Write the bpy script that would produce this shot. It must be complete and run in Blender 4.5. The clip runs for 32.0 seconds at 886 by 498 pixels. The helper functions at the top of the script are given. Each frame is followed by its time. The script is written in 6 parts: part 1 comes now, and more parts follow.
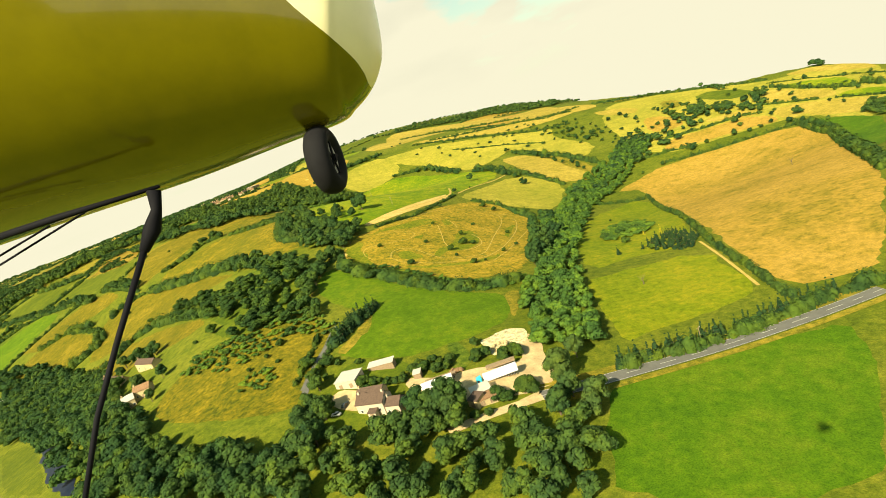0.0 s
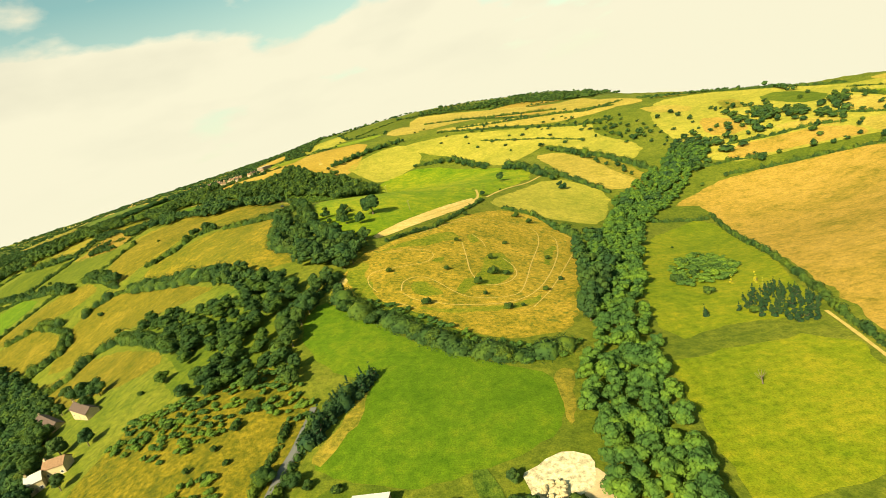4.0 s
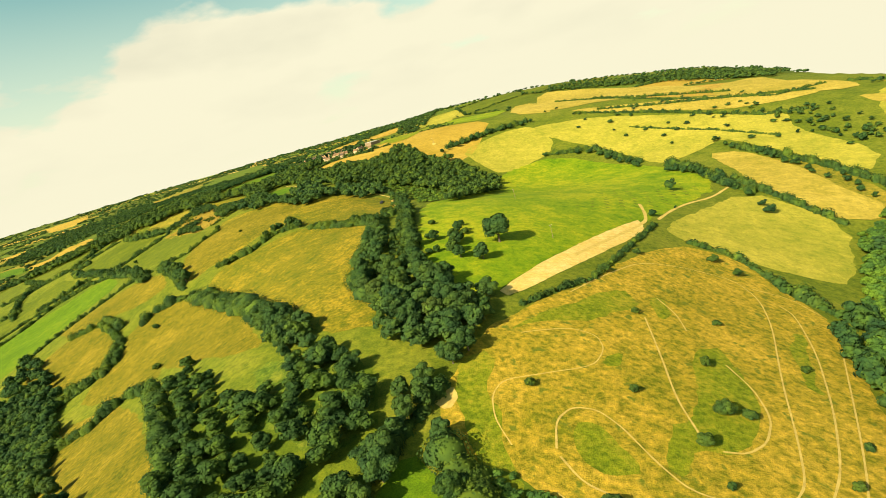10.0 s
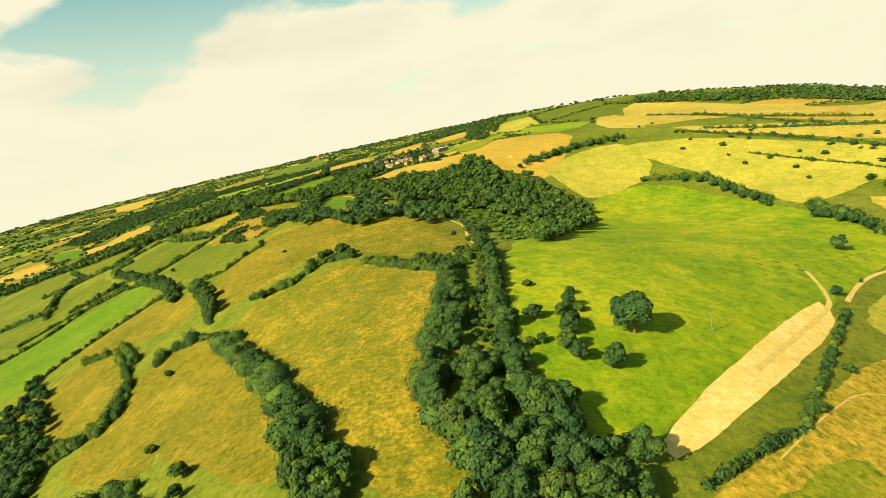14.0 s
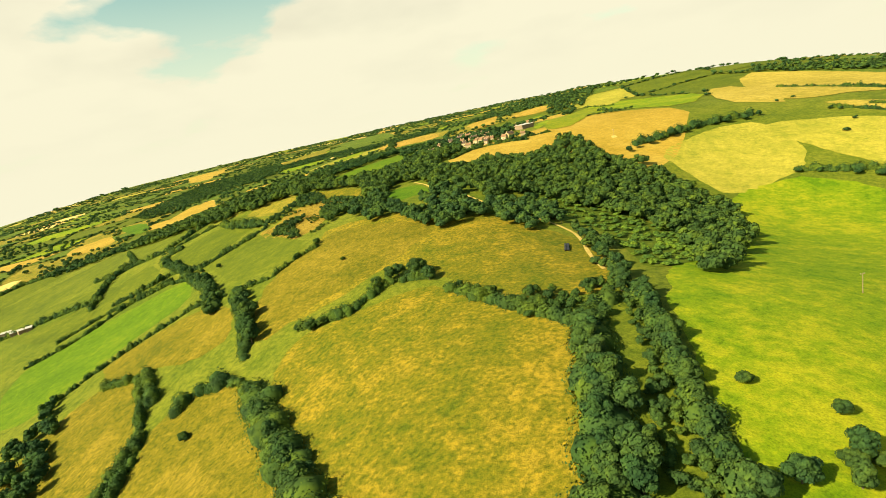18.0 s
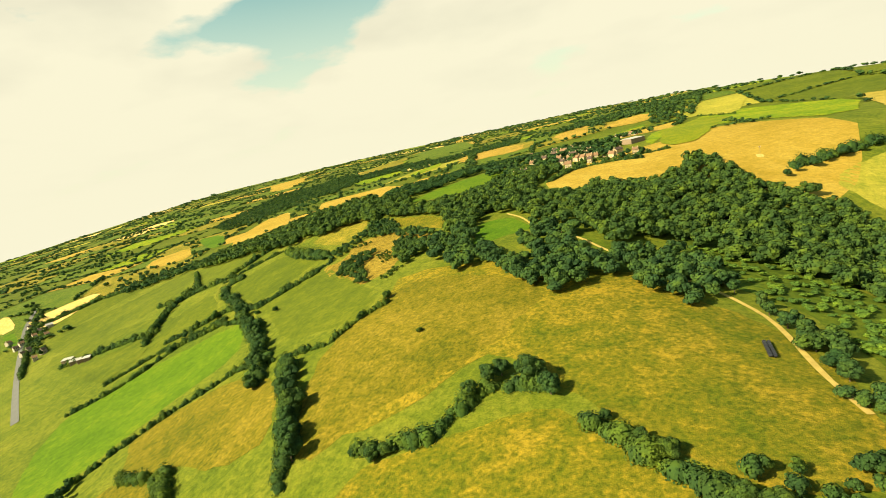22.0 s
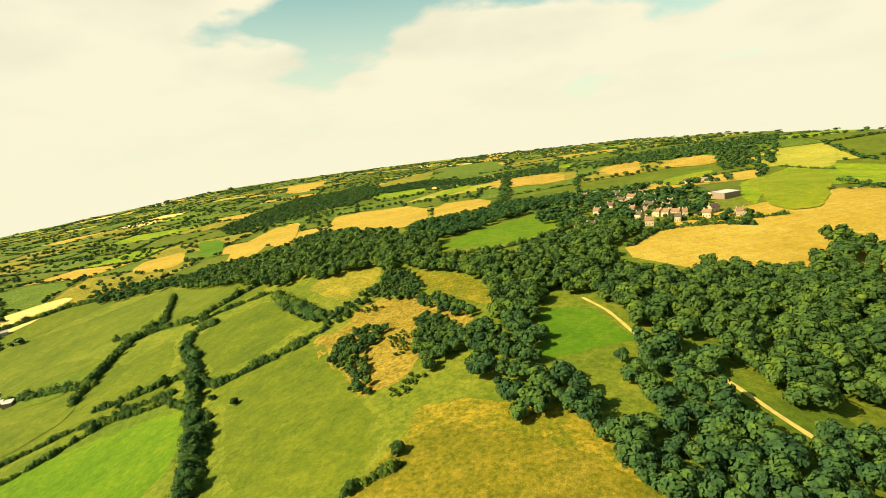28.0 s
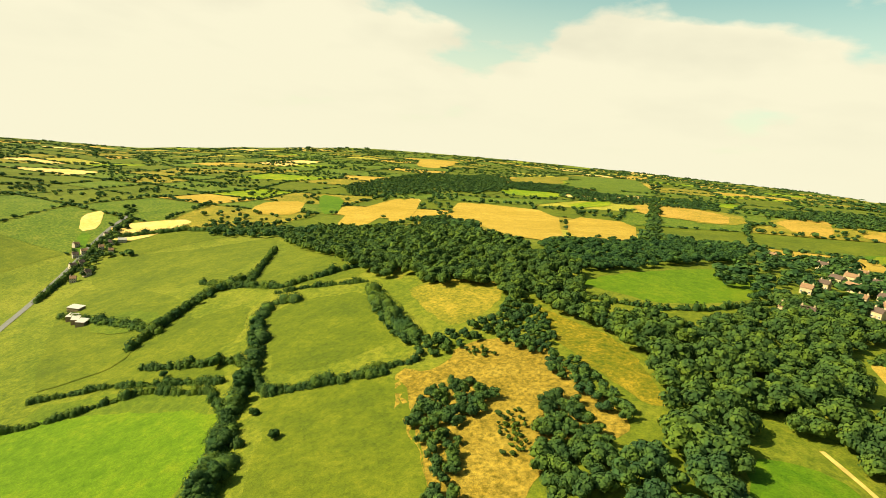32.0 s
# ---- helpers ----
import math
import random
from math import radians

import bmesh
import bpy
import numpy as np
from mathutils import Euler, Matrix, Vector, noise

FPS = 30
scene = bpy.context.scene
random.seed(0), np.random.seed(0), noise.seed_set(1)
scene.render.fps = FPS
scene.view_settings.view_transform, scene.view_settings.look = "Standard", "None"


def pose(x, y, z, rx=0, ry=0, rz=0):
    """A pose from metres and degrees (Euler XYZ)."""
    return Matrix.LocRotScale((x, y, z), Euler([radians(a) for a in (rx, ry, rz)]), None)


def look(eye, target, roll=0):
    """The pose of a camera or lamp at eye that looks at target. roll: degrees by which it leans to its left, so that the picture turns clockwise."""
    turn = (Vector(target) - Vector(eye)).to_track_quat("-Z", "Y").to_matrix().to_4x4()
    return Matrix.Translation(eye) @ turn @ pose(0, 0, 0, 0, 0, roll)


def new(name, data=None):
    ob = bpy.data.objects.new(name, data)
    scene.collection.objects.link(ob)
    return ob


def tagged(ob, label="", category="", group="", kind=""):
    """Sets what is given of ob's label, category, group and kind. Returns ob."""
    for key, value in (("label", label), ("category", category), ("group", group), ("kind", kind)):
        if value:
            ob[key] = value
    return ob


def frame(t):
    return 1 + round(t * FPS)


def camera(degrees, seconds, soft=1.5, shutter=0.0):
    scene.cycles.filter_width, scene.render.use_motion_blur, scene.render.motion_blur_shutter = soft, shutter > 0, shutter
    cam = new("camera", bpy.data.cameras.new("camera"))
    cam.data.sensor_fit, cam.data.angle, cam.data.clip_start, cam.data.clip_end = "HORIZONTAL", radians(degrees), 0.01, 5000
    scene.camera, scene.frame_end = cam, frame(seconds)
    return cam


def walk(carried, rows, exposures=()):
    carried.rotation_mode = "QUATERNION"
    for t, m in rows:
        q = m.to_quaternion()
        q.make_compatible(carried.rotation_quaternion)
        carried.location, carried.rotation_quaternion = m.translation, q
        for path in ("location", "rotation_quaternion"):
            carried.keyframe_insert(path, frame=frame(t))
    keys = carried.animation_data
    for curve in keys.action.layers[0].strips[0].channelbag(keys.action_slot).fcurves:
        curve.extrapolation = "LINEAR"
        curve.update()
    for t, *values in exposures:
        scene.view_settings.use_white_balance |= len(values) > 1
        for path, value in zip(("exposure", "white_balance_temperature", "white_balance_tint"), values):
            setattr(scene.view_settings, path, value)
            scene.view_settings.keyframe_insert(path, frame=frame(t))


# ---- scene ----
from mathutils.geometry import delaunay_2d_cdt

# ---- the camera and its flight ----
cam = camera(80.0, 32.0, 0.8)
ROWS = [
    (0.0, 0.0, -0.0, 135.0, 76.51, 20.23, -3.40),
    (0.5, 0.8, 11.0, 136.3, 76.04, 20.60, -3.25),
    (1.0, 1.6, 22.0, 137.6, 75.35, 20.22, -3.19),
    (1.5, 2.3, 33.1, 139.0, 75.08, 19.73, -3.76),
    (2.0, 2.8, 44.3, 140.3, 75.15, 19.92, -4.13),
    (2.5, 3.1, 55.5, 141.6, 75.15, 20.55, -4.35),
    (3.0, 3.2, 66.9, 142.9, 75.29, 19.90, -3.51),
    (3.5, 3.0, 78.6, 144.1, 75.52, 18.75, -2.16),
    (4.0, 2.5, 90.7, 145.1, 75.56, 17.19, -0.55),
    (4.5, 1.8, 103.1, 146.1, 75.27, 15.96, 1.66),
    (6.5, -4.1, 155.3, 149.9, 76.15, 15.31, 3.49),
    (7.0, -6.2, 168.0, 151.1, 75.72, 15.70, 3.96),
    (7.5, -8.6, 180.6, 152.4, 75.41, 16.10, 5.30),
    (8.0, -11.3, 193.0, 153.8, 76.02, 16.30, 7.56),
    (8.5, -14.4, 205.1, 155.3, 76.63, 15.50, 9.48),
    (9.0, -17.8, 217.0, 156.8, 77.16, 14.40, 11.09),
    (9.5, -21.6, 228.8, 158.5, 77.16, 13.83, 11.98),
    (10.0, -25.9, 240.4, 160.3, 76.05, 14.64, 12.14),
    (10.5, -30.4, 251.9, 162.3, 75.65, 14.35, 12.44),
    (11.0, -35.4, 263.4, 164.3, 75.81, 13.28, 13.74),
    (11.5, -40.6, 275.0, 166.5, 75.80, 12.55, 15.28),
    (12.0, -46.0, 286.6, 168.7, 76.19, 12.72, 16.12),
    (12.5, -51.5, 298.4, 170.7, 76.86, 12.35, 16.05),
    (13.0, -57.1, 310.2, 172.5, 76.97, 11.88, 16.39),
    (13.5, -62.9, 322.0, 174.1, 77.05, 11.65, 17.62),
    (14.0, -68.8, 333.9, 175.4, 77.64, 11.37, 18.84),
    (14.5, -75.1, 345.8, 176.5, 78.16, 10.43, 20.23),
    (15.0, -81.8, 357.7, 177.5, 77.83, 10.10, 22.49),
    (15.5, -89.0, 369.7, 178.4, 77.64, 9.89, 24.39),
    (17.5, -122.0, 417.9, 181.2, 76.69, 10.52, 26.08),
    (18.0, -130.1, 429.4, 182.4, 76.18, 10.94, 25.90),
    (18.5, -138.1, 440.7, 183.7, 76.27, 10.97, 27.05),
    (19.0, -145.9, 451.6, 185.2, 76.62, 10.50, 29.29),
    (19.5, -153.6, 462.3, 186.7, 77.04, 10.54, 30.30),
    (20.0, -161.3, 472.7, 188.2, 77.48, 11.06, 30.16),
    (20.5, -168.9, 482.8, 189.7, 77.77, 11.31, 30.77),
    (21.0, -176.5, 492.7, 191.3, 77.96, 11.40, 32.26),
    (21.5, -184.1, 502.6, 192.9, 78.14, 11.26, 33.30),
    (22.0, -191.6, 512.3, 194.4, 78.47, 11.14, 34.10),
    (22.5, -199.0, 521.9, 195.9, 78.79, 11.19, 34.89),
    (23.0, -206.3, 531.3, 197.3, 79.09, 11.35, 34.54),
    (23.5, -213.6, 540.4, 198.7, 79.24, 11.06, 33.63),
    (24.0, -220.9, 549.4, 200.0, 79.63, 11.45, 32.90),
    (24.5, -228.2, 558.2, 201.4, 79.67, 11.22, 33.44),
    (25.0, -235.7, 566.9, 202.9, 79.38, 10.99, 34.33),
    (25.5, -243.3, 575.6, 204.5, 79.48, 9.83, 35.25),
    (27.5, -275.7, 610.1, 211.3, 80.07, 7.37, 35.97),
    (28.0, -284.3, 618.1, 212.6, 80.17, 5.55, 36.70),
    (28.5, -293.1, 625.8, 213.7, 80.35, 3.37, 37.93),
    (29.0, -302.3, 633.4, 214.4, 80.46, 1.19, 39.32),
    (29.5, -311.7, 640.9, 214.9, 80.48, -0.40, 41.24),
    (30.0, -321.5, 648.4, 215.1, 80.46, -1.14, 42.92),
    (30.5, -331.5, 656.0, 215.0, 80.39, -2.00, 44.41),
    (31.0, -341.8, 663.8, 214.8, 80.21, -2.95, 46.11),
    (31.5, -352.2, 671.7, 214.5, 79.53, -4.47, 48.38),
    (32.0, -362.6, 679.7, 214.1, 79.11, -6.73, 50.90),
]
walk(cam, [(t, pose(x, y, z, rx, ry, rz)) for t, x, y, z, rx, ry, rz in ROWS],
     [(0.0, 1.38, 8700, -3)])

# ---- sky and sun ----
SUN_EL, SUN_AZ = 38.0, 213.0          # the sun stands behind the walk, to its left
world = bpy.data.worlds.new("sky_world")
scene.world = world
world.use_nodes = True
wn, wl = world.node_tree.nodes, world.node_tree.links
wn.clear()
w_out = wn.new("ShaderNodeOutputWorld")
w_bg = wn.new("ShaderNodeBackground")
w_bg.inputs[1].default_value = 1.0
w_sky = wn.new("ShaderNodeTexSky")
w_sky.sky_type, w_sky.sun_disc = "NISHITA", False
w_sky.sun_elevation, w_sky.sun_rotation = radians(SUN_EL), radians(SUN_AZ)
w_sky.dust_density, w_sky.air_density = 1.5, 1.0
w_tc = wn.new("ShaderNodeTexCoord")
w_sep = wn.new("ShaderNodeSeparateXYZ")
w_max = wn.new("ShaderNodeMath")
w_max.operation, w_max.inputs[1].default_value = "MAXIMUM", 0.015
w_com = wn.new("ShaderNodeCombineXYZ")
wl.new(w_tc.outputs["Generated"], w_sep.inputs[0])
wl.new(w_sep.outputs[0], w_com.inputs[0])
wl.new(w_sep.outputs[1], w_com.inputs[1])
wl.new(w_sep.outputs[2], w_max.inputs[0])
wl.new(w_max.outputs[0], w_com.inputs[2])
wl.new(w_com.outputs[0], w_sky.inputs[0])
# cloud deck: the direction is spread over a flat layer, so clouds shrink and close up towards the horizon
w_add = wn.new("ShaderNodeMath")
w_add.operation, w_add.inputs[1].default_value = "ADD", 0.22
w_div = wn.new("ShaderNodeVectorMath")
w_div.operation = "DIVIDE"
w_c3 = wn.new("ShaderNodeCombineXYZ")
wl.new(w_max.outputs[0], w_add.inputs[0])
for i in range(3):
    wl.new(w_add.outputs[0], w_c3.inputs[i])
wl.new(w_tc.outputs["Generated"], w_div.inputs[0])
wl.new(w_c3.outputs[0], w_div.inputs[1])
w_map = wn.new("ShaderNodeMapping")
w_map.inputs["Location"].default_value = (3.1, 0.55, 0.0)
w_map.inputs["Rotation"].default_value = (0, 0, radians(48))
wl.new(w_div.outputs[0], w_map.inputs[0])


def cloud_noise(scale, detail, rough):
    t = wn.new("ShaderNodeTexNoise")
    t.inputs["Scale"].default_value, t.inputs["Detail"].default_value, t.inputs["Roughness"].default_value = scale, detail, rough
    wl.new(w_map.outputs[0], t.inputs["Vector"])
    return t.outputs[0]


def w_math(kind, a, b):
    t = wn.new("ShaderNodeMath")
    t.operation = kind
    for i, v in enumerate((a, b)):
        if hasattr(v, "links"):
            wl.new(v, t.inputs[i])
        else:
            t.inputs[i].default_value = v
    return t.outputs[0]


def w_ramp_of(fac, stops):
    r = wn.new("ShaderNodeValToRGB")
    for e, (p, c) in zip(r.color_ramp.elements, stops):
        e.position, e.color = p, (*c, 1)
    wl.new(fac, r.inputs[0])
    return r.outputs[0]


# cover falls from the horizon to the zenith
cover = w_math("SUBTRACT", cloud_noise(1.25, 9.0, 0.5), w_math("ADD", w_math("MULTIPLY", w_max.outputs[0], 0.34), w_math("MULTIPLY", w_math("MAXIMUM", w_math("SUBTRACT", w_max.outputs[0], 0.42), 0.0), 3.0)))
# gaps where the blue shows through the cloud
for aim, inner, deep in (((0.231, 0.962, 0.148), 6.0, 0.135), ((0.128, 0.971, 0.201), 4.0, 0.10), ((-0.701, 0.663, 0.263), 6.0, 0.075), ((-0.197, 0.947, 0.253), 6.0, 0.085)):
    near_gap = wn.new("ShaderNodeVectorMath")
    near_gap.operation, near_gap.inputs[1].default_value = "DOT_PRODUCT", aim
    wl.new(w_tc.outputs["Generated"], near_gap.inputs[0])
    edge = math.cos(radians(inner * 1.6))
    near = w_math("MULTIPLY", w_math("MAXIMUM", w_math("SUBTRACT", near_gap.outputs["Value"], edge), 0.0), deep / (1 - edge))
    cover = w_math("SUBTRACT", cover, near)
cover = w_ramp_of(cover, [(0.325, (0, 0, 0)), (0.385, (1, 1, 1))])
tone = w_ramp_of(cloud_noise(1.9, 6.0, 0.45), [(0.30, (0.282, 0.286, 0.288)), (0.55, (0.35, 0.35, 0.346))])
haze = w_ramp_of(w_max.outputs[0], [(0.02, (1, 1, 1)), (0.30, (0, 0, 0))])


def w_mix(kind, fac, a, b):
    m = wn.new("ShaderNodeMixRGB")
    m.blend_type = kind
    for i, v in enumerate((fac, a, b)):
        if hasattr(v, "links"):
            wl.new(v, m.inputs[i])
        elif i == 0:
            m.inputs[0].default_value = v
        else:
            m.inputs[i].default_value = (*v, 1)
    return m.outputs[0]


blue = w_mix("MULTIPLY", 1.0, w_sky.outputs[0], (0.060, 0.080, 0.066))
sky_col = w_mix("MIX", cover, blue, tone)
sky_col = w_mix("MIX", haze, sky_col, (0.346, 0.346, 0.338))
wl.new(sky_col, w_bg.inputs[0])
wl.new(w_bg.outputs[0], w_out.inputs[0])

sun_data = bpy.data.lights.new("sun", "SUN")
sun_data.energy, sun_data.angle, sun_data.color = 4.8, radians(0.6), (1.0, 0.93, 0.80)
sun = new("sun", sun_data)
sx, sy = math.sin(radians(SUN_AZ)), math.cos(radians(SUN_AZ))
sun.matrix_world = look((sx * 300, sy * 300, 300 * math.tan(radians(SUN_EL))), (0, 0, 0))


# ---- materials ----
def nodes_of(name, rough=0.9, spec=0.2):
    m = bpy.data.materials.new(name)
    m.use_nodes = True
    n, l = m.node_tree.nodes, m.node_tree.links
    b = n["Principled BSDF"]
    b.inputs["Roughness"].default_value = rough
    b.inputs["Specular IOR Level"].default_value = spec
    return m, n, l, b


def noise_node(n, l, vec, scale, detail=5.0, rough=0.55):
    t = n.new("ShaderNodeTexNoise")
    t.inputs["Scale"].default_value, t.inputs["Detail"].default_value, t.inputs["Roughness"].default_value = scale, detail, rough
    l.new(vec, t.inputs["Vector"])
    return t.outputs[0]


def ramp(n, l, fac, stops):
    r = n.new("ShaderNodeValToRGB")
    e = r.color_ramp.elements
    while len(e) < len(stops):
        e.new(0.5)
    for el, (p, c) in zip(e, stops):
        el.position, el.color = p, (*c, 1)
    l.new(fac, r.inputs[0])
    return r.outputs[0]


def mix(n, l, fac, a, b, kind="MIX"):
    m = n.new("ShaderNodeMixRGB")
    m.blend_type = kind
    for i, v in enumerate((fac, a, b)):
        if hasattr(v, "links"):
            l.new(v, m.inputs[i])
        elif i == 0:
            m.inputs[0].default_value = v
        else:
            m.inputs[i].default_value = (*v, 1)
    return m.outputs[0]


def bump(n, l, b, height, strength=0.5, distance=0.3):
    k = n.new("ShaderNodeBump")
    k.inputs["Strength"].default_value, k.inputs["Distance"].default_value = strength, distance
    l.new(height, k.inputs["Height"])
    l.new(k.outputs[0], b.inputs["Normal"])


def grass(name, low, mid, high, patch=0.02, tuft=0.5, rows=None, relief=0.5, dots=None):
    """Grassland: slow patches, tufts, fine grain; rows = (angle, spacing, depth) for mowing or sowing lines."""
    m, n, l, b = nodes_of(name, 0.95, 0.1)
    tc = n.new("ShaderNodeTexCoord")
    v = tc.outputs["Object"]
    big = noise_node(n, l, v, patch, 6, 0.6)
    mid_scale = noise_node(n, l, v, patch * 6, 5, 0.62)
    med = noise_node(n, l, v, tuft, 6, 0.65)
    fine = noise_node(n, l, v, tuft * 5, 3, 0.65)
    blend = mix(n, l, 0.16 + 0.2 * relief, mix(n, l, 0.5, big, mid_scale), med)
    col = ramp(n, l, blend, [(0.40, low), (0.5, mid), (0.60, high)])
    shade = ramp(n, l, med, [(0.3, (0.50, 0.58, 0.5)), (0.5, (1, 1, 1)), (0.7, (1.35, 1.25, 1.0))])
    col = mix(n, l, min(1.0, 0.15 + 0.75 * relief), col, shade, "MULTIPLY")
    grain = ramp(n, l, fine, [(0.32, (0.52, 0.56, 0.5)), (0.5, (1, 1, 1)), (0.68, (1.4, 1.35, 1.2))])
    col = mix(n, l, 0.65, col, grain, "MULTIPLY")
    if dots:
        spots = noise_node(n, l, v, tuft * 0.35, 3, 0.6)
        col = mix(n, l, ramp(n, l, spots, [(dots[0], (0, 0, 0)), (dots[0] + 0.08, (1, 1, 1))]), col, dots[1])
    if rows:
        mp = n.new("ShaderNodeMapping")
        mp.inputs["Rotation"].default_value = (0, 0, radians(rows[0]))
        l.new(v, mp.inputs[0])
        wv = n.new("ShaderNodeTexWave")
        wv.inputs["Scale"].default_value = 0.31 / rows[1]
        wv.inputs["Distortion"].default_value, wv.inputs["Detail"].default_value = 0.6, 2.0
        l.new(mp.outputs[0], wv.inputs[0])
        d = 1 - rows[2]
        col = mix(n, l, 1.0, col, ramp(n, l, wv.outputs[1], [(0.2, (d, d, d)), (0.8, (1, 1, 1))]), "MULTIPLY")
    l.new(col, b.inputs["Base Color"])
    bump(n, l, b, mix(n, l, 0.5, med, fine), relief, 0.6)
    return m


def leaf(name, low, mid, high):
    m, n, l, b = nodes_of(name, 0.85, 0.06)
    g = n.new("ShaderNodeNewGeometry")
    oi = n.new("ShaderNodeObjectInfo")
    col = ramp(n, l, g.outputs["Random Per Island"], [(0.0, low), (0.5, mid), (1.0, high)])
    tint = ramp(n, l, oi.outputs["Random"], [(0.0, (0.72, 0.82, 0.85)), (0.5, (1, 1, 1)), (1.0, (1.28, 1.12, 0.85))])
    col = mix(n, l, 1.0, col, tint, "MULTIPLY")
    tc = n.new("ShaderNodeTexCoord")
    big = noise_node(n, l, tc.outputs["Object"], 0.11, 2)
    col = mix(n, l, 1.0, col, ramp(n, l, big, [(0.36, (0.62, 0.72, 0.9)), (0.5, (0.95, 1.0, 1.0)), (0.64, (1.55, 1.38, 0.95))]), "MULTIPLY")
    l.new(col, b.inputs["Base Color"])
    tr = n.new("ShaderNodeBsdfTranslucent")
    l.new(col, tr.inputs[0])
    both = n.new("ShaderNodeMixShader")
    both.inputs[0].default_value = 0.14
    l.new(b.outputs[0], both.inputs[1])
    l.new(tr.outputs[0], both.inputs[2])
    l.new(both.outputs[0], n["Material Output"].inputs[0])
    return m


def plain(name, colour, rough=0.7, metal=0.0, spec=0.4, var=0.25, scale=1.5, relief=0.0):
    m, n, l, b = nodes_of(name, rough, spec)
    tc = n.new("ShaderNodeTexCoord")
    a = noise_node(n, l, tc.outputs["Object"], scale, 6, 0.6)
    f = noise_node(n, l, tc.outputs["Object"], scale * 9, 3, 0.6)
    d, u = 1 - var, 1 + var
    c = mix(n, l, 1.0, colour, ramp(n, l, a, [(0.3, (d, d, d)), (0.7, (u, u, u))]), "MULTIPLY")
    c = mix(n, l, 0.5, c, ramp(n, l, f, [(0.3, (d, d, d)), (0.7, (u, u, u))]), "MULTIPLY")
    l.new(c, b.inputs["Base Color"])
    b.inputs["Metallic"].default_value = metal
    if relief:
        bump(n, l, b, f, relief, 0.05)
    return m


LAWN = grass("fresh_grass", (0.036, 0.085, 0.005), (0.052, 0.107, 0.006), (0.078, 0.123, 0.009), 0.018, 0.35, (20, 6, 0.035), 0.25)
PADDOCK = grass("lush_paddock_grass", (0.048, 0.095, 0.005), (0.067, 0.117, 0.007), (0.096, 0.133, 0.009), 0.02, 0.35, (20, 6, 0.03), 0.25)
PASTURE = grass("grazed_pasture", (0.066, 0.128, 0.006), (0.126, 0.171, 0.009), (0.221, 0.220, 0.015), 0.014, 0.3, None, 0.3)
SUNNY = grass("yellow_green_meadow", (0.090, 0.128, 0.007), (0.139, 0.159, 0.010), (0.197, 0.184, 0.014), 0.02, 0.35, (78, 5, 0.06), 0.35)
DULL = grass("dull_pasture", (0.050, 0.070, 0.007), (0.071, 0.090, 0.008), (0.099, 0.111, 0.011), 0.016, 0.4, (60, 7, 0.04), 0.3)
MEADOW = grass("olive_meadow", (0.046, 0.071, 0.007), (0.066, 0.094, 0.009), (0.097, 0.114, 0.011), 0.016, 0.35, (60, 7, 0.03), 0.4)
PALE = grass("pale_hill_grass", (0.172, 0.171, 0.023), (0.237, 0.209, 0.032), (0.299, 0.249, 0.044), 0.012, 0.25, None, 0.3)
HAY = grass("dry_yellow_hay", (0.086, 0.096, 0.011), (0.152, 0.130, 0.017), (0.241, 0.176, 0.028), 0.025, 0.45, None, 0.7)
BROWNED = grass("browned_hay_field", (0.065, 0.070, 0.006), (0.111, 0.094, 0.009), (0.175, 0.128, 0.017), 0.022, 0.5, None, 0.7)
TUSSOCK = grass("tussocky_brown_slope", (0.055, 0.066, 0.007), (0.110, 0.096, 0.009), (0.182, 0.135, 0.015), 0.03, 0.45, None, 0.8)
HILLHAY = grass("pale_golden_hill_hay", (0.202, 0.162, 0.025), (0.273, 0.204, 0.039), (0.336, 0.249, 0.056), 0.012, 0.25, None, 0.3)
ROUGH = grass("rough_dry_grass", (0.065, 0.082, 0.007), (0.119, 0.105, 0.010), (0.230, 0.157, 0.019), 0.02, 0.5, None, 0.8)
MOUND = grass("parched_brown_turf", (0.112, 0.114, 0.010), (0.238, 0.170, 0.020), (0.362, 0.232, 0.037), 0.035, 0.45, None, 0.8, (0.60, (0.095, 0.110, 0.013)))
GREENTURF = grass("greener_turf", (0.080, 0.112, 0.008), (0.135, 0.148, 0.012), (0.205, 0.175, 0.020), 0.05, 0.45, None, 0.8)
CORN = grass("ripe_orange_corn", (0.239, 0.159, 0.022), (0.289, 0.189, 0.033), (0.331, 0.229, 0.048), 0.01, 0.3, (35, 9, 0.05), 0.3)
ORANGE = grass("parched_orange_meadow", (0.162, 0.126, 0.017), (0.269, 0.171, 0.032), (0.330, 0.205, 0.047), 0.012, 0.3, None, 0.5)
STUBBLE = grass("pale_stubble", (0.422, 0.283, 0.078), (0.480, 0.329, 0.114), (0.549, 0.386, 0.170), 0.03, 0.5, (62, 3, 0.05), 0.3)
REED = grass("dry_reed_bed", (0.113, 0.081, 0.010), (0.181, 0.124, 0.020), (0.249, 0.173, 0.033), 0.06, 0.5, None, 1.0)
SCRUBBY = grass("scrubby_bank", (0.041, 0.076, 0.009), (0.069, 0.103, 0.012), (0.113, 0.125, 0.019), 0.03, 0.3, None, 1.0)
EARTH = plain("bare_trodden_earth", (0.378, 0.268, 0.081), 0.95, 0, 0.1, 0.22, 0.4, 0.3)
GRAVEL = plain("pale_gravel_yard", (0.405, 0.295, 0.167), 0.95, 0, 0.1, 0.25, 0.25, 0.3)
TARMAC = plain("grey_tarmac", (0.105, 0.102, 0.098), 0.9, 0, 0.2, 0.15, 0.3, 0.2)
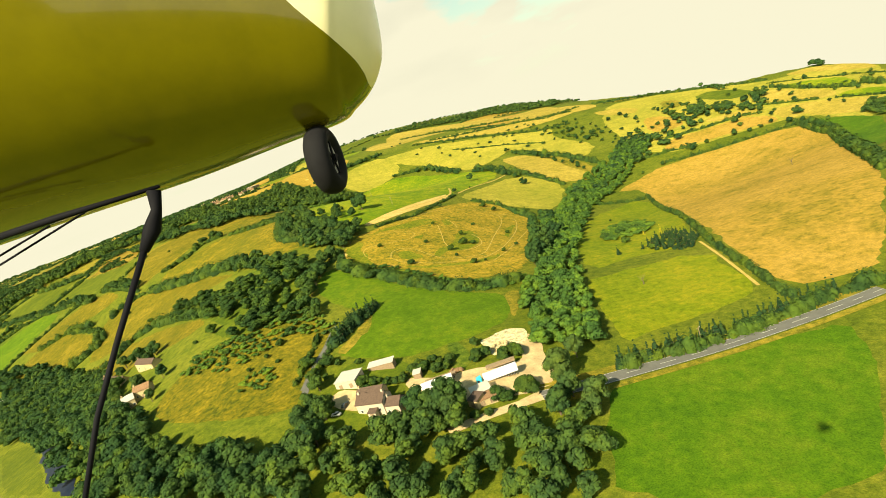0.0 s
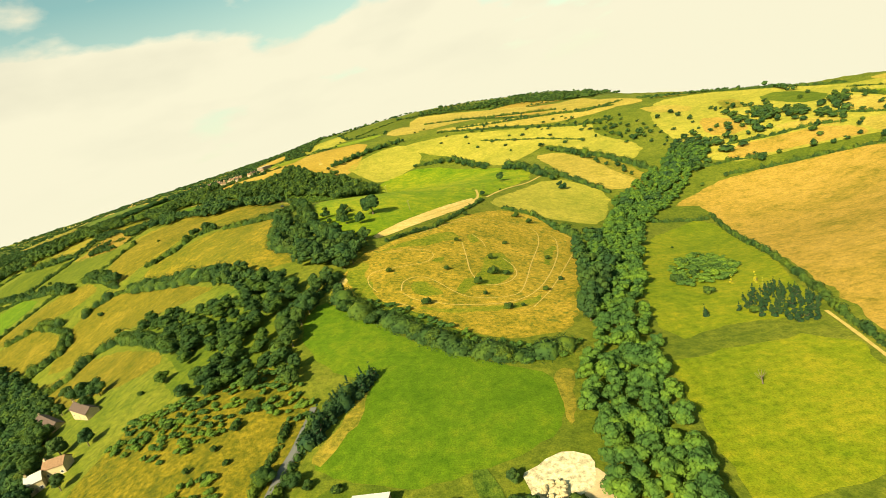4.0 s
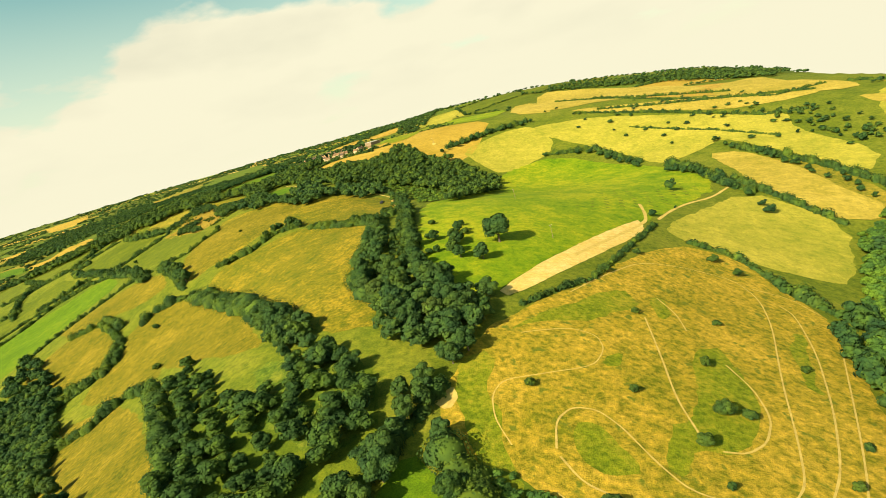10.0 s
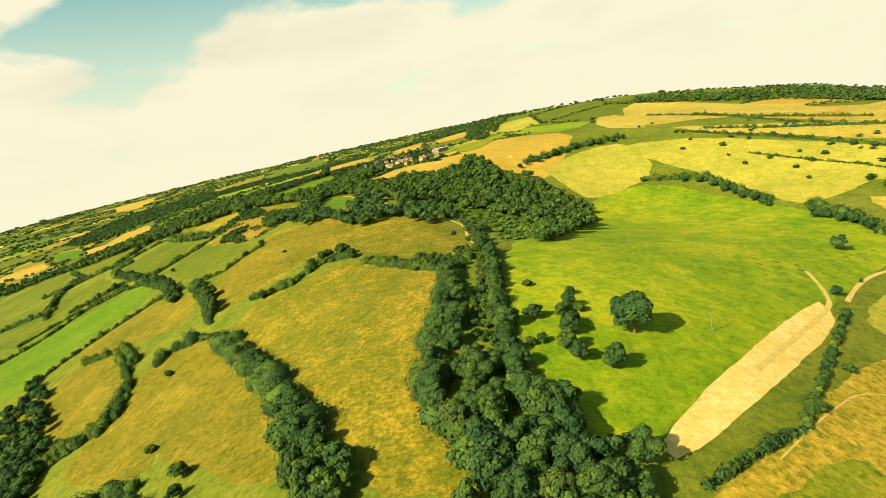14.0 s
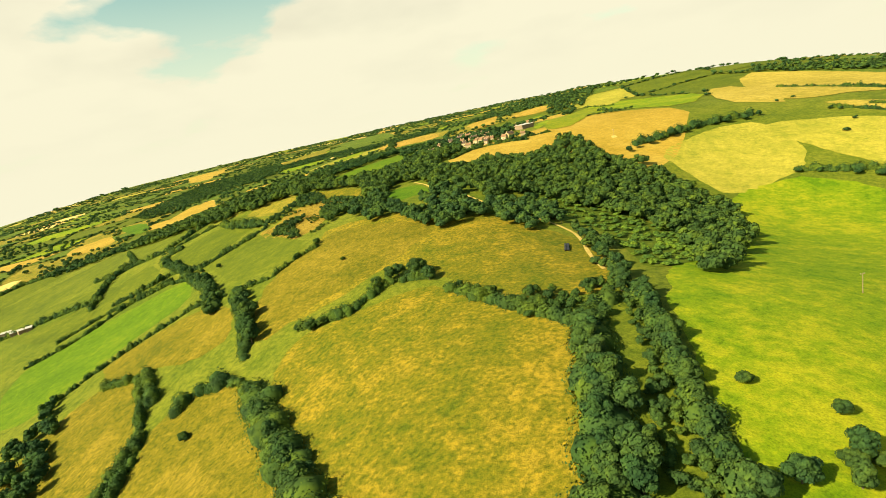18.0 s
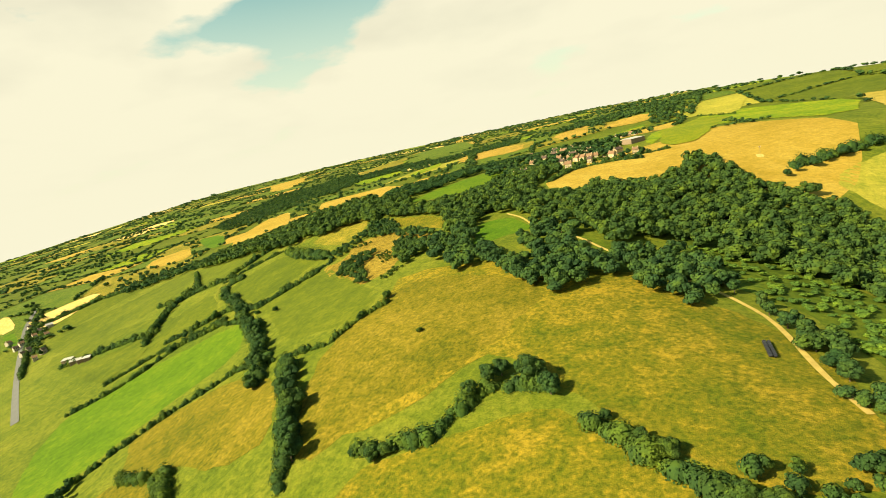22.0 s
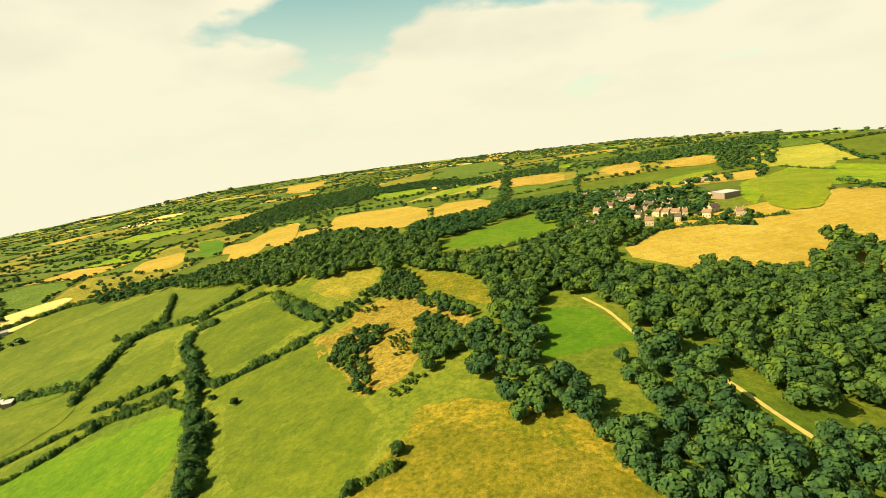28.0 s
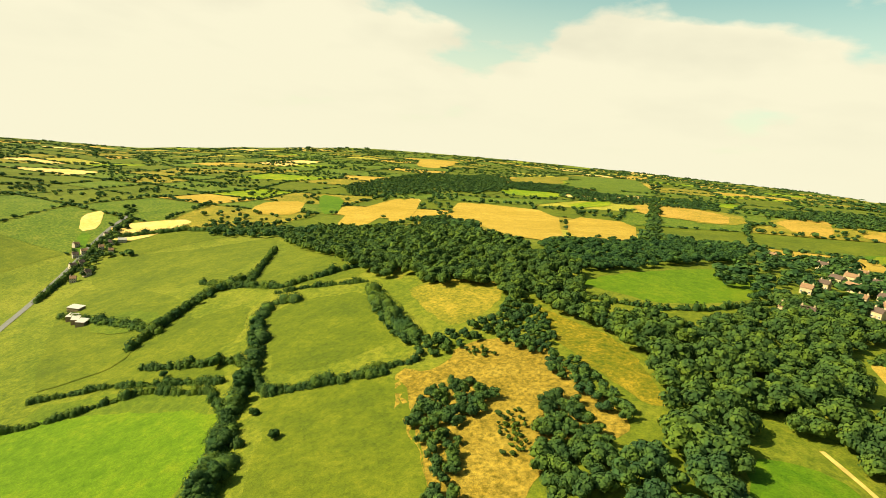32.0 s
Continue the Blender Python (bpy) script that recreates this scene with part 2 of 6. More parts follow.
PAINT = plain("worn_white_road_paint", (0.36, 0.355, 0.33), 0.7, 0, 0.2, 0.25, 2.0)
OAK = leaf("broad_leaves", (0.028, 0.057, 0.020), (0.035, 0.071, 0.022), (0.047, 0.085, 0.023))
WILLOW = leaf("pale_leaves", (0.039, 0.069, 0.021), (0.050, 0.082, 0.023), (0.063, 0.097, 0.026))
DARK = leaf("dark_needles", (0.019, 0.043, 0.020), (0.025, 0.054, 0.022), (0.032, 0.066, 0.024))
HEDGE = leaf("hedge_leaves", (0.032, 0.059, 0.017), (0.040, 0.073, 0.018), (0.051, 0.088, 0.021))
THICKET = leaf("light_green_scrub_leaves", (0.054, 0.103, 0.023), (0.067, 0.122, 0.025), (0.084, 0.141, 0.028))
GOLD = leaf("golden_needles", (0.211, 0.202, 0.020), (0.290, 0.264, 0.030), (0.378, 0.326, 0.051))
BARK = plain("grey_bark", (0.11, 0.085, 0.06), 0.95, 0, 0.1, 0.3, 3.0)

# ---- the lie of the land ----
RNG = np.random.default_rng(7)
MID = (-180.0, 330.0)
TURN_AZ = [-180, -110, -76, -57, -45, -35, -17, -8, 0, 5, 10, 19, 27, 33, 38, 47, 60, 110, 180]
RISE = [-3, -3.2, -2.6, -0.45, 0.05, 0.28, 0.5, 0.55, 0.2, -0.1, -0.75, -2.3, -4.6, -6.5, -7.1, -7.9, -9.5, -5, -3]
CREST = [4400, 4400, 4400, 4400, 4400, 4400, 3600, 2200, 1650, 1600, 1660, 1800, 1910, 2000, 2050, 2110, 2200, 4400, 4400]
FOOT = [20, 25, 28, 50, 85, 112, 150, 172, 176, 172, 155, 118, 78, 52, 34, 10, -12, 20, 20]
RIM_AZ = [24, 26, 30.6, 34, 38, 42, 46, 50, 53, 56.5, 60, 64, 75]
RIM = [2100, 1600, 1200, 1130, 1070, 1030, 1012, 1000, 1020, 1020, 970, 915, 850]
KNOLLS = [
    (7.4, 5.2, -0.4, -7, -15.9, 27.8),
    (4, -4.7, -17.9, 8.5, 18.1, -15.2),
    (-15.1, -8, -12.1, -5.9, 29.2, 20.8),
    (4.1, 25.8, 36.2, 46.5, -23.1, -37.2),
    (-4.8, -9.7, -31.4, -9.8, 38.1, -18.9),
    (-8.6, 8.1, 20.5, -44.6, -2.1, -7),
]
BROAD = [(-950, 350, -58.1, 300), (-950, 800, 13.3, 300), (-700, 1150, 28, 300), (-350, 1250, 47.7, 300), (50, 1200, 39.9, 300), (420, 300, 2.8, 300), (420, 700, -38.9, 300), (-1300, 600, -85.3, 300)]
LEVEL = (21.7, -27.3, 29.7)
SWELLS = np.array([(-620 + 170 * i, 80 + 170 * j, KNOLLS[i][j], 150) for i in range(6) for j in range(6)] + BROAD, dtype=float)


def ground(x, y):
    """The height of the land at arrays x, y: low swells near the walk, ridges and the valley far off."""
    x, y = np.asarray(x, float), np.asarray(y, float)
    near = LEVEL[0] + LEVEL[1] * x / 1000 + LEVEL[2] * y / 1000
    for cx, cy, h, s in SWELLS:
        near = near + h * np.exp(-((x - cx) ** 2 + (y - cy) ** 2) / (2 * s * s))
    dx, dy = x - MID[0], y - MID[1]
    r, az = np.hypot(dx, dy), np.degrees(np.arctan2(dx, dy))
    rise, crest, foot = np.interp(az, TURN_AZ, RISE), np.interp(az, TURN_AZ, CREST), np.interp(az, TURN_AZ, FOOT)
    top = 175 + crest * np.tan(np.radians(rise))
    out = foot + (top - foot) * np.clip((r - 1200) / (crest - 1200), 0, 1) - np.maximum(r - crest, 0) * 0.14
    s = np.clip((r - 850) / 750, 0, 1)
    s = s * s * (3 - 2 * s)
    # beyond its brow the eastern hill falls away
    brow = np.where(az < 24, 9e9, np.interp(az, RIM_AZ, RIM))
    return near * (1 - s) + out * s - 0.32 * np.maximum(r - brow, 0)


def gz(x, y):
    return float(ground(x, y))


def lift(x, y):
    r = np.hypot(np.asarray(x) - MID[0], np.asarray(y) - MID[1])
    return 0.08 + np.clip((r - 900) / 600, 0, 4)


def mesh_object(name, verts, faces, mat, parent=None, smooth=True):
    me = bpy.data.meshes.new(name)
    verts, faces = np.asarray(verts, dtype=np.float32), np.asarray(faces, dtype=np.int32)
    k = faces.shape[1]
    me.vertices.add(len(verts))
    me.vertices.foreach_set("co", verts.ravel())
    me.loops.add(faces.size)
    me.loops.foreach_set("vertex_index", faces.ravel())
    me.polygons.add(len(faces))
    me.polygons.foreach_set("loop_start", np.arange(0, faces.size, k, dtype=np.int32))
    me.polygons.foreach_set("use_smooth", np.full(len(faces), smooth))
    me.update(calc_edges=True)
    me.materials.append(mat)
    ob = new(name, me)
    ob.parent = parent
    return ob


def axis(lo, hi, step, end_lo, end_hi):
    a = list(np.arange(lo, hi + step, step))
    for sign, end in ((1, end_hi), (-1, end_lo)):
        s, v, more = step, a[-1] if sign > 0 else a[0], []
        while sign * (end - v) > 0:
            s = min(s * 1.1, 160)
            v += sign * s
            more.append(v)
        a = a + more if sign > 0 else more[::-1] + a
    return np.array(a)


GX, GY = axis(-1000, 520, 10, -4500, 4100), axis(-80, 1240, 10, -3900, 4650)
xx, yy = np.meshgrid(GX, GY)
gv = np.stack([xx, yy, ground(xx, yy)], -1).reshape(-1, 3)
ix = np.arange(len(GX) * len(GY)).reshape(len(GY), len(GX))
gf = np.stack([ix[:-1, :-1], ix[:-1, 1:], ix[1:, 1:], ix[1:, :-1]], -1).reshape(-1, 4)
GROUND = grass("rolling_grassland", (0.058, 0.082, 0.008), (0.088, 0.106, 0.011), (0.128, 0.130, 0.017), 0.008, 0.3, None, 0.6)
tagged(mesh_object("ground", gv, gf, GROUND), "rolling grassland with dry and green patches", "ground", kind="structure")


def densify(pts, step):
    out = []
    for (x0, y0), (x1, y1) in zip(pts, pts[1:]):
        k = max(1, int(math.hypot(x1 - x0, y1 - y0) / step))
        out += [(x0 + (x1 - x0) * i / k, y0 + (y1 - y0) * i / k) for i in range(k)]
    return out + [pts[-1]]


def rounded(pts, closed=True):
    """One round of corner cutting, so that outlines do not look ruled."""
    p, out = list(pts), []
    pairs = list(zip(p, p[1:] + p[:1])) if closed else list(zip(p, p[1:]))
    for (x0, y0), (x1, y1) in pairs:
        out += [(x0 * 0.8 + x1 * 0.2, y0 * 0.8 + y1 * 0.2), (x0 * 0.2 + x1 * 0.8, y0 * 0.2 + y1 * 0.8)]
    return out if closed else [p[0], *out[1:-1], p[-1]]


def inside(px, py, pts):
    px, py = np.asarray(px, float), np.asarray(py, float)
    hit = np.zeros(px.shape, bool)
    for (x0, y0), (x1, y1) in zip(pts, pts[1:] + pts[:1]):
        if y0 != y1:
            hit ^= ((y0 > py) != (y1 > py)) & (px < (x1 - x0) * (py - y0) / (y1 - y0) + x0)
    return hit


def patch(name, label, mat, pts, up=0.0, category="field", step=9.0):
    """A sheet of ground cover draped over the land inside an outline."""
    pts = rounded(pts)
    ring = densify(pts + pts[:1], 3.5)[:-1]
    wave, fray = (0.6, 0.4) if mat in (STUBBLE, CORN, GRAVEL) else (2.4, 1.3)
    pts = [(x + wave * noise.noise((x * 0.07, y * 0.07, 1.0)) + fray * noise.noise((x * 0.3, y * 0.3, 3.0)), y + wave * noise.noise((x * 0.07, y * 0.07, 7.0)) + fray * noise.noise((x * 0.3, y * 0.3, 9.0))) for x, y in ring]
    x0, x1 = min(p[0] for p in pts), max(p[0] for p in pts)
    y0, y1 = min(p[1] for p in pts), max(p[1] for p in pts)
    step = max(step, max(x1 - x0, y1 - y0) / 45)
    edge = pts
    nx, ny = np.meshgrid(np.arange(x0, x1, step), np.arange(y0, y1, step))
    keep = inside(nx, ny, pts)
    inner = list(zip(nx[keep], ny[keep]))
    co = [Vector(p) for p in edge] + [Vector((float(a), float(b))) for a, b in inner]
    n = len(edge)
    cv, _, cf, *_ = delaunay_2d_cdt(co, [(i, (i + 1) % n) for i in range(n)], [], 1, 0.01)
    x, y = np.array([v[0] for v in cv]), np.array([v[1] for v in cv])
    z = ground(x, y) + lift(x, y) + up
    return tagged(mesh_object(name, np.stack([x, y, z], 1), [f for f in cf if len(f) == 3], mat), label, category, kind="structure")


def ribbon(name, label, mat, pts, width, up=0.1, category="track", step=6.0):
    p = np.array(densify(rounded(rounded(pts, False), False), step))
    d = np.gradient(p, axis=0)
    d /= np.linalg.norm(d, axis=1, keepdims=True) + 1e-9
    side = np.stack([-d[:, 1], d[:, 0]], 1)
    w = width / 2 * (1 + 0.12 * np.sin(np.arange(len(p)) * 1.7)) if category == "track" else np.full(len(p), width / 2)
    rows = [p + side * (w * k)[:, None] for k in (-1, 0, 1)]
    q = np.stack(rows, 1).reshape(-1, 2)
    z = ground(q[:, 0], q[:, 1]) + lift(q[:, 0], q[:, 1]) + up
    i = np.arange(len(p) - 1) * 3
    f = np.concatenate([np.stack([i + k, i + k + 3, i + k + 4, i + k + 1], 1) for k in (0, 1)])
    return tagged(mesh_object(name, np.column_stack([q, z]), f[:, ::-1], mat), label, category, kind="structure")


# ---- foliage ----
def sphere_points(k, rng):
    v = rng.normal(size=(k, 3))
    return v / np.linalg.norm(v, axis=1, keepdims=True)


def tufts(centres, normals, size, rng):
    """Small bent leaf sprays, two triangles each, lying roughly along the crown's skin."""
    k = len(centres)
    nn = normals + rng.normal(scale=0.2, size=(k, 3))
    nn /= np.linalg.norm(nn, axis=1, keepdims=True)
    a = np.cross(nn, rng.normal(size=(k, 3)))
    a /= np.linalg.norm(a, axis=1, keepdims=True)
    b = np.cross(nn, a)
    s = (size * rng.uniform(0.6, 1.4, k))[:, None]
    v = np.stack([centres - a * s, centres - b * s * 0.7 + nn * s * 0.3, centres + a * s, centres + b * s * 0.8 + nn * s * 0.25], 1)
    base = np.arange(k)[:, None] * 4
    return v.reshape(-1, 3), np.concatenate([base + [0, 1, 2], base + [0, 2, 3]], 1).reshape(-1, 3)


def crown_arrays(width, height, base, rng, count, lumps, size, cone=False, low=-1.0):
    """A crown as a cloud of leaf sprays over many lumps, round a rough dark core."""
    r = width / 2
    lc, lr = [], []
    for _ in range(lumps):
        if cone:
            t = rng.uniform(0, 1) ** 1.3
            rad = r * (1 - t) * 0.75
            ang = rng.uniform(0, 2 * math.pi)
            lc.append((rad * math.cos(ang) * 0.6, rad * math.sin(ang) * 0.6, base + t * height * 0.92))
            lr.append(max(0.35, r * (1 - t) * 0.62))
        else:
            v = sphere_points(1, rng)[0]
            v[2] = abs(v[2]) if v[2] < -0.62 else v[2]
            v = v * rng.uniform(0.42, 0.72)
            lc.append((v[0] * r, v[1] * r, base + height * 0.46 + v[2] * height * 0.52))
            lr.append(r * rng.uniform(0.27, 0.43))
    if not cone:
        lc.append((0, 0, base + height * 0.42))
        lr.append(r * 0.66)
    lc, lr = np.array(lc), np.array(lr)
    # sprays lie on the outer skin of the lumps only
    tries = count * 4
    pick = rng.choice(len(lr), tries, p=lr ** 2 / (lr ** 2).sum())
    d = sphere_points(tries, rng)
    d[:, 2] = np.where(d[:, 2] < -0.35, -d[:, 2], d[:, 2])
    squash = np.array([1, 1, 0.85])
    c = lc[pick] + d * lr[pick][:, None] * squash * rng.uniform(0.9, 1.06, tries)[:, None]
    gap = np.linalg.norm(c[:, None, :] - lc[None], axis=2) / lr[None]
    gap[np.arange(tries), pick] = 9
    free = (gap.min(axis=1) > 0.88) & (c[:, 2] > low * height)
    c, d = c[free][:count], d[free][:count]
    c[:, 2] = np.maximum(c[:, 2], base * 0.7)
    v, f = tufts(c, d, size, rng)
    # core: six-sided lumps that close the crown
    cv, cf = [], []
    ring = 6
    for (x, y, z), rr in zip(lc, lr):
        rr *= 0.86
        o = sum(len(k) for k in cv)
        pts = [(x, y, z + rr * 0.85)]
        for zz, k in ((0.45, 0.85), (-0.4, 0.88)):
            pts += [(x + rr * k * math.cos(j * 2 * math.pi / ring), y + rr * k * math.sin(j * 2 * math.pi / ring), z + rr * zz) for j in range(ring)]
        pts.append((x, y, z - rr * 0.75))
        cv.append(np.array(pts))
        for j in range(ring):
            k = (j + 1) % ring
            cf += [(o, o + 1 + j, o + 1 + k), (o + 1 + j, o + 7 + j, o + 7 + k), (o + 1 + j, o + 7 + k, o + 1 + k), (o + 13, o + 7 + k, o + 7 + j)]
    cv = np.concatenate(cv)
    return np.concatenate([v, cv]), np.concatenate([f, np.array(cf) + len(v)])


def trunk_arrays(radius, height, rng, limbs=4, reach=2.0):
    """A tapered trunk that forks into limbs."""
    vs, fs = [], []

    def tube(path, radii, sides=6):
        o = sum(len(k) for k in vs)
        for (x, y, z), rr in zip(path, radii):
            vs.append(np.array([(x + rr * math.cos(2 * math.pi * j / sides), y + rr * math.sin(2 * math.pi * j / sides), z) for j in range(sides)]))
        for i in range(len(path) - 1):
            for j in range(sides):
                k = (j + 1) % sides
                a, b = o + i * sides, o + (i + 1) * sides
                fs.extend([(a + j, a + k, b + k), (a + j, b + k, b + j)])
    tube([(0, 0, -0.6), (0.05, 0, 0.3), (0.1, 0.05, height * 0.6), (0.05, 0.1, height)], [radius * 1.5, radius, radius * 0.75, radius * 0.5])
    for i in range(limbs):
        a = 2 * math.pi * i / limbs + rng.uniform(-0.4, 0.4)
        h = height * rng.uniform(0.55, 0.95)
        tube([(0.08, 0.05, h), (math.cos(a) * reach * 0.5, math.sin(a) * reach * 0.5, h + reach * 0.55), (math.cos(a) * reach, math.sin(a) * reach, h + reach * 1.3)], [radius * 0.45, radius * 0.3, radius * 0.12], 5)
    return np.concatenate(vs), np.array(fs)


def shared_mesh(name, vf, mat, smooth=False):
    ob = mesh_object(name, vf[0], vf[1], mat, None, smooth)
    me = ob.data
    bpy.data.objects.remove(ob)
    return me


NEAR_LINE = [(0, 0), (-90, 260), (-240, 480), (-430, 680)]


def off_line(x, y):
    """The distance from the stretch of land that lies below the flight."""
    d = 1e9
    for (x0, y0), (x1, y1) in zip(NEAR_LINE, NEAR_LINE[1:]):
        t = ((x - x0) * (x1 - x0) + (y - y0) * (y1 - y0)) / ((x1 - x0) ** 2 + (y1 - y0) ** 2)
        t = min(1.0, max(0.0, t))
        d = min(d, math.hypot(x - x0 - t * (x1 - x0), y - y0 - t * (y1 - y0)))
    return d


# unit trees, 10 m high: (fine crown, coarse crown for distant trees, trunk)
def tree_kind(seed, width, base, mat, count=980, lumps=16, size=0.38, cone=False):
    rng = np.random.default_rng(seed)
    c = shared_mesh("crown", crown_arrays(width, 10 - base, base, rng, count, lumps, size, cone), mat, True)
    far = shared_mesh("crown", crown_arrays(width, 10 - base, base, rng, count // 4, lumps // 2, size * 1.8, cone), mat, True)
    t = shared_mesh("trunk", trunk_arrays(0.32, base + 2.2, rng, 4, 1.8), BARK)
    return c, far, t


OAKS = [tree_kind(s, w, b, OAK) for s, w, b in ((1, 10.5, 0.7), (2, 9.6, 0.9), (3, 9.0, 0.8), (4, 11.5, 0.5))]
WILLOWS = [tree_kind(s, w, b, WILLOW) for s, w, b in ((5, 9.0, 0.5), (6, 8.4, 0.7))]
CYPRESS = [tree_kind(s, w, 0.2, DARK, 1000, 26, 0.25, True) for s, w in ((7, 4.2), (8, 5.0))]
GOLDEN = [tree_kind(9, 4.4, 0.2, GOLD, 500, 16, 0.28, True)]
BUSH = [tree_kind(s, w, 0.2, HEDGE, 1300, 20, 0.45) for s, w in ((10, 15.0), (11, 18.0), (12, 13.0))]


FAR_TREES = []          # hedgerow trees far from the flight, joined at the end


def tree(x, y, high, kinds=OAKS, name="tree", label="broad-leaved tree with a dense dark green crown", group="trees of the fields", category="tree"):
    if name == "tree" and off_line(x, y) > 235:
        FAR_TREES.append((x, y, high))
        return None
    fine, coarse, t = kinds[int(RNG.integers(len(kinds)))]
    c = fine if off_line(x, y) < 210 else coarse
    root = new(name)
    s = high / 10
    root.matrix_world = Matrix.LocRotScale((x, y, gz(x, y)), Euler((0, 0, RNG.uniform(0, 6.28))), (s * RNG.uniform(0.92, 1.1), s * RNG.uniform(0.92, 1.1), s))
    for nm, me in (("crown", c), ("trunk", t)):
        new(nm, me).parent = root
    return tagged(root, label, category, group)


def joined(name, label, pieces, mat, category, kind="stuff"):
    vs, fs, o = [], [], 0
    for v, f in pieces:
        vs.append(v)
        fs.append(f + o)
        o += len(v)
    return tagged(mesh_object(name, np.concatenate(vs), np.concatenate(fs), mat, None, True), label, category, kind=kind)


def crown_set(seed, n, count, lumps, size):
    rng = np.random.default_rng(seed)
    return [crown_arrays(rng.uniform(8.5, 11), 8.9, 1.0, rng, count, lumps, size, False, 0.25) for _ in range(n)]


WOOD_CROWNS = crown_set(31, 7, 360, 9, 0.46)
MID_CROWNS = crown_set(34, 6, 150, 4, 0.66)
FAR_CROWNS = crown_set(32, 5, 22, 1, 1.6)


def wood_pieces(shapes, high, spacing, crowns, rng, drop=0.0, spread=None, clear=()):
    """Crowns over the union of some outlines, less the clearings and the low brush on their southern side."""
    flat = [p for q in shapes for p in q]
    x0, x1 = min(p[0] for p in flat), max(p[0] for p in flat)
    y0, y1 = min(p[1] for p in flat), max(p[1] for p in flat)
    out = []
    nx, ny = np.meshgrid(np.arange(x0, x1, spacing), np.arange(y0, y1, spacing))
    nx = nx + rng.uniform(-0.42, 0.42, nx.shape) * spacing
    ny = ny + rng.uniform(-0.42, 0.42, ny.shape) * spacing
    keep = np.zeros(nx.shape, bool)
    for q in shapes:
        keep |= inside(nx, ny, q)
    for q in clear:
        keep &= ~inside(nx, ny, q)
        ax, ay = nx + 310, ny - 640
        away = np.hypot(ax, ay)
        reach = np.clip(high * 0.75 * away / 80, 0, 70)
        for k in (0.35, 0.7, 1.0):
            keep &= ~(inside(nx + ax / away * reach * k, ny + ay / away * reach * k, q) & (away > 150))
    keep &= rng.uniform(size=nx.shape) > drop
    spread = spread or min(spacing * 1.32, high * 0.85)
    for x, y in zip(nx[keep], ny[keep]):
        away = off_line(x, y)
        use = crowns or (WOOD_CROWNS if away < 95 and high > 5 else MID_CROWNS if away < 400 else FAR_CROWNS)
        v, f = use[int(rng.integers(len(use)))]
        h = high * rng.uniform(0.68, 1.18) / 10
        w = h * rng.uniform(0.85, 1.15) * spread / (0.78 * high)
        a = rng.uniform(0, 6.28)
        q = np.stack([(v[:, 0] * math.cos(a) - v[:, 1] * math.sin(a)) * w, (v[:, 0] * math.sin(a) + v[:, 1] * math.cos(a)) * w, v[:, 2] * h - 0.6 * h], 1)
        out.append((q + [x, y, gz(x, y)], f))
    return out


def wood(name, label, pts, high=11, spacing=8.0, mat=None, crowns=None, drop=0.0, spread=None, clear=()):
    shapes = pts if isinstance(pts[0], list) else [pts]
    rng = np.random.default_rng(int(abs(shapes[0][0][0] * 7 + shapes[0][0][1])) + 3)
    return joined(name, label, wood_pieces(shapes, high, spacing, crowns, rng, drop, spread, clear), mat or OAK, "wood")


def hedge_arrays(pts, width, high, rng, density=1.0, size=0.46, start=0):
    """Leaf sprays over an uneven bank of bushes along a line."""
    p = np.array(pts, float)
    p = p + rng.normal(scale=width * 0.13, size=p.shape)
    vs, fs, o = [], [], 0
    for i, (x, y) in enumerate(p):
        big = 0.75 + 0.5 * math.sin((start + i) * 0.9 + width) * math.sin((start + i) * 0.37) + rng.uniform(-0.28, 0.38)
        if rng.uniform() < 0.05:
            big *= 0.55
        h, w = high * big, width * (0.5 + 0.5 * big)
        k = int(density * (2.2 * (w + 1.6 * h)) * 0.62 / size ** 2 * 0.95) + 3
        d = sphere_points(k, rng)
        d[:, 2] = np.abs(d[:, 2])
        c = np.stack([x + d[:, 0] * w * 0.52, y + d[:, 1] * w * 0.52, d[:, 2] * h * 0.95], 1) * rng.uniform(0.93, 1.05, (k, 1)) + 0
        c[:, 0] = x + d[:, 0] * w * 0.52 * rng.uniform(0.85, 1.1, k)
        c[:, 1] = y + d[:, 1] * w * 0.52 * rng.uniform(0.85, 1.1, k)
        z = gz(x, y)
        c[:, 2] += z
        v, f = tufts(c, d, size, rng)
        vs.append(v)
        fs.append(f + o)
        o += len(v)
        core = np.array([(x + w * 0.38 * math.cos(a), y + w * 0.38 * math.sin(a), z + hh) for hh in (-0.4, h * 0.5) for a in np.arange(5) * 1.2566] + [(x, y, z + h * 0.78)])
        vs.append(core)
        fs.append(np.array([t for j in range(5) for t in ((j, (j + 1) % 5, 5 + (j + 1) % 5), (j, 5 + (j + 1) % 5, 5 + j), (5 + j, 5 + (j + 1) % 5, 10))]) + o)
        o += len(core)
    return np.concatenate(vs), np.concatenate(fs)


def hedge(pts, width, high, label="overgrown green field hedge with bushy outline", mat=None, density=1.0, size=0.46):
    """A hedge of separate bushes, each some ten metres of it."""
    rng = np.random.default_rng(int(abs(pts[0][0] * 13 + pts[0][1] * 5)) + 1)
    root = new("hedge")
    root.location = (pts[0][0], pts[0][1], gz(*pts[0]))
    line = densify(pts, 2.2)
    if min(off_line(x, y) for x, y in pts) > 230:
        size *= 1.7
    for i in range(0, len(line) - 1, 5):
        v, f = hedge_arrays(line[i:i + 6], width, high, rng, density, size, i)
        mesh_object("bush", v - np.array(root.location), f, mat or HEDGE, root, True)
    return tagged(root, label, "hedge", "field hedges")



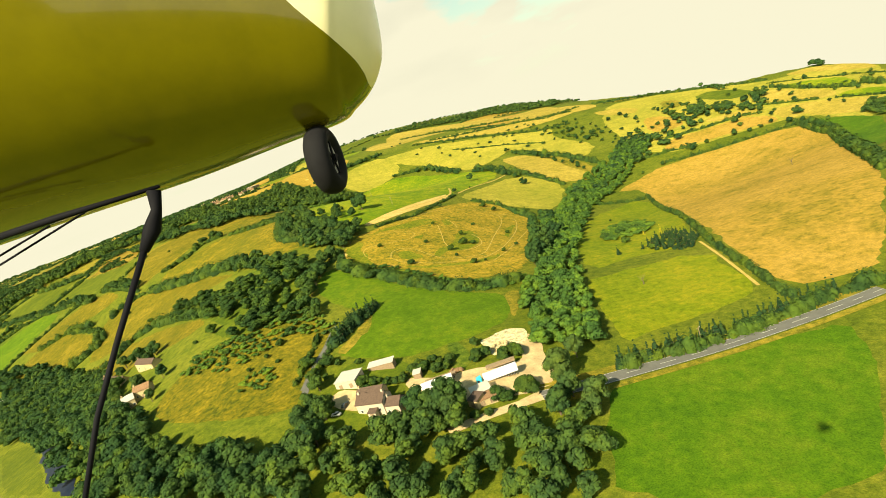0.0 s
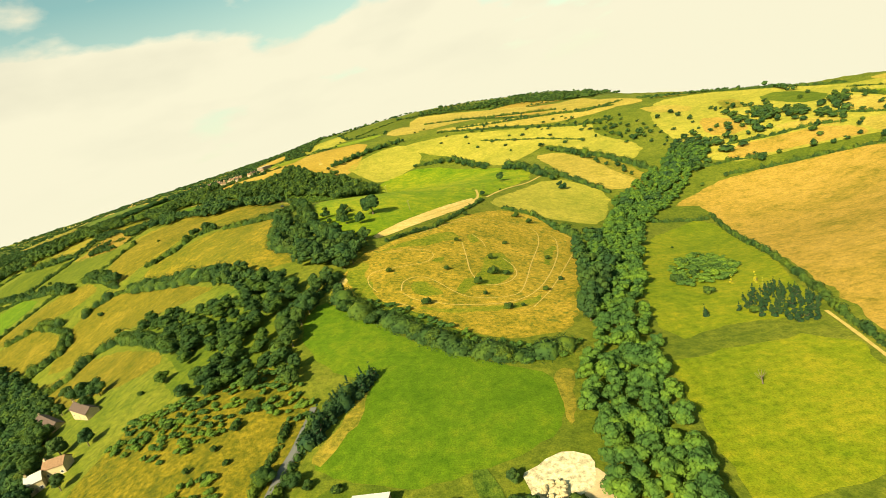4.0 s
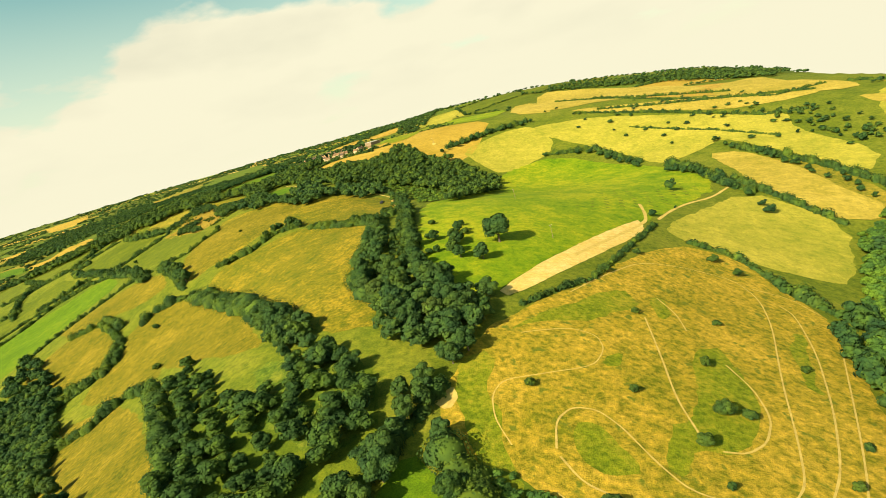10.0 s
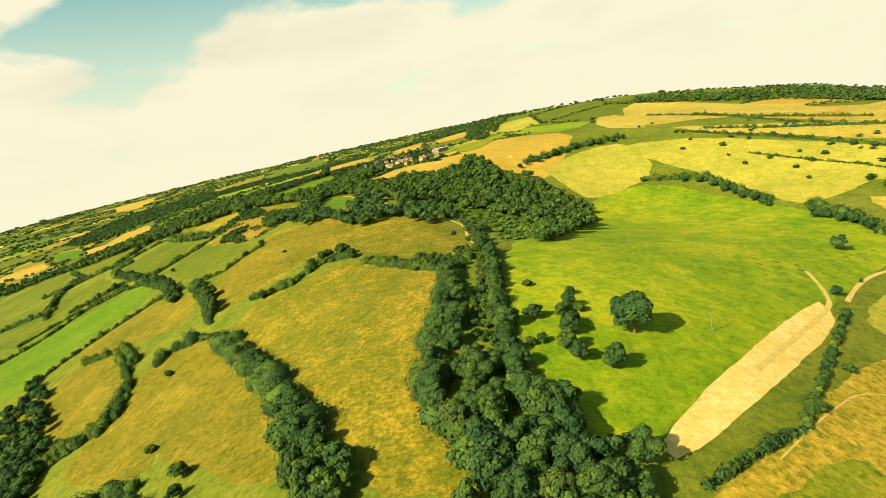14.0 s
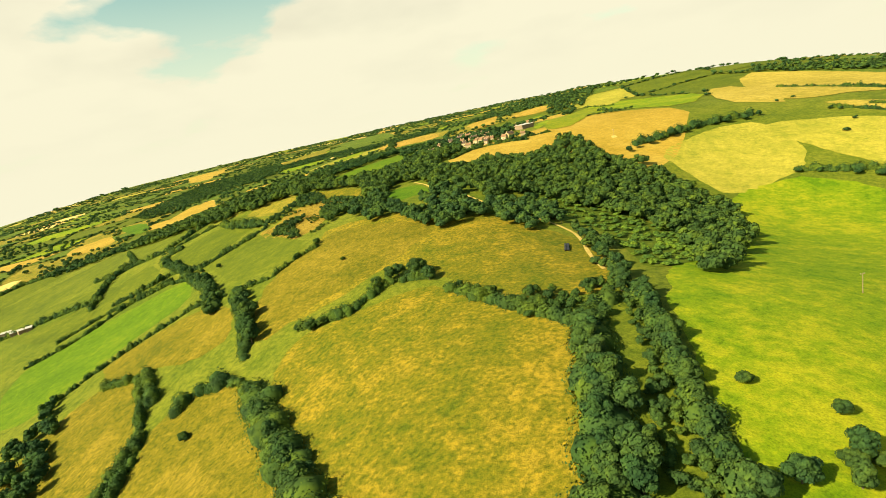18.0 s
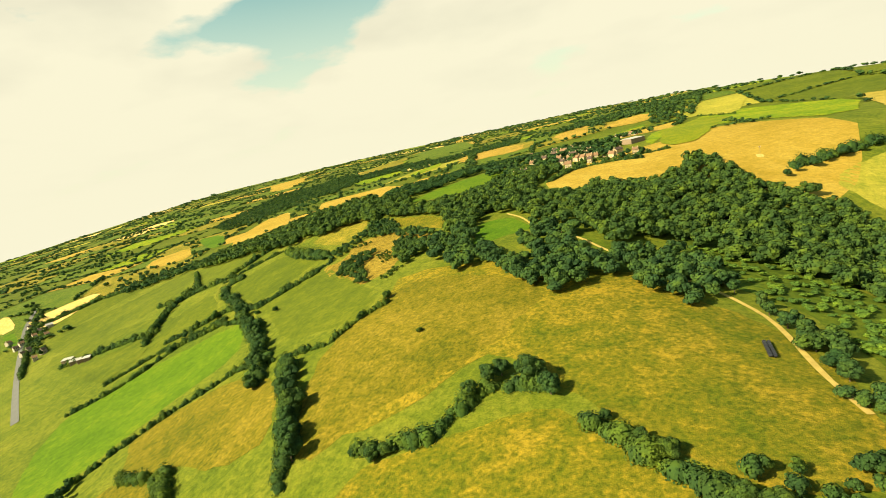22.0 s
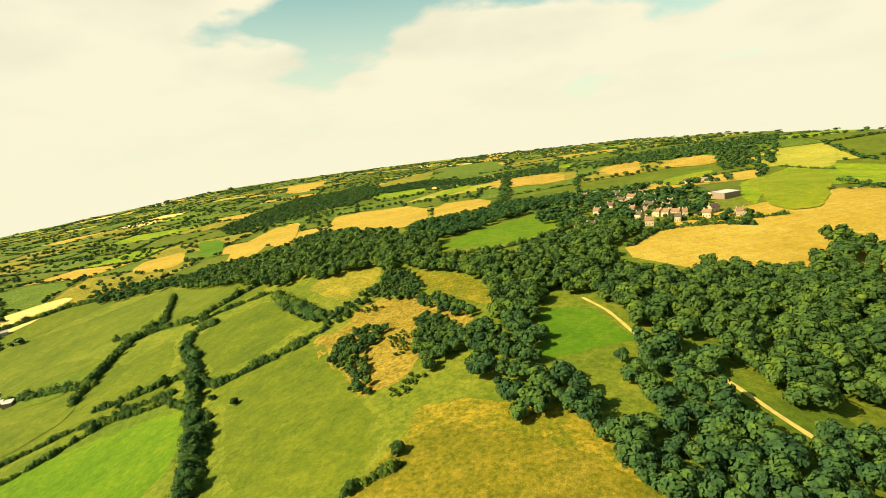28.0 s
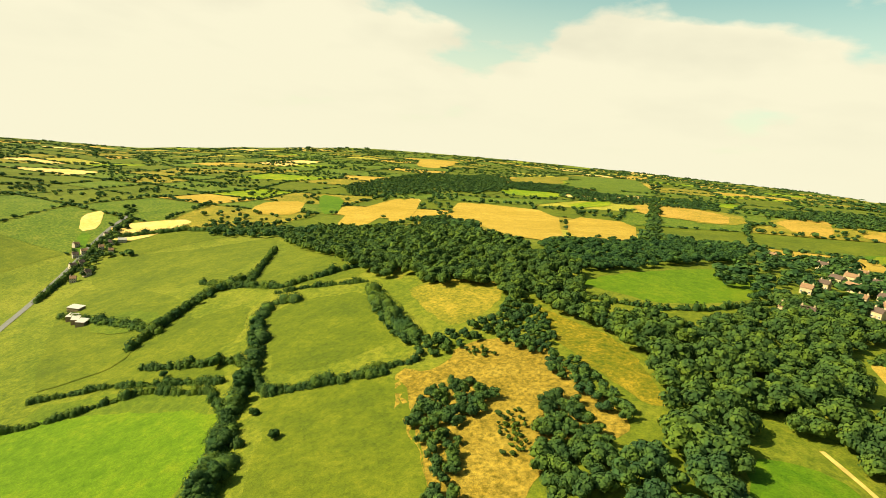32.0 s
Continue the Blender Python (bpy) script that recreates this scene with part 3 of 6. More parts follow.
# ---- fields ----
patch("field", "dull yellow-green rough grass", ROUGH, [(-211, 531), (-148, 526), (-140, 491), (-125, 465), (-118, 449), (-152, 446), (-164, 475), (-191, 501)], 0.02)
patch("field", "bright green mown paddock", PADDOCK, [(-92, 376), (-71, 354), (-38, 319), (-10, 299), (17, 285), (19, 272), (11, 246), (3, 242), (-21, 231), (-39, 228), (-61, 235), (-73, 244), (-64, 262), (-55, 289), (-78, 302), (-98, 341)], 0)
patch("field", "parched brown hillock with worn riding tracks", MOUND, [(-71, 451), (-25, 514), (-9, 546), (26, 595), (62, 593), (75, 550), (85, 519), (68, 452), (53, 391), (44, 355), (35, 327), (14, 319), (-6, 322), (-23, 335), (-43, 347), (-65, 361), (-83, 384), (-86, 400), (-77, 437)], 0)
patch("field", "bright green grazed pasture with lone trees", PASTURE, [(-153, 659), (-152, 731), (-123, 962), (-46, 1023), (73, 905), (106, 780), (15, 636), (-70, 482), (-82, 478), (-90, 479), (-115, 519), (-123, 535), (-137, 589)], 0)
patch("field", "pale strip of cut stubble", STUBBLE, [(-73, 482), (10, 639), (14, 621), (5, 596), (-38, 520), (-66, 475)], 0.05)
patch("field", "yellowing pasture", PALE, [(31, 642), (114, 755), (167, 690), (122, 584), (105, 582), (74, 588), (27, 612)], 0)
patch("field", "dull green mown field", DULL, [(-600, 773), (-559, 828), (-516, 806), (-464, 774), (-432, 759), (-499, 729), (-549, 757)], 0)
patch("field", "green grazing field", PADDOCK, [(-660, 603), (-716, 652), (-679, 704), (-606, 757), (-580, 748), (-532, 710), (-551, 666), (-560, 624), (-561, 578), (-592, 575)], 0)
patch("field", "dull green field", DULL, [(-709, 819), (-713, 844), (-680, 880), (-592, 857), (-589, 842), (-597, 806), (-613, 787), (-662, 803)], 0)
patch("field", "dull green field", DULL, [(-751, 754), (-768, 789), (-752, 825), (-691, 796), (-685, 783), (-695, 758), (-715, 743)], 0)
patch("field", "dull green field", DULL, [(-810, 831), (-915, 913), (-945, 962), (-789, 948), (-708, 901), (-746, 866), (-763, 848)], 0)
patch("field", "dull green field", DULL, [(-1133, 759), (-1161, 800), (-1086, 881), (-1052, 973), (-948, 913), (-875, 852), (-892, 794), (-1001, 749)], 0)
patch("field", "pale yellow-green pasture", PALE, [(-185, 1044), (-130, 1129), (-80, 1153), (-46, 1070), (-55, 1031), (-118, 948), (-149, 989)], 0)
patch("field", "dry yellow hill field", ORANGE, [(-52, 1684), (177, 1397), (315, 1373), (370, 1253), (276, 1168), (149, 1230), (-36, 1397)], 0)
patch("field", "dry yellow field", HAY, [(162, 893), (210, 837), (232, 733), (225, 708), (180, 698), (148, 747)], 0)
patch("field", "large ripe orange field", ORANGE, [(207, 642), (308, 704), (452, 650), (413, 539), (275, 325), (174, 213), (155, 211), (133, 216), (146, 280), (196, 451), (241, 630)], 0)
patch("field", "green meadow with mowing lines", SUNNY, [(63, 285), (72, 291), (135, 295), (125, 223), (101, 215), (65, 208), (53, 205), (55, 233)], 0)
patch("field", "green meadow with shrubs", SUNNY, [(140, 535), (228, 603), (183, 424), (141, 307), (110, 318), (70, 306), (90, 396)], 0)
patch("field", "bright green field beside a road", LAWN, [(33, 174), (51, 176), (96, 179), (129, 180), (117, 153), (76, 105), (17, 125), (25, 147)], 0)
patch("field", "rough dry grass slope with scattered scrub", TUSSOCK, [(-176, 281), (-162, 301), (-127, 303), (-106, 318), (-84, 280), (-83, 257), (-86, 233), (-88, 203), (-151, 230), (-176, 255)], 0)
patch("field", "green scrubby clearing", SCRUBBY, [(-182, 437), (-141, 425), (-113, 407), (-105, 384), (-117, 367), (-160, 395)], 0.02)
patch("field", "dry yellow hay field", BROWNED, [(-406, 474), (-300, 469), (-208, 392), (-181, 361), (-198, 354), (-262, 378)], 0)
patch("field", "dry yellow hay field", BROWNED, [(-400, 583), (-358, 600), (-242, 511), (-215, 484), (-185, 452), (-215, 457), (-291, 498), (-294, 481), (-312, 476), (-360, 511)], 0.06)
patch("field", "dry yellow hay field", BROWNED, [(-495, 528), (-514, 600), (-465, 612), (-401, 561), (-391, 538), (-418, 517)], 0.03)
patch("field", "dry yellow hay field", BROWNED, [(-424, 697), (-412, 768), (-358, 768), (-305, 757), (-312, 690), (-349, 650), (-364, 621), (-402, 658)], 0.06)
patch("field", "dry yellow hay field", BROWNED, [(-551, 636), (-491, 684), (-440, 674), (-402, 637), (-417, 616), (-466, 618), (-496, 603)], 0.09)
patch("field", "dry yellow hay field", BROWNED, [(-274, 475), (-368, 556), (-352, 596), (-294, 554), (-241, 513), (-220, 488), (-204, 466)], 0.03)
patch("field", "dry yellow hay field", BROWNED, [(-367, 486), (-381, 518), (-362, 538), (-368, 556), (-311, 505), (-278, 476)], 0.06)
patch("field", "dry golden reed bed with scattered bushes", REED, [(-560, 829), (-547, 834), (-546, 848), (-555, 859), (-551, 879), (-521, 889), (-507, 885), (-464, 866), (-450, 857), (-451, 847), (-468, 827), (-457, 814), (-450, 802), (-450, 790), (-456, 783), (-462, 776), (-480, 784), (-505, 797), (-536, 809)], 0)
patch("field", "dry yellow scrubby clearing", HAY, [(-648, 894), (-650, 916), (-621, 942), (-596, 938), (-575, 903), (-575, 874), (-604, 880)], 0)
patch("field", "dry yellow scrubby clearing", HAY, [(-778, 967), (-755, 967), (-672, 909), (-685, 904)], 0)
patch("field", "green strip of meadow", ROUGH, [(-567, 931), (-547, 927), (-504, 925), (-475, 907), (-449, 881), (-456, 876), (-472, 883), (-508, 893), (-534, 905)], 0)
patch("field", "green meadow enclosed by woods", LAWN, [(-417, 870), (-401, 883), (-390, 882), (-376, 868), (-361, 855), (-357, 851), (-387, 820), (-394, 825), (-403, 842)], 0)
patch("field", "bright green field beside a village", PADDOCK, [(-573, 981), (-569, 1022), (-542, 1125), (-515, 1131), (-482, 1085), (-500, 1016), (-520, 991), (-545, 986)], 0)
patch("field", "dull green mown field", DULL, [(-572, 768), (-541, 814), (-514, 804), (-456, 769), (-426, 748), (-422, 735), (-431, 720), (-479, 711)], 0)
patch("field", "ripe orange corn field", CORN, [(-406, 1013), (-403, 1056), (-372, 1085), (-293, 1147), (-293, 1040), (-338, 1012), (-374, 1019)], 0)
patch("field", "rough dry yellow grass field", ROUGH, [(-329, 593), (-336, 622), (-313, 636), (-279, 660), (-264, 662), (-222, 637), (-180, 622), (-168, 585), (-160, 540), (-150, 498), (-140, 470), (-172, 465), (-194, 484), (-234, 518), (-282, 555)], 0)
patch("field", "rough dry yellow grass field on a slope", ROUGH, [(-418, 756), (-426, 778), (-348, 790), (-324, 768), (-289, 778), (-270, 786), (-243, 764), (-205, 742), (-188, 715), (-180, 690), (-176, 650), (-205, 640), (-235, 655), (-267, 672), (-295, 690), (-313, 691), (-329, 656), (-345, 642), (-365, 637), (-397, 656), (-419, 687)], 0.03)
patch("field", "ripe orange corn field", CORN, [(-413, 985), (-408, 1074), (-345, 1170), (-291, 1286), (-154, 1245), (-160, 1056), (-185, 985), (-227, 1000), (-265, 1018), (-310, 985), (-345, 965)], 0)

# ---- hedges ----
hedge([(-74, 255), (-66, 274), (-55, 291)], 8, 6, "tall dark cypress hedge", DARK)
hedge([(44, 186), (63, 187), (92, 190), (118, 194), (140, 198), (159, 198)], 6, 6)
hedge([(230, 598), (185, 426), (144, 298), (134, 244), (127, 207)], 4, 4)
hedge([(307, 702), (388, 678), (448, 644)], 4, 5)
hedge([(447, 642), (415, 549), (270, 321)], 5, 6)
hedge([(-81, 377), (-63, 352), (-45, 334), (-32, 321), (-19, 309), (-4, 303), (10, 301), (26, 309)], 13, 6)
hedge([(-95, 301), (-104, 333), (-98, 367), (-85, 406)], 7, 5)
hedge([(-177, 622), (-159, 545), (-149, 501), (-135, 476), (-124, 468)], 15, 6, "thick belt of trees along a lane")
hedge([(-164, 662), (-142, 584), (-130, 544), (-121, 514), (-110, 493), (-97, 476), (-86, 461)], 8, 6, "thick belt of trees along a lane")
hedge([(-334, 586), (-283, 552), (-235, 515), (-194, 480), (-178, 463)], 15, 8)
hedge([(-353, 596), (-381, 591), (-385, 578)], 9, 7)
hedge([(-458, 693), (-409, 656), (-366, 613)], 8, 5)
hedge([(-459, 608), (-393, 561), (-373, 533), (-386, 515), (-402, 498), (-425, 487)], 6, 6)
hedge([(-339, 631), (-310, 641), (-299, 670), (-273, 673)], 7, 6)
hedge([(-256, 658), (-204, 631), (-183, 620), (-172, 645)], 8, 5)
hedge([(-553, 589), (-548, 623), (-531, 655), (-501, 688), (-467, 693)], 4, 4)
hedge([(-711, 651), (-685, 685), (-680, 699), (-670, 735), (-628, 760), (-562, 751)], 5, 5)
hedge([(-554, 745), (-488, 697), (-458, 671)], 12, 5.5)
hedge([(-448, 687), (-399, 648), (-372, 624)], 10, 5.5)
hedge([(-461, 613), (-416, 587)], 8, 7)
hedge([(-499, 606), (-457, 610)], 7, 6)
hedge([(-452, 695), (-425, 701), (-420, 724), (-408, 741)], 4, 4)
hedge([(-659, 782), (-596, 777), (-561, 821)], 5, 5)
hedge([(-751, 742), (-823, 810), (-839, 861)], 7, 7)
hedge([(-523, 720), (-555, 738), (-605, 765), (-636, 785), (-701, 811), (-730, 829), (-716, 845)], 11, 5.5)
hedge([(-598, 775), (-581, 797), (-572, 813), (-560, 837)], 6, 5)
hedge([(-706, 741), (-680, 760), (-656, 779)], 5, 5)
hedge([(-722, 687), (-713, 701), (-697, 725), (-664, 748), (-636, 767)], 5, 4)
hedge([(-782, 766), (-814, 805), (-827, 824), (-803, 840), (-946, 921)], 6, 6)
hedge([(-751, 843), (-736, 861), (-695, 891)], 4, 4)
hedge([(-675, 882), (-611, 858), (-578, 851)], 10, 8)
hedge([(-59, 1024), (8, 1023), (54, 937)], 9, 7)
hedge([(82, 911), (97, 866), (103, 783), (118, 748)], 10, 7)
hedge([(-208, 1063), (-150, 1131), (-89, 1176)], 10, 8)
hedge([(162, 932), (206, 843), (243, 755)], 9, 8)
hedge([(118, 797), (136, 743), (164, 690)], 8, 6)
hedge([(74, 558), (92, 530)], 9, 7)
hedge([(38, 603), (62, 595), (75, 562)], 6, 4)
hedge([(-61, 469), (-27, 512), (22, 632)], 4, 3)
hedge([(-36, 1437), (145, 1205), (279, 1145), (366, 1200)], 5, 4)
hedge([(-4, 1194), (130, 1125), (231, 1052), (282, 1051)], 5, 5)
hedge([(65, 1085), (160, 1021), (217, 960)], 4, 3)
hedge([(292, 740), (329, 738), (364, 726)], 5, 5)
hedge([(165, 596), (219, 587)], 5, 4)
hedge([(-435, 482), (-412, 505), (-377, 523), (-398, 563)], 8, 6.5)
hedge([(-351, 443), (-318, 453), (-306, 474), (-280, 466)], 8, 6)
hedge([(-272, 460), (-214, 405), (-181, 372)], 10, 7)

hedge([(-1270, 798), (-1243, 897), (-1123, 985), (-822, 965)], 14, 7, "broad dark belt of trees across the valley")
hedge([(-873, 821), (-762, 851), (-744, 916)], 7, 6)
hedge([(-914, 715), (-803, 753), (-767, 762)], 8, 6)
hedge([(-1020, 701), (-1242, 780), (-1355, 839)], 8, 7, "trees along the valley road")
ribbon("road", "narrow grey valley road", TARMAC, [(-799, 635), (-1074, 710), (-1287, 787), (-1398, 844)], 7, 0.3, "road")

# ---- woods ----
wood("wood", "scrubby thicket filling a steep gully", [(79, 477), (164, 668), (305, 824), (338, 802), (237, 673), (174, 603), (134, 522), (88, 381), (71, 325), (60, 279), (52, 238), (51, 213), (48, 207), (15, 212), (21, 241), (24, 268), (37, 305), (49, 330), (47, 365)], 9, 7.0, THICKET, WOOD_CROWNS)
wood("wood", "mixed broad-leaved wood with gaps", [(-251, 443), (-249, 469), (-176, 405), (-148, 415), (-143, 437), (-118, 420), (-101, 379), (-102, 347), (-100, 333), (-100, 321), (-83, 293), (-145, 305), (-169, 331), (-161, 339), (-190, 374)], 9, 7.6, HEDGE, None, 0.42, 9.4)
patch("clearing", "lush green grass between the trees", MEADOW, [(-251, 443), (-249, 469), (-176, 405), (-148, 415), (-143, 437), (-118, 420), (-101, 379), (-102, 347), (-100, 333), (-100, 321), (-83, 293), (-145, 305), (-169, 331), (-161, 339), (-190, 374)], -0.02)
wood("wood", "dense broad-leaved wood on a slope", [(-133, 461), (-130, 478), (-114, 498), (-96, 488), (-85, 467), (-70, 462), (-74, 442), (-81, 430), (-84, 423), (-100, 420), (-115, 434)], 11)
wood("wood", "dense broad-leaved wood on a slope", [(-162, 418), (-168, 441), (-176, 472), (-152, 444), (-136, 427), (-130, 418)], 9)
wood("wood", "scrubby thicket of bushes and small trees", [(-216, 640), (-209, 648), (-194, 654), (-180, 662), (-169, 662), (-168, 641), (-172, 620), (-181, 613), (-189, 628), (-203, 624)], 6, 6.0, HEDGE, None, 0.3)
wood("wood", "belt of small trees along a track", [(-203, 750), (-190, 750), (-183, 718), (-191, 711), (-199, 724)], 8, 6.5)
wood("wood", "belt of small trees along a track", [(-190, 698), (-180, 696), (-171, 680), (-173, 662), (-180, 667)], 7, 6.5)
wood("wood", "dense broad-leaved wood on a slope", [(-488, 519), (-450, 532), (-305, 413), (-178, 246), (-227, 274), (-264, 303), (-351, 383), (-400, 404)], 10)
wood("wood", "dense broad-leaved wood on a slope", [(-210, 244), (-183, 231), (-139, 199), (-103, 179), (-84, 174), (-80, 152), (-168, 192)], 10)
wood("wood", "dense broad-leaved wood on a slope", [(-466, 489), (-457, 533), (-312, 424), (-225, 311), (-175, 239), (-141, 204), (-109, 185), (-85, 177), (-84, 200), (-73, 207), (-64, 184), (-38, 172), (-29, 188), (-14, 179), (-14, 165), (8, 160), (19, 170), (28, 161), (25, 142), (14, 119), (-10, 127), (-80, 151), (-157, 185), (-184, 200), (-209, 247), (-347, 399), (-388, 410), (-387, 389)], 10)
wood("wood", "dense broad-leaved wood on a slope", [[(-570, 973), (-564, 1031), (-504, 1055), (-472, 1075), (-389, 1049), (-352, 1070), (-314, 1083), (-277, 1088), (-249, 1032), (-227, 1000), (-195, 1003), (-191, 976), (-178, 972), (-194, 826), (-207, 830), (-219, 837), (-230, 819), (-243, 826), (-253, 837), (-276, 833), (-294, 825), (-310, 833), (-323, 857), (-348, 866), (-369, 880), (-397, 886), (-412, 877), (-408, 852), (-437, 861), (-476, 897), (-523, 910)], [(-574, 952), (-548, 962), (-519, 973), (-499, 989), (-474, 968), (-457, 1000), (-443, 1050), (-421, 1010), (-408, 962), (-391, 966), (-379, 980), (-368, 961), (-362, 960), (-349, 853), (-360, 855), (-371, 865), (-381, 877), (-392, 886), (-401, 883), (-414, 866), (-421, 858), (-438, 845), (-440, 862), (-449, 876), (-471, 901), (-493, 914), (-512, 914), (-545, 923)], [(-239, 1002), (-198, 996), (-168, 969), (-146, 942), (-121, 925), (-114, 855), (-109, 821), (-128, 697), (-138, 691), (-140, 737), (-153, 786), (-168, 802), (-185, 824), (-203, 848), (-220, 848)], [(-1064, 988), (-842, 930), (-737, 924), (-811, 989), (-666, 959), (-640, 1005), (-587, 1003), (-549, 967), (-500, 965), (-486, 988), (-449, 984), (-423, 990), (-438, 918), (-460, 903), (-481, 907), (-521, 917), (-556, 924), (-585, 925), (-645, 934), (-718, 936), (-678, 901), (-703, 901), (-974, 947)], [(-1077, 1042), (-1005, 1116), (-789, 1078), (-629, 1010), (-564, 940), (-569, 913), (-614, 930), (-640, 908), (-689, 917), (-755, 959), (-741, 924), (-848, 924)]], 13, 8.4, None, None, 0, None, [[(-417, 870), (-401, 883), (-390, 882), (-376, 868), (-361, 855), (-357, 851), (-387, 820), (-394, 825), (-403, 842)], [(-567, 931), (-547, 927), (-504, 925), (-475, 907), (-449, 881), (-456, 876), (-472, 883), (-508, 893), (-534, 905)], [(-573, 981), (-569, 1022), (-542, 1125), (-515, 1131), (-482, 1085), (-500, 1016), (-520, 991), (-545, 986)], [(-1209, 1048), (-1275, 1217), (-1128, 1330), (-922, 1389), (-679, 1268), (-635, 1190), (-726, 1146), (-934, 1145), (-1093, 1070)], [(-273, 843), (-252, 847), (-228, 830), (-207, 832), (-195, 835), (-202, 772), (-224, 796), (-250, 822)], [(-403, 898), (-398, 903), (-380, 885), (-363, 866), (-354, 855), (-359, 849), (-372, 864), (-386, 879), (-399, 888)], [(-425, 895), (-405, 900), (-376, 890), (-370, 851), (-365, 813), (-395, 835)], [(-420, 1007), (-417, 1042), (-408, 1068), (-376, 1078), (-358, 992), (-371, 988), (-386, 994), (-393, 983), (-408, 979)], [(-406, 1013), (-403, 1056), (-372, 1085), (-293, 1147), (-293, 1040), (-338, 1012), (-374, 1019)]])
wood("wood", "dense belt of broad-leaved trees between field and track", [[(-427, 830), (-402, 833), (-353, 790), (-342, 780), (-338, 801), (-359, 827), (-362, 853), (-345, 858), (-326, 843), (-314, 813), (-307, 798), (-292, 803), (-280, 824), (-272, 820), (-252, 823), (-240, 807), (-224, 783), (-231, 767), (-239, 752), (-249, 758), (-263, 762), (-270, 777), (-284, 771), (-294, 752), (-304, 745), (-324, 757), (-341, 770), (-360, 776), (-380, 775), (-402, 792)], [(-446, 842), (-441, 851), (-416, 865), (-409, 849), (-398, 831), (-390, 816), (-385, 813), (-410, 792), (-427, 812), (-438, 826)]], 11, 7.6, None, None, 0, None, [[(-417, 870), (-401, 883), (-390, 882), (-376, 868), (-361, 855), (-357, 851), (-387, 820), (-394, 825), (-403, 842)], [(-403, 898), (-398, 903), (-380, 885), (-363, 866), (-354, 855), (-359, 849), (-372, 864), (-386, 879), (-399, 888)], [(-425, 895), (-405, 900), (-376, 890), (-370, 851), (-365, 813), (-395, 835)]])
wood("wood", "clump of rounded trees beside the reed bed", [[(-487, 849), (-482, 859), (-465, 849), (-449, 842), (-434, 822), (-437, 811), (-438, 799), (-444, 798), (-459, 814), (-473, 832)]], 8, 5.2, None, None, 0, None, [])
wood("wood", "row of small trees along the reed bed", [[(-512, 886), (-493, 887), (-467, 875), (-452, 862), (-452, 851), (-470, 860), (-501, 870)], [(-577, 920), (-553, 922), (-522, 899), (-515, 880), (-536, 877), (-558, 884)], [(-672, 880), (-636, 875), (-571, 853), (-562, 842), (-600, 849), (-644, 864)], [(-574, 852), (-566, 875), (-563, 906), (-548, 893), (-551, 862), (-553, 839)]], 6, 5, None, None, 0, None, [])
wood("wood", "clump of bushes in the reed bed", [[(-521, 810), (-531, 828), (-520, 840), (-501, 837), (-494, 823), (-497, 809), (-483, 803), (-472, 787), (-458, 780), (-459, 773), (-473, 779), (-493, 793), (-513, 802)]], 6, 4.6, None, None, 0, None, [])
wood("wood", "low scrub in the reed bed", [[(-493, 827), (-491, 838), (-477, 831), (-467, 817), (-471, 810), (-481, 817)], [(-450, 780), (-446, 794), (-439, 796), (-436, 787), (-440, 777), (-445, 774)], [(-548, 861), (-542, 871), (-532, 866), (-536, 856)]], 2.6, 3.2, HEDGE, None, 0, None, [])
wood("wood", "garden trees among the village houses", [[(-498, 1067), (-502, 1145), (-495, 1228), (-475, 1286), (-425, 1262), (-395, 1235), (-379, 1103), (-407, 1107), (-418, 1041), (-422, 1013), (-444, 1054), (-461, 1022)]], 6.5, 9, None, None, 0.6, 7, [])
wood("wood", "thick undergrowth between the two tree belts", [[(-171, 662), (-163, 658), (-130, 546), (-120, 510), (-130, 502), (-145, 547)]], 4.5, 4, HEDGE, None, 0, None, [])
wood("wood", "dense clump of tall trees beside the fields", [[(-224, 503), (-209, 495), (-179, 470), (-160, 451), (-152, 440), (-176, 441), (-193, 462)]], 11, 6.5, None, None, 0, None, [])

wood("scrub", "light green scrub and saplings along the track", [[(-267, 856), (-214, 854), (-180, 832), (-145, 789), (-131, 737), (-153, 698), (-165, 696), (-176, 726), (-196, 767), (-222, 793), (-244, 820)]], 3.2, 4.2, THICKET, None, 0.55, 4.6, [])
patch("bank", "scrubby green bank below the wood", MEADOW, [(-267, 856), (-214, 854), (-180, 832), (-145, 789), (-131, 737), (-153, 698), (-165, 696), (-176, 726), (-196, 767), (-222, 793), (-244, 820)], 0.06)
wood("wood", "dark riverside wood with tall crowns", [[(-553, 602), (-428, 526), (-346, 453), (-253, 327), (-192, 267), (-145, 206), (-108, 187), (-102, 167), (-202, 217), (-303, 325), (-457, 472)]], 11, 8.5, None, None, 0.1)
for line, high, gap, thin in (
    ([(-140, 354), (-111, 314), (-88, 298), (-76, 275), (-83, 267), (-98, 280), (-107, 277), (-117, 267), (-136, 263), (-157, 274), (-176, 289), (-168, 303), (-144, 305), (-121, 296)], 2.6, 3.4, 0.35),
    ([(-122, 248), (-110, 251), (-102, 239), (-108, 231), (-120, 234)], 2.4, 3.2, 0.3),
    ([(-73, 362), (-43, 334), (-19, 311), (6, 295), (27, 296), (35, 314), (14, 313), (-7, 318), (-34, 347), (-60, 370)], 2.8, 3.4, 0.4),
    ([(125, 438), (154, 468), (159, 413), (141, 384), (113, 379), (109, 393)], 4.0, 4.2, 0.25),
):
    wood("scrub", "light green scrub and brambles in rough grass", [line], high, gap, THICKET, None, thin, high * 1.4, [])
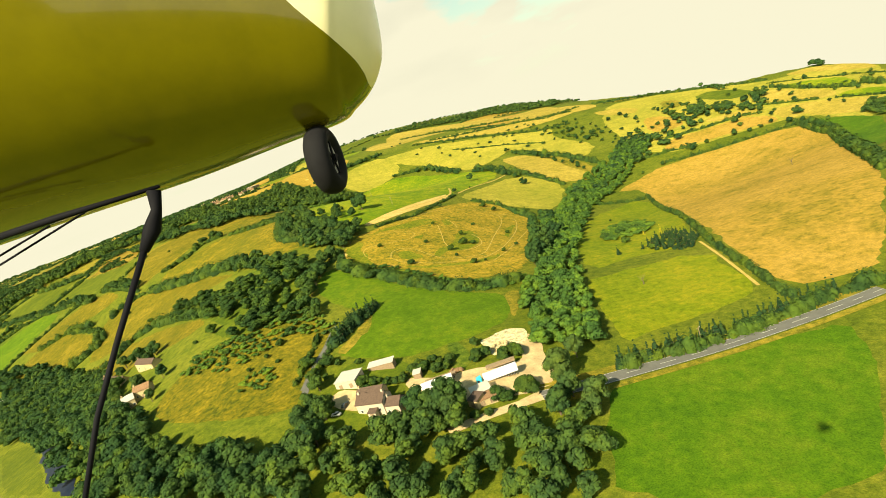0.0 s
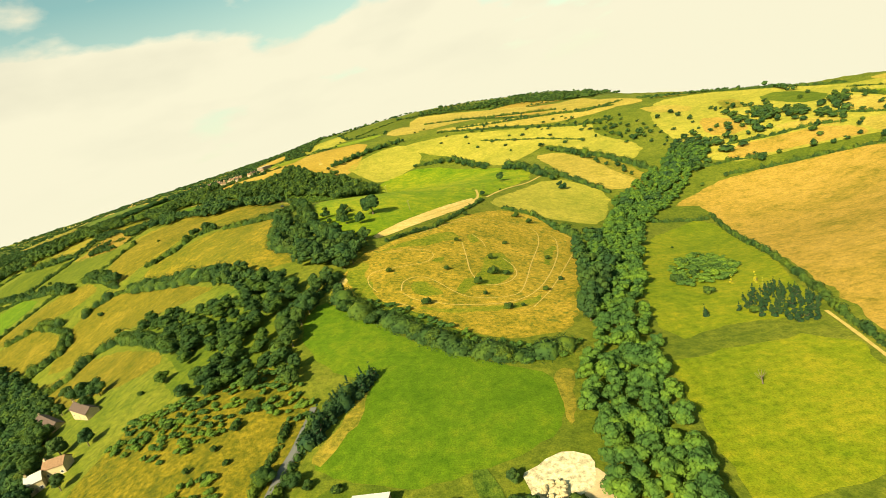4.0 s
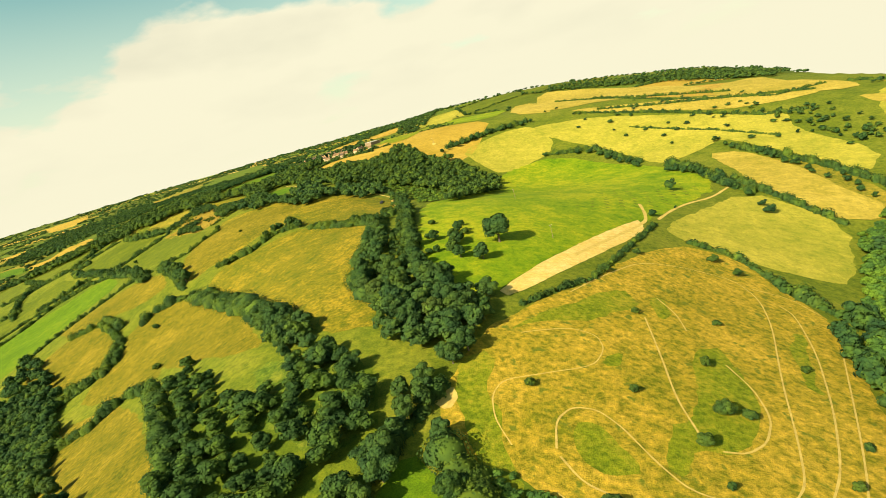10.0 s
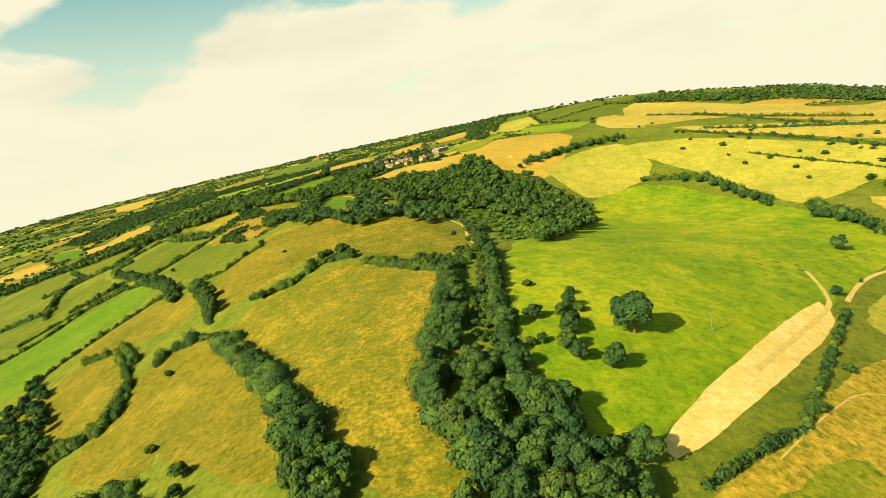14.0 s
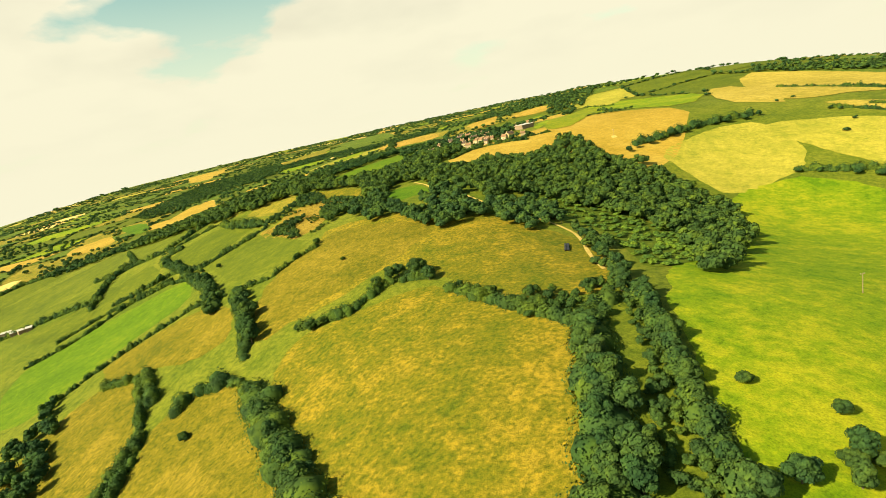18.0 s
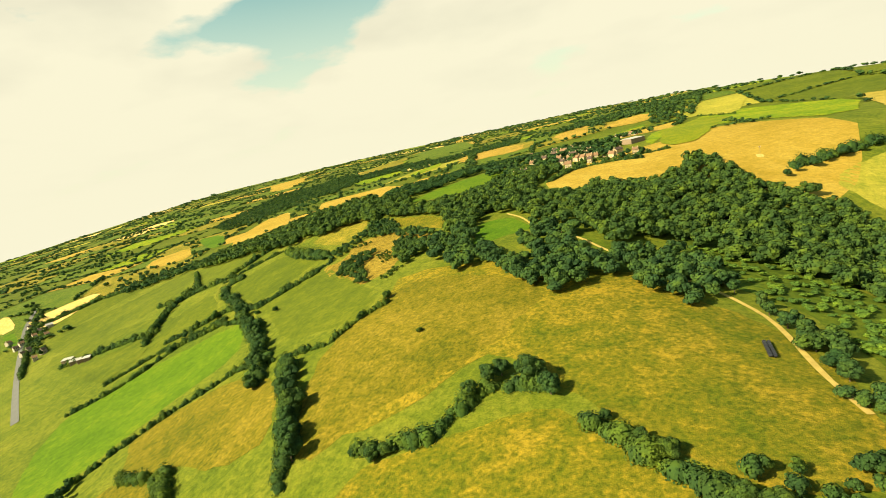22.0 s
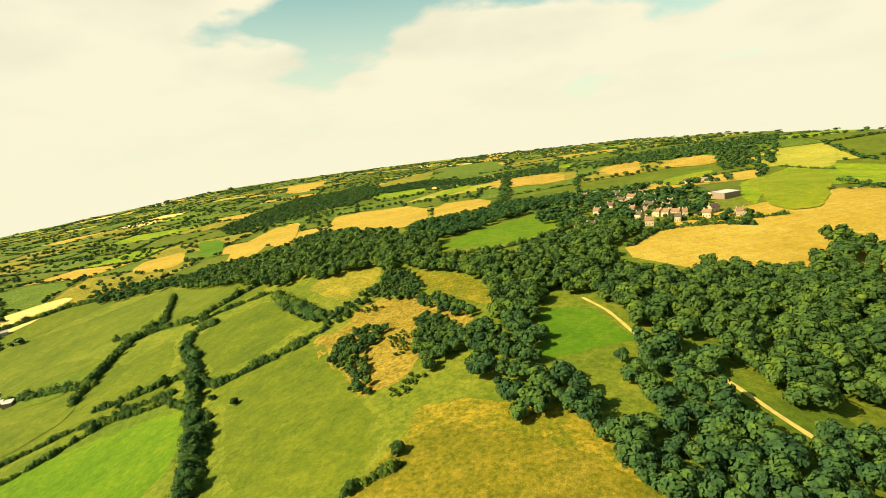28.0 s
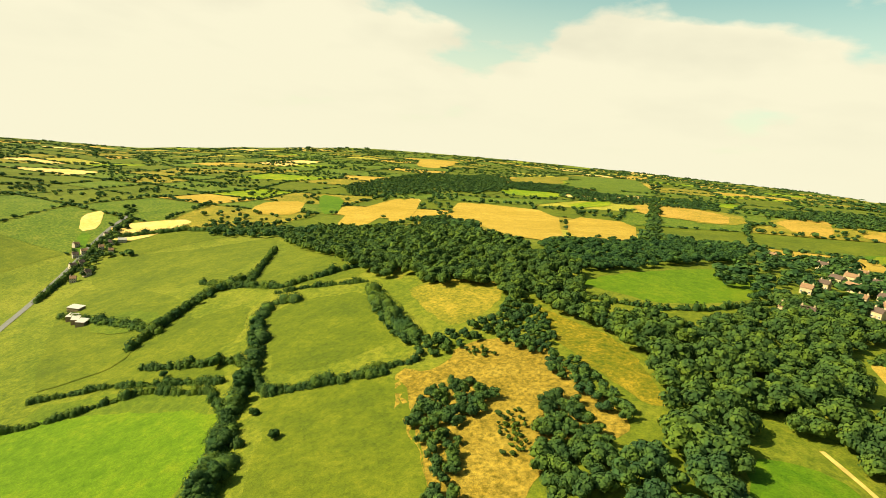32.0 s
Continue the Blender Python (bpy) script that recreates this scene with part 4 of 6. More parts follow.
patch("field", "rough dry slope with tussocks", TUSSOCK, [(-160, 251), (-173, 284), (-166, 306), (-121, 296), (-105, 311), (-74, 275), (-79, 256), (-85, 223)], -0.03)
patch("bank", "green bank below the hillock hedge", MEADOW, [(-73, 362), (-43, 334), (-19, 311), (6, 295), (27, 296), (35, 314), (14, 313), (-7, 318), (-34, 347), (-60, 370)], 0.05)
# ---- roads and tracks ----
ribbon("lane", "narrow dusty lane past the farm", GRAVEL, [(-25, 169), (-15, 172), (-2, 175), (13, 178)], 4.2, 0.2, "lane")
ROAD = [(11, 178)] + [(24, 179), (53, 182), (88, 185), (125, 189), (154, 192)]
tagged(ribbon("road", "grey tarmac country road with white lines", TARMAC, ROAD, 6.4, 0.25, "road"), kind="structure")
ribbon("verge", "worn yellow grass verge of the road", HAY, [(x - 1.2, y + 5.6) for x, y in ROAD], 4.2, 0.12, "verge")
ribbon("verge", "worn yellow grass verge of the road", HAY, [(x + 1.2, y - 5.2) for x, y in ROAD], 3.2, 0.12, "verge")
ribbon("road_marking", "white edge line of the road", PAINT, [(x - 0.3, y + 2.9) for x, y in ROAD], 0.17, 0.32, "road marking")
ribbon("road_marking", "white edge line of the road", PAINT, [(x + 0.3, y - 2.9) for x, y in ROAD], 0.17, 0.32, "road marking")
CENTRE = densify(rounded(rounded(ROAD, False), False), 4.5)
for i in range(0, len(CENTRE) - 1, 2):
    ribbon("road_marking", "white dash on the road's centre line", PAINT, [CENTRE[i], CENTRE[i + 1]], 0.22, 0.33, "road marking", 2)

WORN = "pale worn earth riding track on the hillock"
for line, w in (
    ([(-60, 445), (-40, 455), (-30, 452), (-28, 442), (-33, 428), (-53, 417), (-65, 411), (-68, 402), (-66, 390), (-60, 379)], 1.1),
    ([(-47, 380), (-47, 393), (-42, 401), (-34, 402), (-27, 395), (-19, 381), (-12, 372), (0, 370), (14, 375), (20, 384), (26, 406), (35, 445), (50, 500), (55, 533), (49, 554), (24, 556), (0, 549), (-21, 519), (-39, 490)], 1.5),
    ([(-46, 377), (-40, 368), (-30, 364), (-18, 360), (-2, 361), (12, 365), (23, 376), (33, 394), (46, 430), (60, 479), (67, 521), (63, 530)], 1.6),
    ([(-8, 478), (-7, 446), (-7, 417), (-4, 399)], 1.7),
    ([(17, 449), (22, 434), (22, 416), (16, 401), (8, 393), (1, 392)], 1.6),
    ([(22, 358), (35, 383), (47, 414), (72, 484)], 1.4),
    ([(1, 503), (7, 489), (8, 473)], 1.5),
    ([(56, 546), (73, 544), (81, 528)], 1.4),
    ([(-47, 363), (-41, 358), (-38, 356)], 1.0),
):
    ribbon("track", WORN, EARTH, line, w * 0.42, 0.10, "track", 3)
GREENISH = "fresh green patch in the parched turf"
for line in (
    [(-83, 421), (-70, 429), (-69, 404), (-63, 380), (-54, 362), (-41, 350), (-29, 346), (-41, 344), (-57, 352), (-70, 373), (-80, 399)],
    [(-41, 358), (-19, 354), (11, 361), (23, 371), (33, 382), (24, 363), (16, 357), (-20, 348)],
    [(7, 458), (20, 464), (22, 434), (18, 411), (4, 391), (-5, 392), (-13, 376), (-18, 380), (-11, 400), (-4, 404), (1, 425)],
    [(-4, 497), (3, 507), (6, 485), (-2, 478)],
    [(-29, 436), (-21, 441), (-23, 432), (-29, 430)],
    [(56, 496), (64, 497), (47, 450), (47, 439), (42, 445)],
    [(-67, 446), (-39, 479), (-13, 507), (-9, 487), (-29, 467), (-55, 454)],
    [(-44, 394), (-35, 396), (-29, 388), (-23, 376), (-32, 372), (-40, 376)],
):
    patch("turf_patch", GREENISH, GREENTURF, line, 0.04, "grass", 4)
patch("bare_patch", "bare pale earth by the lane", EARTH, [(-92, 402), (-83, 405), (-78, 402), (-81, 393), (-87, 395)], 0.06, "earth", 4)
ribbon("track", "pale earth farm track across the pasture", EARTH, [(19, 686), (19, 657), (16, 633), (-11, 583), (-35, 540)], 2.4, 0.1)
ribbon("track", "pale earth farm track across the pasture", EARTH, [(26, 645), (40, 675), (57, 702), (83, 729), (106, 767)], 2.2, 0.1)
ribbon("track", "pale earth track between meadow and wood", EARTH, [(-402, 896), (-383, 882), (-371, 869), (-358, 854)], 1.9, 0.3)
ribbon("track", "pale earth track along the edge of the wood", EARTH, [(-358, 854), (-338, 845), (-318, 832), (-294, 812), (-262, 792), (-231, 776), (-209, 753), (-192, 705), (-182, 685)], 2.2, 0.3)
ribbon("track", "pale earth track between hedge and field", EARTH, [(125, 226), (133, 263), (143, 311)], 1.5, 0.3)
ribbon("track", "narrow grey lane to the farm", TARMAC, [(-86, 220), (-83, 240), (-79, 256), (-77, 276)], 2.6, 0.3)
hedge([(-83, 221), (-80, 238), (-77, 253), (-75, 271)], 3.5, 3.0)
hedge([(-90, 227), (-87, 248), (-85, 266)], 3.5, 3.0)
patch("field_margin", "dry pale field margin", HAY, [(-73, 247), (-59, 279), (-54, 287), (-56, 272), (-68, 242)], 0.05)
patch("field_margin", "dry pale field margin", HAY, [(19, 291), (26, 291), (23, 273), (15, 249), (15, 262), (17, 273)], 0.05)
patch("river_water", "dark still river water between trees", plain("river_water_surface", (0.012, 0.018, 0.035), 0.5, 0, 0.05, 0.2, 0.05), [(-349, 380), (-331, 374), (-257, 288), (-215, 239), (-188, 209), (-213, 224), (-249, 263)], 0.1, "river")
patch("riverside_meadow", "green riverside meadow", DULL, [(-395, 395), (-332, 355), (-235, 245), (-232, 236), (-291, 277)], 0.05)
patch("bank", "scrubby green bank between wood and track", SCRUBBY, [(-272, 835), (-252, 847), (-228, 830), (-207, 832), (-195, 835), (-202, 772), (-210, 782), (-228, 787), (-250, 814)], 0.05)
patch("field_margin", "bright green strip between tree belts", MEADOW, [(-330, 842), (-304, 829), (-276, 832), (-283, 797), (-308, 819)], 0.05)

patch("field", "dull green valley field", DULL, [(-1055, 728), (-899, 796), (-685, 783), (-631, 767), (-681, 733), (-728, 687)], -0.03)
patch("field", "olive green valley field", MEADOW, [(-718, 685), (-679, 730), (-629, 761), (-585, 745), (-529, 718), (-636, 675)], -0.03)

# ---- far fields, traced one by one ----
FAR = (
    ("ripe orange corn field", CORN, [(-1117, 1350), (-1229, 1467), (-1003, 1507), (-707, 1142), (-787, 1126), (-874, 1192)]),
    ("ripe orange corn field", CORN, [(-963, 1479), (-847, 1521), (-701, 1276), (-727, 1177)]),
    ("ripe orange corn field", CORN, [(-1072, 1064), (-1226, 1174), (-1371, 1379), (-1315, 1371), (-1132, 1187), (-1004, 1063)]),
    ("pale cut stubble field", STUBBLE, [(-1069, 1162), (-1294, 1340), (-1339, 1430), (-1136, 1254)]),
    ("ripe orange corn field", CORN, [(-1373, 1043), (-1463, 1112), (-1434, 1186), (-1251, 1086), (-1302, 1035)]),
    ("pale cut stubble field", STUBBLE, [(-1263, 795), (-1342, 812), (-1325, 914), (-1285, 920), (-1226, 827)]),
    ("pale cut stubble field", STUBBLE, [(-1429, 779), (-1458, 816), (-1334, 793), (-1327, 765)]),
    ("dry yellow hay field", HAY, [(-1011, 1808), (-1037, 1893), (-807, 1846), (-727, 1680), (-804, 1621)]),
    ("dry yellow hay field", HAY, [(-744, 1813), (-698, 1964), (-615, 1700), (-673, 1650)]),
    ("dry yellow hay field", HAY, [(-599, 1781), (-545, 1815), (-480, 1744), (-493, 1681)]),
    ("dark green crop field", SCRUBBY, [(-1868, 2651), (-1688, 2910), (-1246, 2291), (-1289, 2113)]),
    ("dry yellow hay field", HAY, [(-1764, 2189), (-1801, 2566), (-1631, 2346), (-1624, 2070)]),
    ("ripe orange corn field", CORN, [(-2809, 2520), (-2594, 2654), (-2146, 2127), (-2279, 2089)]),
    ("bright green field", LAWN, [(-1538, 1266), (-1431, 1280), (-1217, 1146), (-1226, 1117)]),
    ("bright green field", LAWN, [(-538, 1528), (-501, 1598), (-470, 1636), (-457, 1597), (-487, 1466)]),
    ("bright green hill pasture", PASTURE, [(-389, 1372), (-366, 1520), (-344, 1163), (-361, 1193)]),
    ("green pasture behind the corn", PASTURE, [(-337, 1183), (-362, 1615), (-241, 1551), (-136, 1484), (-153, 1255), (-295, 1324)]),
    ("olive green field", MEADOW, [(-862, 734), (-856, 762), (-812, 775), (-783, 761), (-803, 738), (-829, 726)]),
    ("dull green field", DULL, [(-832, 700), (-832, 721), (-768, 749), (-731, 736), (-731, 704), (-738, 688)]),
    ("bright green field", LAWN, [(-1318, 764), (-1312, 781), (-1207, 759), (-1209, 748)]),
    ("golden hill hay field", HILLHAY, [(227, 1299), (356, 1301), (397, 1191), (386, 1131), (283, 1142), (209, 1182)]),
    ("dry orange hill field", ORANGE, [(353, 782), (399, 774), (449, 761), (468, 720), (455, 682), (428, 707), (385, 726), (350, 734), (330, 748)]),
    ("golden hilltop field", HILLHAY, [(624, 900), (658, 880), (664, 800), (637, 732), (630, 740), (633, 848), (614, 875)]),
    ("yellow-green hilltop pasture", PALE, [(583, 887), (616, 878), (627, 821), (627, 726), (620, 704), (607, 690), (607, 754), (600, 817), (581, 864)]),
    ("green hill pasture", PASTURE, [(565, 842), (592, 806), (601, 750), (579, 701), (567, 699), (564, 744), (560, 809)]),
    ("green hill pasture", PASTURE, [(528, 676), (546, 683), (553, 662), (551, 629), (528, 605), (527, 643)]),
    ("golden hill hay field", HILLHAY, [(512, 801), (550, 844), (553, 775), (554, 732), (546, 698), (532, 685), (525, 697), (517, 730), (507, 763)]),
    ("golden hill hay field", HILLHAY, [(484, 741), (508, 718), (520, 671), (521, 597), (500, 575), (479, 575), (471, 630), (478, 670), (464, 669), (465, 705)]),
    ("bright green hill field", LAWN, [(463, 636), (464, 586), (460, 553), (445, 514), (319, 372), (401, 503), (450, 601)]),
    ("golden hill hay field", HILLHAY, [(419, 814), (471, 795), (480, 755), (466, 745), (439, 769)]),
    ("dry orange hill field", ORANGE, [(388, 935), (414, 906), (410, 832), (376, 821), (356, 849)]),
    ("yellowing hill pasture", MEADOW, [(492, 962), (535, 974), (552, 881), (526, 854), (501, 877)]),
    ("yellowing hill pasture", HAY, [(456, 1012), (483, 993), (456, 929), (437, 949)]),
    ("golden hill hay field", HILLHAY, [(356, 1087), (399, 1061), (418, 1010), (396, 983), (355, 1037)]),
    ("golden hill hay field", HILLHAY, [(-82, 1706), (56, 1636), (207, 1441), (231, 1290), (171, 1265), (41, 1288), (-31, 1244), (-72, 1289)]),
    ("golden hill hay field", HILLHAY, [(255, 1349), (353, 1450), (347, 1249), (289, 1223), (241, 1232)]),
    ("golden hill hay field", HILLHAY, [(-139, 1534), (-86, 1539), (-31, 1227), (-118, 1259)]),
    ("golden hill hay field", HILLHAY, [(-22, 1230), (114, 1204), (238, 1192), (336, 1163), (340, 1136), (270, 1105), (196, 1101), (105, 1154), (31, 1178)]),
    ("yellowing hill pasture with scattered bushes", PALE, [(-80, 1145), (20, 1159), (164, 1097), (258, 1055), (240, 972), (276, 867), (233, 800), (212, 861), (180, 941), (161, 981), (126, 949), (79, 909), (59, 942), (27, 1013), (-31, 1068), (-63, 1099)]),
    ("golden hay field on the slope", HILLHAY, [(126, 923), (161, 919), (185, 844), (193, 803), (198, 763), (212, 733), (197, 703), (162, 699), (155, 720), (139, 742), (132, 789), (131, 838)]),
)
patch("hillside", "yellow-green open hillside between the hedges", PALE, [(477, 1104), (546, 1007), (589, 897), (616, 878), (654, 875), (660, 790), (630, 715), (452, 521), (471, 630), (471, 670), (402, 713), (313, 737), (315, 853), (335, 989), (400, 1120)], 0.12)
BEYOND = (
    ("ripe orange corn field beyond the wood", CORN, [(-1168, 1380), (-1236, 1453), (-1130, 1472), (-985, 1472), (-834, 1289), (-679, 1110), (-682, 1090), (-783, 1106), (-960, 1271), (-1128, 1339)]),
    ("ripe orange corn field beyond the wood", CORN, [(-941, 1450), (-851, 1518), (-708, 1287), (-659, 1175), (-723, 1220), (-687, 1138)]),
    ("ripe orange corn field", CORN, [(-1259, 1292), (-1351, 1398), (-1321, 1412), (-1143, 1266), (-1046, 1173), (-1034, 1133)]),
    ("dry orange field", ORANGE, [(-1018, 1781), (-976, 1891), (-806, 1787), (-747, 1652), (-833, 1645), (-904, 1636)]),
    ("light green field", PASTURE, [(-1432, 1771), (-1278, 1850), (-1178, 1730), (-1301, 1664)]),
    ("light green field", PASTURE, [(-1087, 1637), (-1095, 1814), (-1016, 1701), (-1029, 1587)]),
    ("dry yellow hay field", HAY, [(-1739, 2132), (-1633, 2309), (-1499, 2152), (-1601, 1999)]),
    ("dark green crop field", SCRUBBY, [(-1648, 2342), (-1565, 2532), (-1270, 2213), (-1294, 2059), (-1458, 2126)]),
    ("light green field above the village", SUNNY, [(-380, 1353), (-358, 1555), (-293, 1481), (-294, 1168), (-320, 1145), (-339, 1171), (-354, 1263)]),
    ("yellow-green field above the village", PALE, [(-379, 1633), (-295, 1749), (-293, 1526), (-360, 1579)]),
    ("light green field behind the village", SUNNY, [(-528, 1534), (-492, 1588), (-455, 1609), (-461, 1500), (-472, 1406)]),
    ("dry orange field", ORANGE, [(-730, 1788), (-677, 1930), (-596, 1663), (-643, 1654)]),
    ("dry orange field", ORANGE, [(-592, 1781), (-522, 1812), (-464, 1742), (-475, 1666), (-567, 1698)]),
)
for label, m, line in FAR:
    patch("field", label, m, line, 0.35)
for label, m, line in BEYOND:
    patch("field", label, m, line, 0.6)

# ---- far country beyond the traced land ----
CORE = [(-1190, 560), (-1080, 300), (-420, 60), (500, -80), (560, 760), (330, 1330), (-120, 1250), (-560, 1200), (-700, 1060), (-1100, 1010)]
VFAR = crown_set(33, 6, 7, 0, 2.2)
far_rng = np.random.default_rng(77)


def scaled(vf, x, y, h, w):
    v, f = vf
    a = far_rng.uniform(0, 6.28)
    q = np.stack([(v[:, 0] * math.cos(a) - v[:, 1] * math.sin(a)) * w, (v[:, 0] * math.sin(a) + v[:, 1] * math.cos(a)) * w, v[:, 2] * h - 0.8 * h], 1)
    return q + [x, y, gz(x, y)], f


def cell_corner(i, j):
    k = noise.cell_vector((i * 1.7 + 0.3, j * 1.3 + 0.6, 4.2))
    u, v = (i + 0.55 * (k[0] - 0.5)) * 190, (j + 0.55 * (k[1] - 0.5)) * 150
    c, s = math.cos(0.5), math.sin(0.5)
    return MID[0] + u * c - v * s, MID[1] + u * s + v * c


far_trees, far_fields = [], {}
PALETTE = [(DULL, 0.36), (PASTURE, 0.05), (HAY, 0.13), (CORN, 0.10), (STUBBLE, 0.04), (PALE, 0.05), (SCRUBBY, 0.27)]
for i in range(-24, 12):
    for j in range(-12, 30):
        c = [cell_corner(i, j), cell_corner(i + 1, j), cell_corner(i + 1, j + 1), cell_corner(i, j + 1)]
        mx, my = sum(p[0] for p in c) / 4, sum(p[1] for p in c) / 4
        r, az = math.hypot(mx - MID[0], my - MID[1]), math.degrees(math.atan2(mx - MID[0], my - MID[1]))
        crest = np.interp(az, TURN_AZ, CREST)
        if r > min(4150, crest + 60) or az < -104 or az > 54 or any(inside(np.array([p[0]]), np.array([p[1]]), CORE)[0] for p in c):
            continue
        pick = far_rng.uniform()
        for m, share in PALETTE:
            if pick < share:
                far_fields.setdefault(m.name, (m, []))[1].append(c)
                break
            pick -= share
        if pick >= 1:
            continue
        gap = 9 + max(0, r - 1100) * 0.011
        for a, b in ((c[0], c[1]), (c[0], c[3])):
            if far_rng.uniform() < 0.12:
                continue
            tall = far_rng.uniform(4.0, 9.0) * (1 + r / 6000)
            for x, y in densify([a, b], gap):
                if far_rng.uniform() < 0.86:
                    h = tall * far_rng.uniform(0.55, 1.35)
                    far_trees.append(scaled(VFAR[int(far_rng.integers(6))], x + far_rng.normal(0, 2), y + far_rng.normal(0, 2), h / 10, max(h, gap * 0.9) / 10 * 1.3))
        if far_rng.uniform() < (0.42 if az < 0 else 0.2):
            k = int(far_rng.integers(12, 40))
            sx_, sy_ = far_rng.uniform(20, 60), far_rng.uniform(14, 40)
            for _ in range(k):
                h = far_rng.uniform(7, 13)
                far_trees.append(scaled(VFAR[int(far_rng.integers(6))], mx + far_rng.normal(0, sx_), my + far_rng.normal(0, sy_), h / 10, h / 10 * 1.25))
roots = np.array([v[:, :2].mean(axis=0) for v, _ in far_trees])
free = np.ones(len(roots), bool)
for _, _, line in FAR + BEYOND:
    free &= ~inside(roots[:, 0], roots[:, 1], line)
far_trees = [t for t, k in zip(far_trees, free) if k]
joined("distant_trees", "hedgerows and copses of the distant farmland", far_trees, OAK, "trees")
for m, quads in far_fields.values():
    vs, fs = [], []
    for q in quads:
        n = 6
        o = len(vs)
        for a in range(n + 1):
            for b in range(n + 1):
                u, v = 0.02 + 0.96 * a / n, 0.02 + 0.96 * b / n
                x = (q[0][0] * (1 - u) + q[1][0] * u) * (1 - v) + (q[3][0] * (1 - u) + q[2][0] * u) * v
                y = (q[0][1] * (1 - u) + q[1][1] * u) * (1 - v) + (q[3][1] * (1 - u) + q[2][1] * u) * v
                vs.append((x, y))
        fs += [(o + a * (n + 1) + b, o + (a + 1) * (n + 1) + b, o + (a + 1) * (n + 1) + b + 1, o + a * (n + 1) + b + 1) for a in range(n) for b in range(n)]
    vs = np.array(vs)
    z = ground(vs[:, 0], vs[:, 1]) + lift(vs[:, 0], vs[:, 1]) * 0.85
    tagged(mesh_object("distant_fields", np.column_stack([vs, z]), fs, m), "patchwork of distant fields", "field", kind="stuff")

# ---- far woods and hill trees ----
WOOD_LABEL = "distant belt of dark green trees"
for line, high, gap in (
    ([(-67, 1740), (131, 1697), (371, 1769), (467, 1669), (370, 1409), (293, 1499), (119, 1610), (-60, 1697)], 12, 11),
    ([(266, 722), (325, 818), (439, 908), (484, 836), (533, 839), (562, 850), (483, 761), (432, 812), (348, 760), (280, 709)], 11, 17),
    ([(-1657, 1393), (-1931, 1872), (-1734, 2095), (-1379, 1755), (-1391, 1592), (-1389, 1425), (-1456, 1309)], 11, 13),
    ([(-1321, 1945), (-1091, 1986), (-979, 2104), (-849, 1850), (-993, 1816), (-1143, 1739)], 10, 13),
    ([(-820, 1981), (-714, 2155), (-405, 2061), (-374, 1613), (-443, 1595), (-486, 1779), (-617, 1828), (-756, 1844)], 11, 13),
    ([(-1111, 735), (-1184, 762), (-1499, 861), (-1447, 867), (-1195, 794), (-1075, 748)], 9, 13),
    ([(-1250, 925), (-1250, 978), (-1108, 1009), (-1055, 1046), (-877, 1026), (-772, 976), (-750, 933), (-848, 933), (-1025, 970), (-1165, 914)], 10, 10),
    ([(-461, 1068), (-463, 1128), (-475, 1275), (-414, 1278), (-388, 1204), (-382, 1103), (-406, 1134), (-425, 1082), (-425, 1028), (-441, 1033)], 11, 13),
    ([(-656, 1215), (-974, 1784), (-952, 1785), (-640, 1220)], 12, 10),
    ([(-531, 1076), (-546, 1180), (-540, 1294), (-518, 1420), (-479, 1270), (-480, 1121), (-499, 1073)], 10, 11),
    ([(-1027, 1173), (-1064, 1263), (-930, 1221), (-773, 1082), (-841, 1078)], 9, 10),
    ([(262, 768), (314, 854), (351, 867), (338, 809), (286, 739), (224, 681), (162, 654), (151, 626), (169, 615), (200, 642)], 10, 10),
    ([(229, 1047), (286, 1061), (317, 1012), (330, 907), (350, 904), (293, 889), (260, 949)], 7, 17),
    ([(406, 981), (459, 981), (500, 922), (472, 881), (421, 917)], 8, 22),
):
    wood("wood", WOOD_LABEL, line, high, gap, OAK, FAR_CROWNS, 0.22, high * 1.15)


for line, high, gap, drop in (
    ([(-57, 1206), (137, 1161), (305, 1087), (353, 954), (415, 909), (486, 901), (355, 713), (335, 795), (298, 841), (235, 904), (169, 930), (22, 1044)], 6, 34, 0.45),
    ([(199, 662), (329, 847), (467, 960), (565, 901), (603, 833), (618, 708), (453, 528), (457, 645), (374, 718), (242, 663)], 7, 34, 0.45),
    ([(-70, 1290), (71, 1249), (221, 1218), (319, 1185), (210, 919), (157, 1006), (70, 1023), (-26, 1092)], 5, 38, 0.5),
):
    wood("scattered_trees", "scattered bushes and trees on the hillside", line, high, gap, OAK, FAR_CROWNS, drop, 8.0)


def treeline(pts, gap, high, kinds=OAKS, label="hedgerow tree with a full dark green crown", group="hedgerow trees", jitter=2.0, skip=0.0):
    for x, y in densify(pts, gap):
        if RNG.uniform() >= skip:
            tree(x + RNG.normal(0, jitter), y + RNG.normal(0, jitter), high * RNG.uniform(0.7, 1.2), kinds, "tree", label, group)


# hedgerow trees, one object each
treeline([(-174, 614), (-157, 543), (-148, 500), (-135, 476)], 6.5, 10, OAKS + WILLOWS[:1])
treeline([(-160, 649), (-136, 566), (-125, 527), (-115, 500)], 8, 8, jitter=1.0)
treeline([(-111, 489), (-103, 482), (-98, 477)], 9, 13)
treeline([(-334, 586), (-278, 548), (-235, 515), (-197, 483)], 7, 8.5, OAKS, jitter=1.5)
treeline([(-201, 479), (-182, 466)], 9, 14)
treeline([(-543, 737), (-451, 668)], 9, 11)
treeline([(-442, 682), (-392, 643), (-371, 624)], 9, 12)
treeline([(-235, 791), (-209, 762), (-197, 739), (-181, 704), (-171, 680), (-165, 655)], 7, 8, OAKS + WILLOWS[:1], "tree beside the earth track", "track trees", 2.5)
